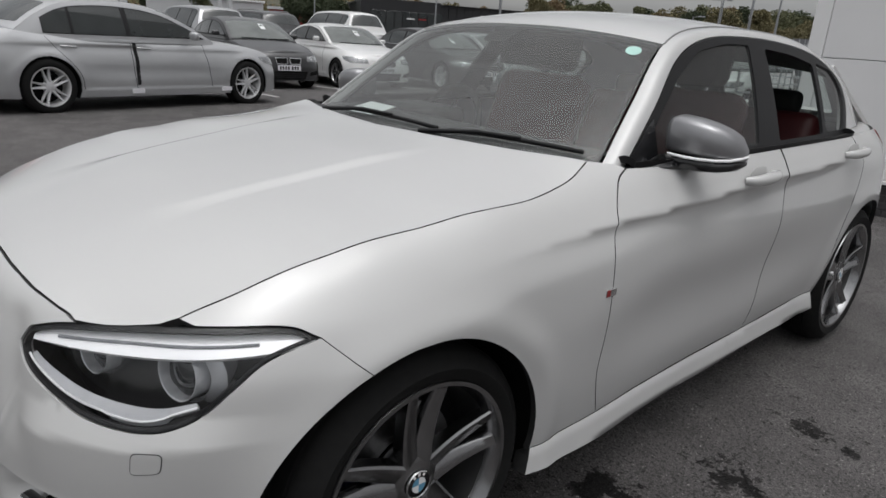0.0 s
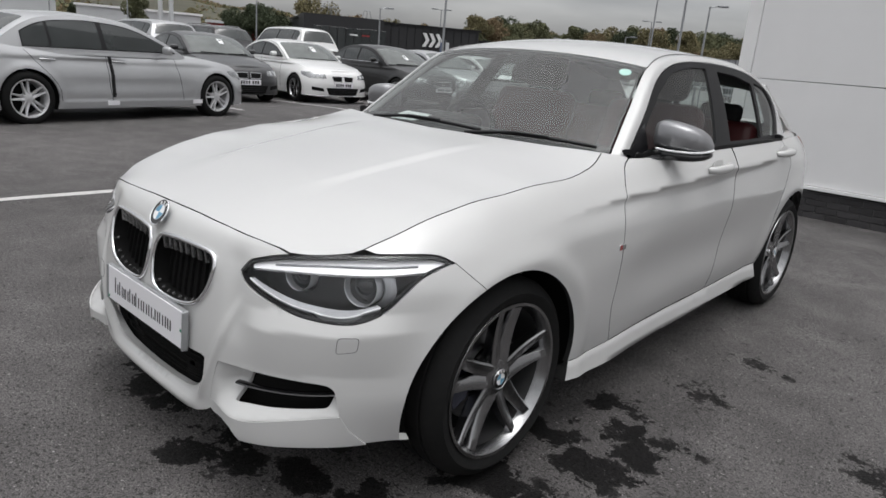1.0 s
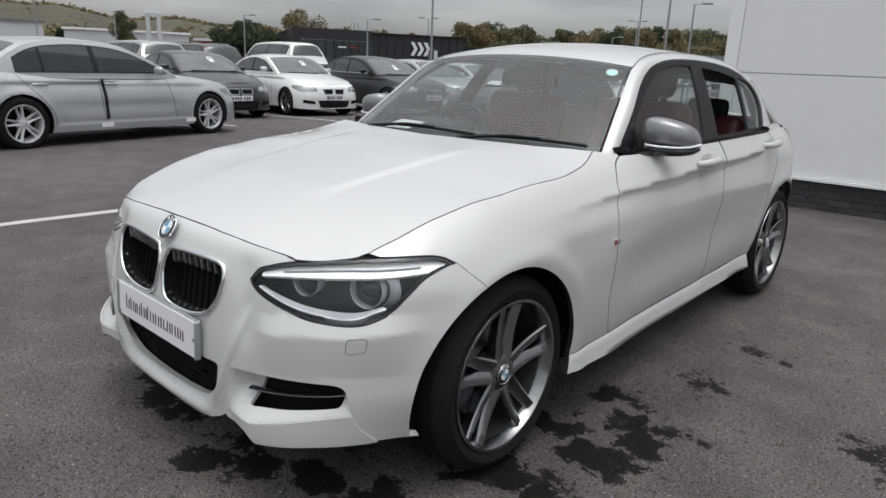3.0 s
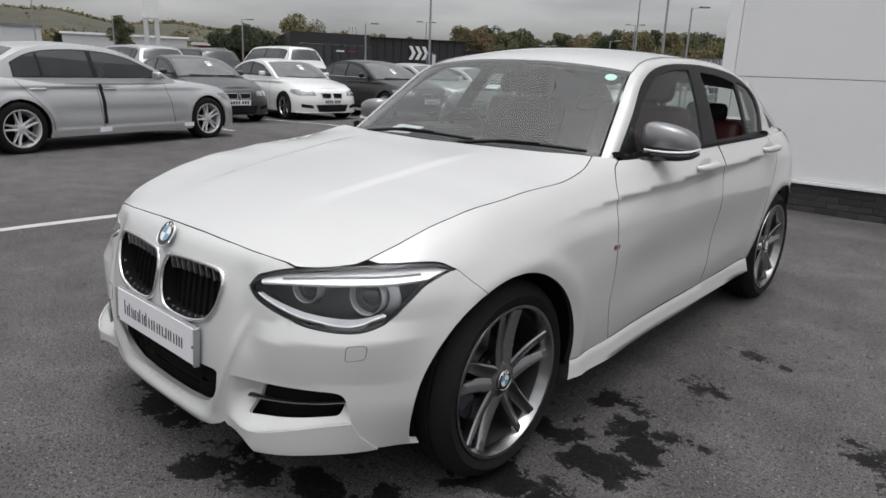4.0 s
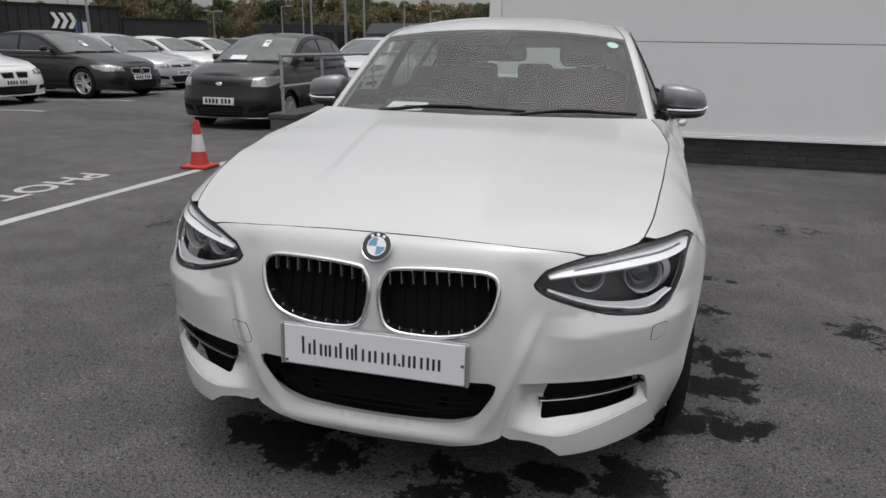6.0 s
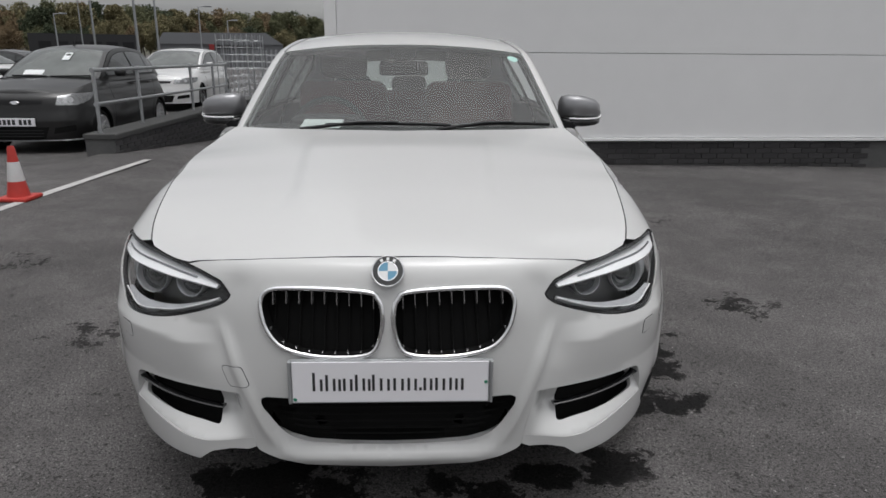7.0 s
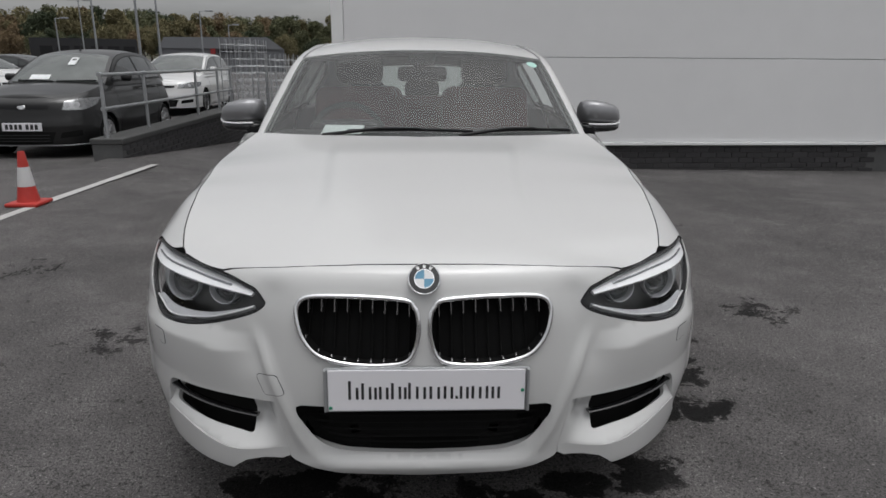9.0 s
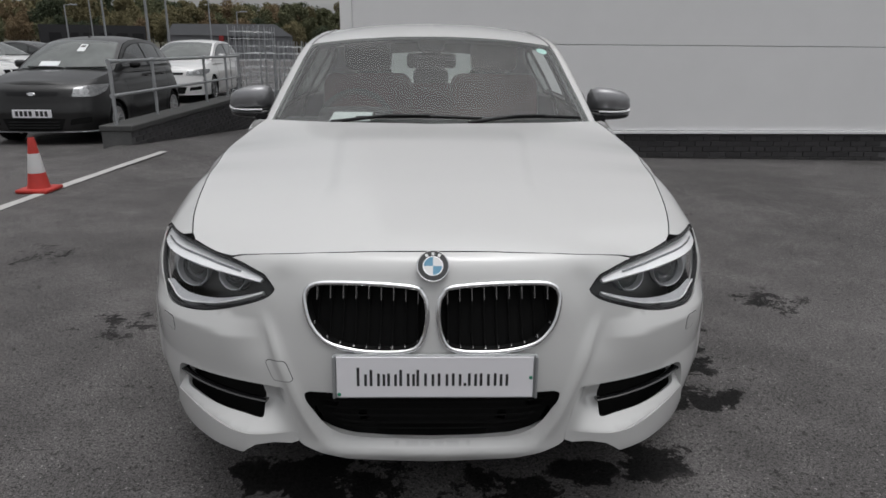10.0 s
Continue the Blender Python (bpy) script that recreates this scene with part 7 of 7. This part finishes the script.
def far_buildings():
    # dark showroom
    root, L = block("dark_showroom", "black-clad single-storey showroom with white chevrons", 53.7, 39.6, 62, 66, 3.6, M_DARKCLAD)
    part("parapet", box(-0.15, L + 0.15, -0.15, 14, 3.6, 3.76), M_TRIM, root)
    part("entrance_block", box(-0.2, L * 0.42, -0.9, 3, -0.5, 3.84), M_DARKCLAD, root)
    for k in range(9):
        part("pane", box(0.6 + k * 0.72, 1.24 + k * 0.72, -0.97, -0.9, 0.2, 2.9, 0.01, 1), M_CARGLASS, root)
    for k in range(14):
        part("cladding_rib", box(L * 0.43 + k * 0.75, L * 0.43 + 0.04 + k * 0.75, -0.05, 0.0, -0.3, 3.6), M_TRIM, root)
    cx = L * 0.66
    for k in range(3):
        x = cx + k * 0.62
        out = [(x, 1.9), (x + 0.32, 1.9), (x + 0.66, 2.5), (x + 0.32, 3.1), (x, 3.1), (x + 0.34, 2.5)]
        part("chevron", prism(out, lambda u, v, w: Vector((u, -0.06 - w, v)), 0.10), M_SIGN, root)
    for x in (cx + 1.1, cx + 1.6):
        part("flag", box(x, x + 0.34, -2.2, -2.17, 0.6, 2.4), M_FLAGBLUE if x < cx + 1.3 else M_PALECLAD, root)
        part("flag_pole", tube([(x, -2.2, -0.3), (x, -2.2, 2.6)], 0.03, 6), M_POST, root)
    for x, c in ((L * 0.30, M_SIGNRED), (L * 0.235, M_SIGN)):
        part("sign_band", box(x, x + 0.7, -1.0, -0.9, 2.3, 2.42), c, root)
    for k in (L * 0.16, L * 0.36):
        for dx in (-0.5, 0, 0.5):
            part("roof_frame", tube([(k + dx, 2, 3.7), (k + dx * 0.5, 2, 4.6)], 0.03, 5), M_POST, root)
        part("roof_frame", tube([(k - 0.25, 2, 4.6), (k + 0.25, 2, 4.6)], 0.03, 5), M_POST, root)
    root, L = block("dark_annexe", "low dark annexe beside the black showroom", 39.5, 33.6, 66, 68, 2.75, M_DARKCLAD)
    part("parapet", box(-0.1, L, -0.1, 14, 2.75, 2.9), M_TRIM, root)
    # grey sheds behind the small hatchback
    root, L = block("grey_shed", "long grey sheet-clad shed with a sloping roof end", 21.3, 11.9, 70, 70, 2.0, M_GREYCLAD)
    out = [(0, 2.0), (L, 2.0), (L - 1.6, 3.1), (0.6, 3.0)]
    part("roof_slope", prism(out, lambda u, v, w: Vector((u, -0.2 + w, v)), 6), M_GREYCLAD, root)
    for k in range(8):
        part("sign_bar", box(L * 0.46 + k * 0.42, L * 0.46 + 0.28 + k * 0.42, -0.28, -0.2, 1.6, 1.9), M_TRIM, root)
    part("sign_bar", box(L * 0.40, L * 0.44, -0.28, -0.2, 1.5, 2.0), M_SIGNRED, root)
    root, L = block("pale_shed", "pale sheet-clad warehouse beyond the car park", 70.5, 62.0, 120, 120, 4.2, M_PALECLAD)
    part("roof_edge", box(-0.3, L + 0.3, -0.3, 10, 4.2, 4.5), M_FLASH, root)
    root, L = block("pale_shed", "far pale warehouse with a low pitched roof", 83, 71.8, 130, 130, 5.2, M_PALECLAD)
    part("roof_edge", box(-0.3, L + 0.3, -0.3, 10, 5.2, 5.6), M_GREYCLAD, root)
    root, L = block("pale_shed", "small pale building with a red front", 61.5, 56.5, 110, 110, 3.2, M_SIGNRED)
    part("roof_edge", box(-0.3, L + 0.3, -0.3, 10, 3.2, 3.6), M_PALECLAD, root)
    root, L = block("grey_shed", "far grey building with dark openings", 29.5, 22.5, 95, 95, 3.3, M_DARKCLAD)
    for k in range(6):
        part("opening", box(1 + k * 1.8, 2.3 + k * 1.8, -0.05, 0.0, 0.2, 2.4), M_TRIM, root)
    # sign tower
    p = polar(63.9, 48)
    root = thing("sign_tower", "tall pale sign on two steel legs", "sign", Matrix.Translation(p) @ Matrix.Rotation(radians(64), 4, "Z"))
    for x in (-0.32, 0.32):
        part("leg", tube([(x, 0, -0.3), (x, 0, 9.0)], 0.14, 12), M_PALECLAD, root, smooth=60)
    part("sign_panel", box(-0.50, 0.50, -0.15, 0.15, 3.6, 9.0, 0.03, 1), M_SIGN, root)


M_KERB = material("worn_concrete", (0.06, 0.06, 0.059), 0.85, vary=0.25, scale=9, bump=0.002)
M_FLAGBLUE = material("blue_banner", (0.03, 0.06, 0.16), 0.6, vary=0.1)


def leaf_cloud(rng, centers, count, size, spread):
    """Leaf blades round clump centres: small quads at all angles."""
    V, F = [], []
    for i in range(count):
        c = centers[rng.integers(len(centers))]
        d = rng.normal(size=3)
        d /= np.linalg.norm(d)
        p = np.array(c[:3]) + d * c[3] * spread * rng.uniform(0.55, 1.0)
        u = rng.normal(size=3)
        u /= np.linalg.norm(u)
        w = np.cross(u, rng.normal(size=3))
        w /= np.linalg.norm(w)
        s = size * rng.uniform(0.6, 1.4)
        k = len(V)
        V += [tuple(p - u * s), tuple(p + w * s * 0.6), tuple(p + u * s), tuple(p - w * s * 0.6)]
        F.append((k, k + 1, k + 2, k + 3))
    return V, F


def make_tree(rng, height, width, leaves, mat, count, size, thin=0.0):
    """Trunk, limbs and crown meshes of a tree of that height."""
    bm = None
    trunk_h = height * 0.35
    r = height * 0.022
    bm = tube([(0, 0, -0.3), (0.02 * height, 0, trunk_h * 0.6), (0, 0.01 * height, trunk_h), (0.015 * height, 0, height * 0.75)], [r, r * 0.8, r * 0.6, r * 0.15], 7)
    centers = []
    for k in range(9):
        a, up = rng.uniform(0, 2 * math.pi), rng.uniform(0.35, 0.95)
        reach = width * 0.5 * math.sin(min(1, (1.08 - up) * 1.7) * math.pi / 2) * rng.uniform(0.55, 1.0)
        e = (math.cos(a) * reach, math.sin(a) * reach, height * up)
        bm = tube([(0, 0, height * max(0.25, up - 0.25)), (e[0] * 0.5, e[1] * 0.5, height * (up - 0.10)), e], [r * 0.4, r * 0.25, r * 0.08], 5, bm)
        centers.append((*e, width * rng.uniform(0.16, 0.27)))
    centers.append((0, 0, height * 0.9, width * 0.17))
    for k in range(4):
        centers.append((rng.uniform(-0.25, 0.25) * width, rng.uniform(-0.25, 0.25) * width, height * rng.uniform(0.4, 0.75), width * 0.25))
    V, F = leaf_cloud(rng, centers, count, size, 1.0)
    return bm, V, F


def trees():
    rng = np.random.default_rng(7)
    kinds = []
    for k in range(6):
        bm, V, F = make_tree(rng, 1.0, (0.75, 0.6, 0.9, 0.55, 0.8, 0.7)[k], None, None, 5200, 0.021)
        t = bpy.data.meshes.new("trunk")
        bm.to_mesh(t)
        bm.free()
        t.materials.append(M_BARK)
        crowns = []
        for mat in M_LEAF:
            c = bpy.data.meshes.new("crown")
            c.from_pydata(V, [], F)
            c.materials.append(mat)
            crowns.append(c)
        kinds.append((t, crowns))
    looks = ("green", "olive", "rust-brown", "dark green")

    def tree(heading, dist, h, leaf, kind=None, base=0.0):
        t, crowns = kinds[rng.integers(6) if kind is None else kind]
        p = polar(heading, dist, base)
        root = thing("tree", f"autumn tree with {looks[leaf]} leaves beyond the car park", "tree", Matrix.Translation(p) @ Matrix.Rotation(rng.uniform(0, 6.28), 4, "Z") @ Matrix.Scale(h, 4), group="trees beyond the car park")
        a, b = new("trunk", t), new("crown", crowns[leaf])
        a.parent, b.parent = root, root
    # belt of trees from the dark showroom round behind the building
    for h in np.arange(40.5, -6, -0.48):
        d = rng.uniform(118, 150)
        tree(h + rng.uniform(-0.3, 0.3), d, (d * math.tan(radians(2.9)) + 1.2) * rng.uniform(0.82, 1.15), int(rng.choice([0, 1, 2, 3], p=[0.3, 0.3, 0.28, 0.12])))
    for h in np.arange(40, -6, -0.9):
        d = rng.uniform(98, 112)
        tree(h + rng.uniform(-0.4, 0.4), d, (d * math.tan(radians(1.7)) + 1.2) * rng.uniform(0.8, 1.2), int(rng.choice([0, 1, 2, 3])))
    for h, d, k, leaf in ((58.0, 70, 4.6, 3), (56.5, 72, 4.4, 3), (59.2, 71, 4.0, 3), (55.2, 74, 3.6, 3), (57.2, 69, 4.3, 3), (53.4, 100, 7.6, 1), (52.2, 102, 6.2, 2), (55.8, 105, 5.2, 1), (66.5, 100, 6.0, 0), (50, 110, 6.0, 2), (47, 112, 5.8, 1), (44.5, 115, 6.0, 2)):
        tree(h, d, k, leaf)
    for h in np.arange(90, 55, -1.6):
        d = rng.uniform(170, 220)
        tree(h, d, rng.uniform(4.5, 7.5), int(rng.choice([0, 1, 2, 3])))
    # behind the camera, seen only in reflections
    for h in np.arange(100, 345, 6.0):
        d = rng.uniform(70, 120)
        tree(h + rng.uniform(-2, 2), d, rng.uniform(6, 10), int(rng.choice([0, 1, 2, 3])))


def hills():
    bm = bmesh.new()
    rng = np.random.default_rng(3)
    rows = []
    for d, k in ((330, 0.0), (430, 0.45), (560, 0.85), (700, 1.0), (900, 0.9)):
        row = []
        for h in np.arange(125, -40, -2.0):
            crest = 26 * step01(38, 75, h) + 9 + 3 * math.sin(h * 0.35) + 2 * math.sin(h * 0.9 + 1)
            p = polar(h, d, float(crest * k + (rng.uniform(-0.8, 0.8) if k else -1)))
            row.append(bm.verts.new(p))
        rows.append(row)
    for a, b in zip(rows, rows[1:]):
        for j in range(len(a) - 1):
            bm.faces.new((a[j], a[j + 1], b[j + 1], b[j]))
    tagged(part("backdrop", bm, M_HILL, smooth=60), "far wooded hillside under an overcast sky", "hill", kind="structure")


def hill_woods():
    """Woods on the far hillside, thicker along its crest."""
    rng = np.random.default_rng(11)
    V, F = [], []
    for i in range(15000):
        h, k = rng.uniform(34, 110), rng.choice([0.15, 0.4, 0.62, 1.0], p=[0.30, 0.12, 0.18, 0.40]) + rng.uniform(-0.13, 0.10)
        k = min(max(k, 0.02), 1.06)
        d = 330 + 370 * k ** 1.2
        crest = 26 * float(step01(38, 75, h)) + 9 + 3 * math.sin(h * 0.35) + 2 * math.sin(h * 0.9 + 1)
        if 0.30 < k < 0.75 and math.sin(h * 0.5) > 0.1:
            continue
        c = np.array(polar(h, d, crest * min(k * 1.05, 1.0)))
        for _ in range(5):
            p = c + rng.normal(size=3) * (1.6, 1.6, 1.0) + (0, 0, 1.4)
            u = rng.normal(size=3)
            w = np.cross(u, rng.normal(size=3))
            u, w = u / np.linalg.norm(u) * rng.uniform(0.7, 1.5), w / np.linalg.norm(w) * rng.uniform(0.5, 1.1)
            j = len(V)
            V += [tuple(p - u), tuple(p + w), tuple(p + u), tuple(p - w)]
            F.append((j, j + 1, j + 2, j + 3))
    me = bpy.data.meshes.new("hill_woods")
    me.from_pydata(V, [], F)
    for m in (M_LEAF[1], M_LEAF[0], M_LEAF[2]):
        me.materials.append(m)
    me.polygons.foreach_set("material_index", [(i // 5) % 3 for i in range(len(F))])
    tagged(new("hill_woods", me), "autumn woods on the far hillside", "woods", kind="stuff")


cone(-3.46, 3.62)
ramp_wall()
for x, y, a, w in ((-4.95, 15.0, 4, "galvanised wire roll cage with a plastic sheet over it"), (-4.12, 15.2, -3, "galvanised wire roll cage"), (-4.9, 16.2, 8, "galvanised wire roll cage"), (-4.05, 16.4, 2, "galvanised wire roll cage")):
    cage(x, y, a, w)
far_buildings()
for h, d, z, n in ((42.0, 42, 9.0, 1), (42.9, 75, 5.9, 2), (23.2, 40, 7.5, 1), (21.6, 46, 5.4, 1), (26.2, 80, 6.6, 2), (47.6, 55, 4.4, 1), (25.7, 55, 8.0, 1), (18.2, 62, 4.9, 1), (16.0, 75, 4.4, 1), (27.9, 70, 4.4, 1), (52.0, 90, 6.0, 2), (72.0, 80, 6.5, 1), (57.5, 65, 4.8, 1), (33.0, 85, 4.3, 2), (66.9, 75, 5.0, 1)):
    lamp_post(h, d, z, n, "grey steel lamp post with two lamp heads" if n == 2 else "grey steel lamp post with one lamp head")
hills()
hill_woods()
trees()
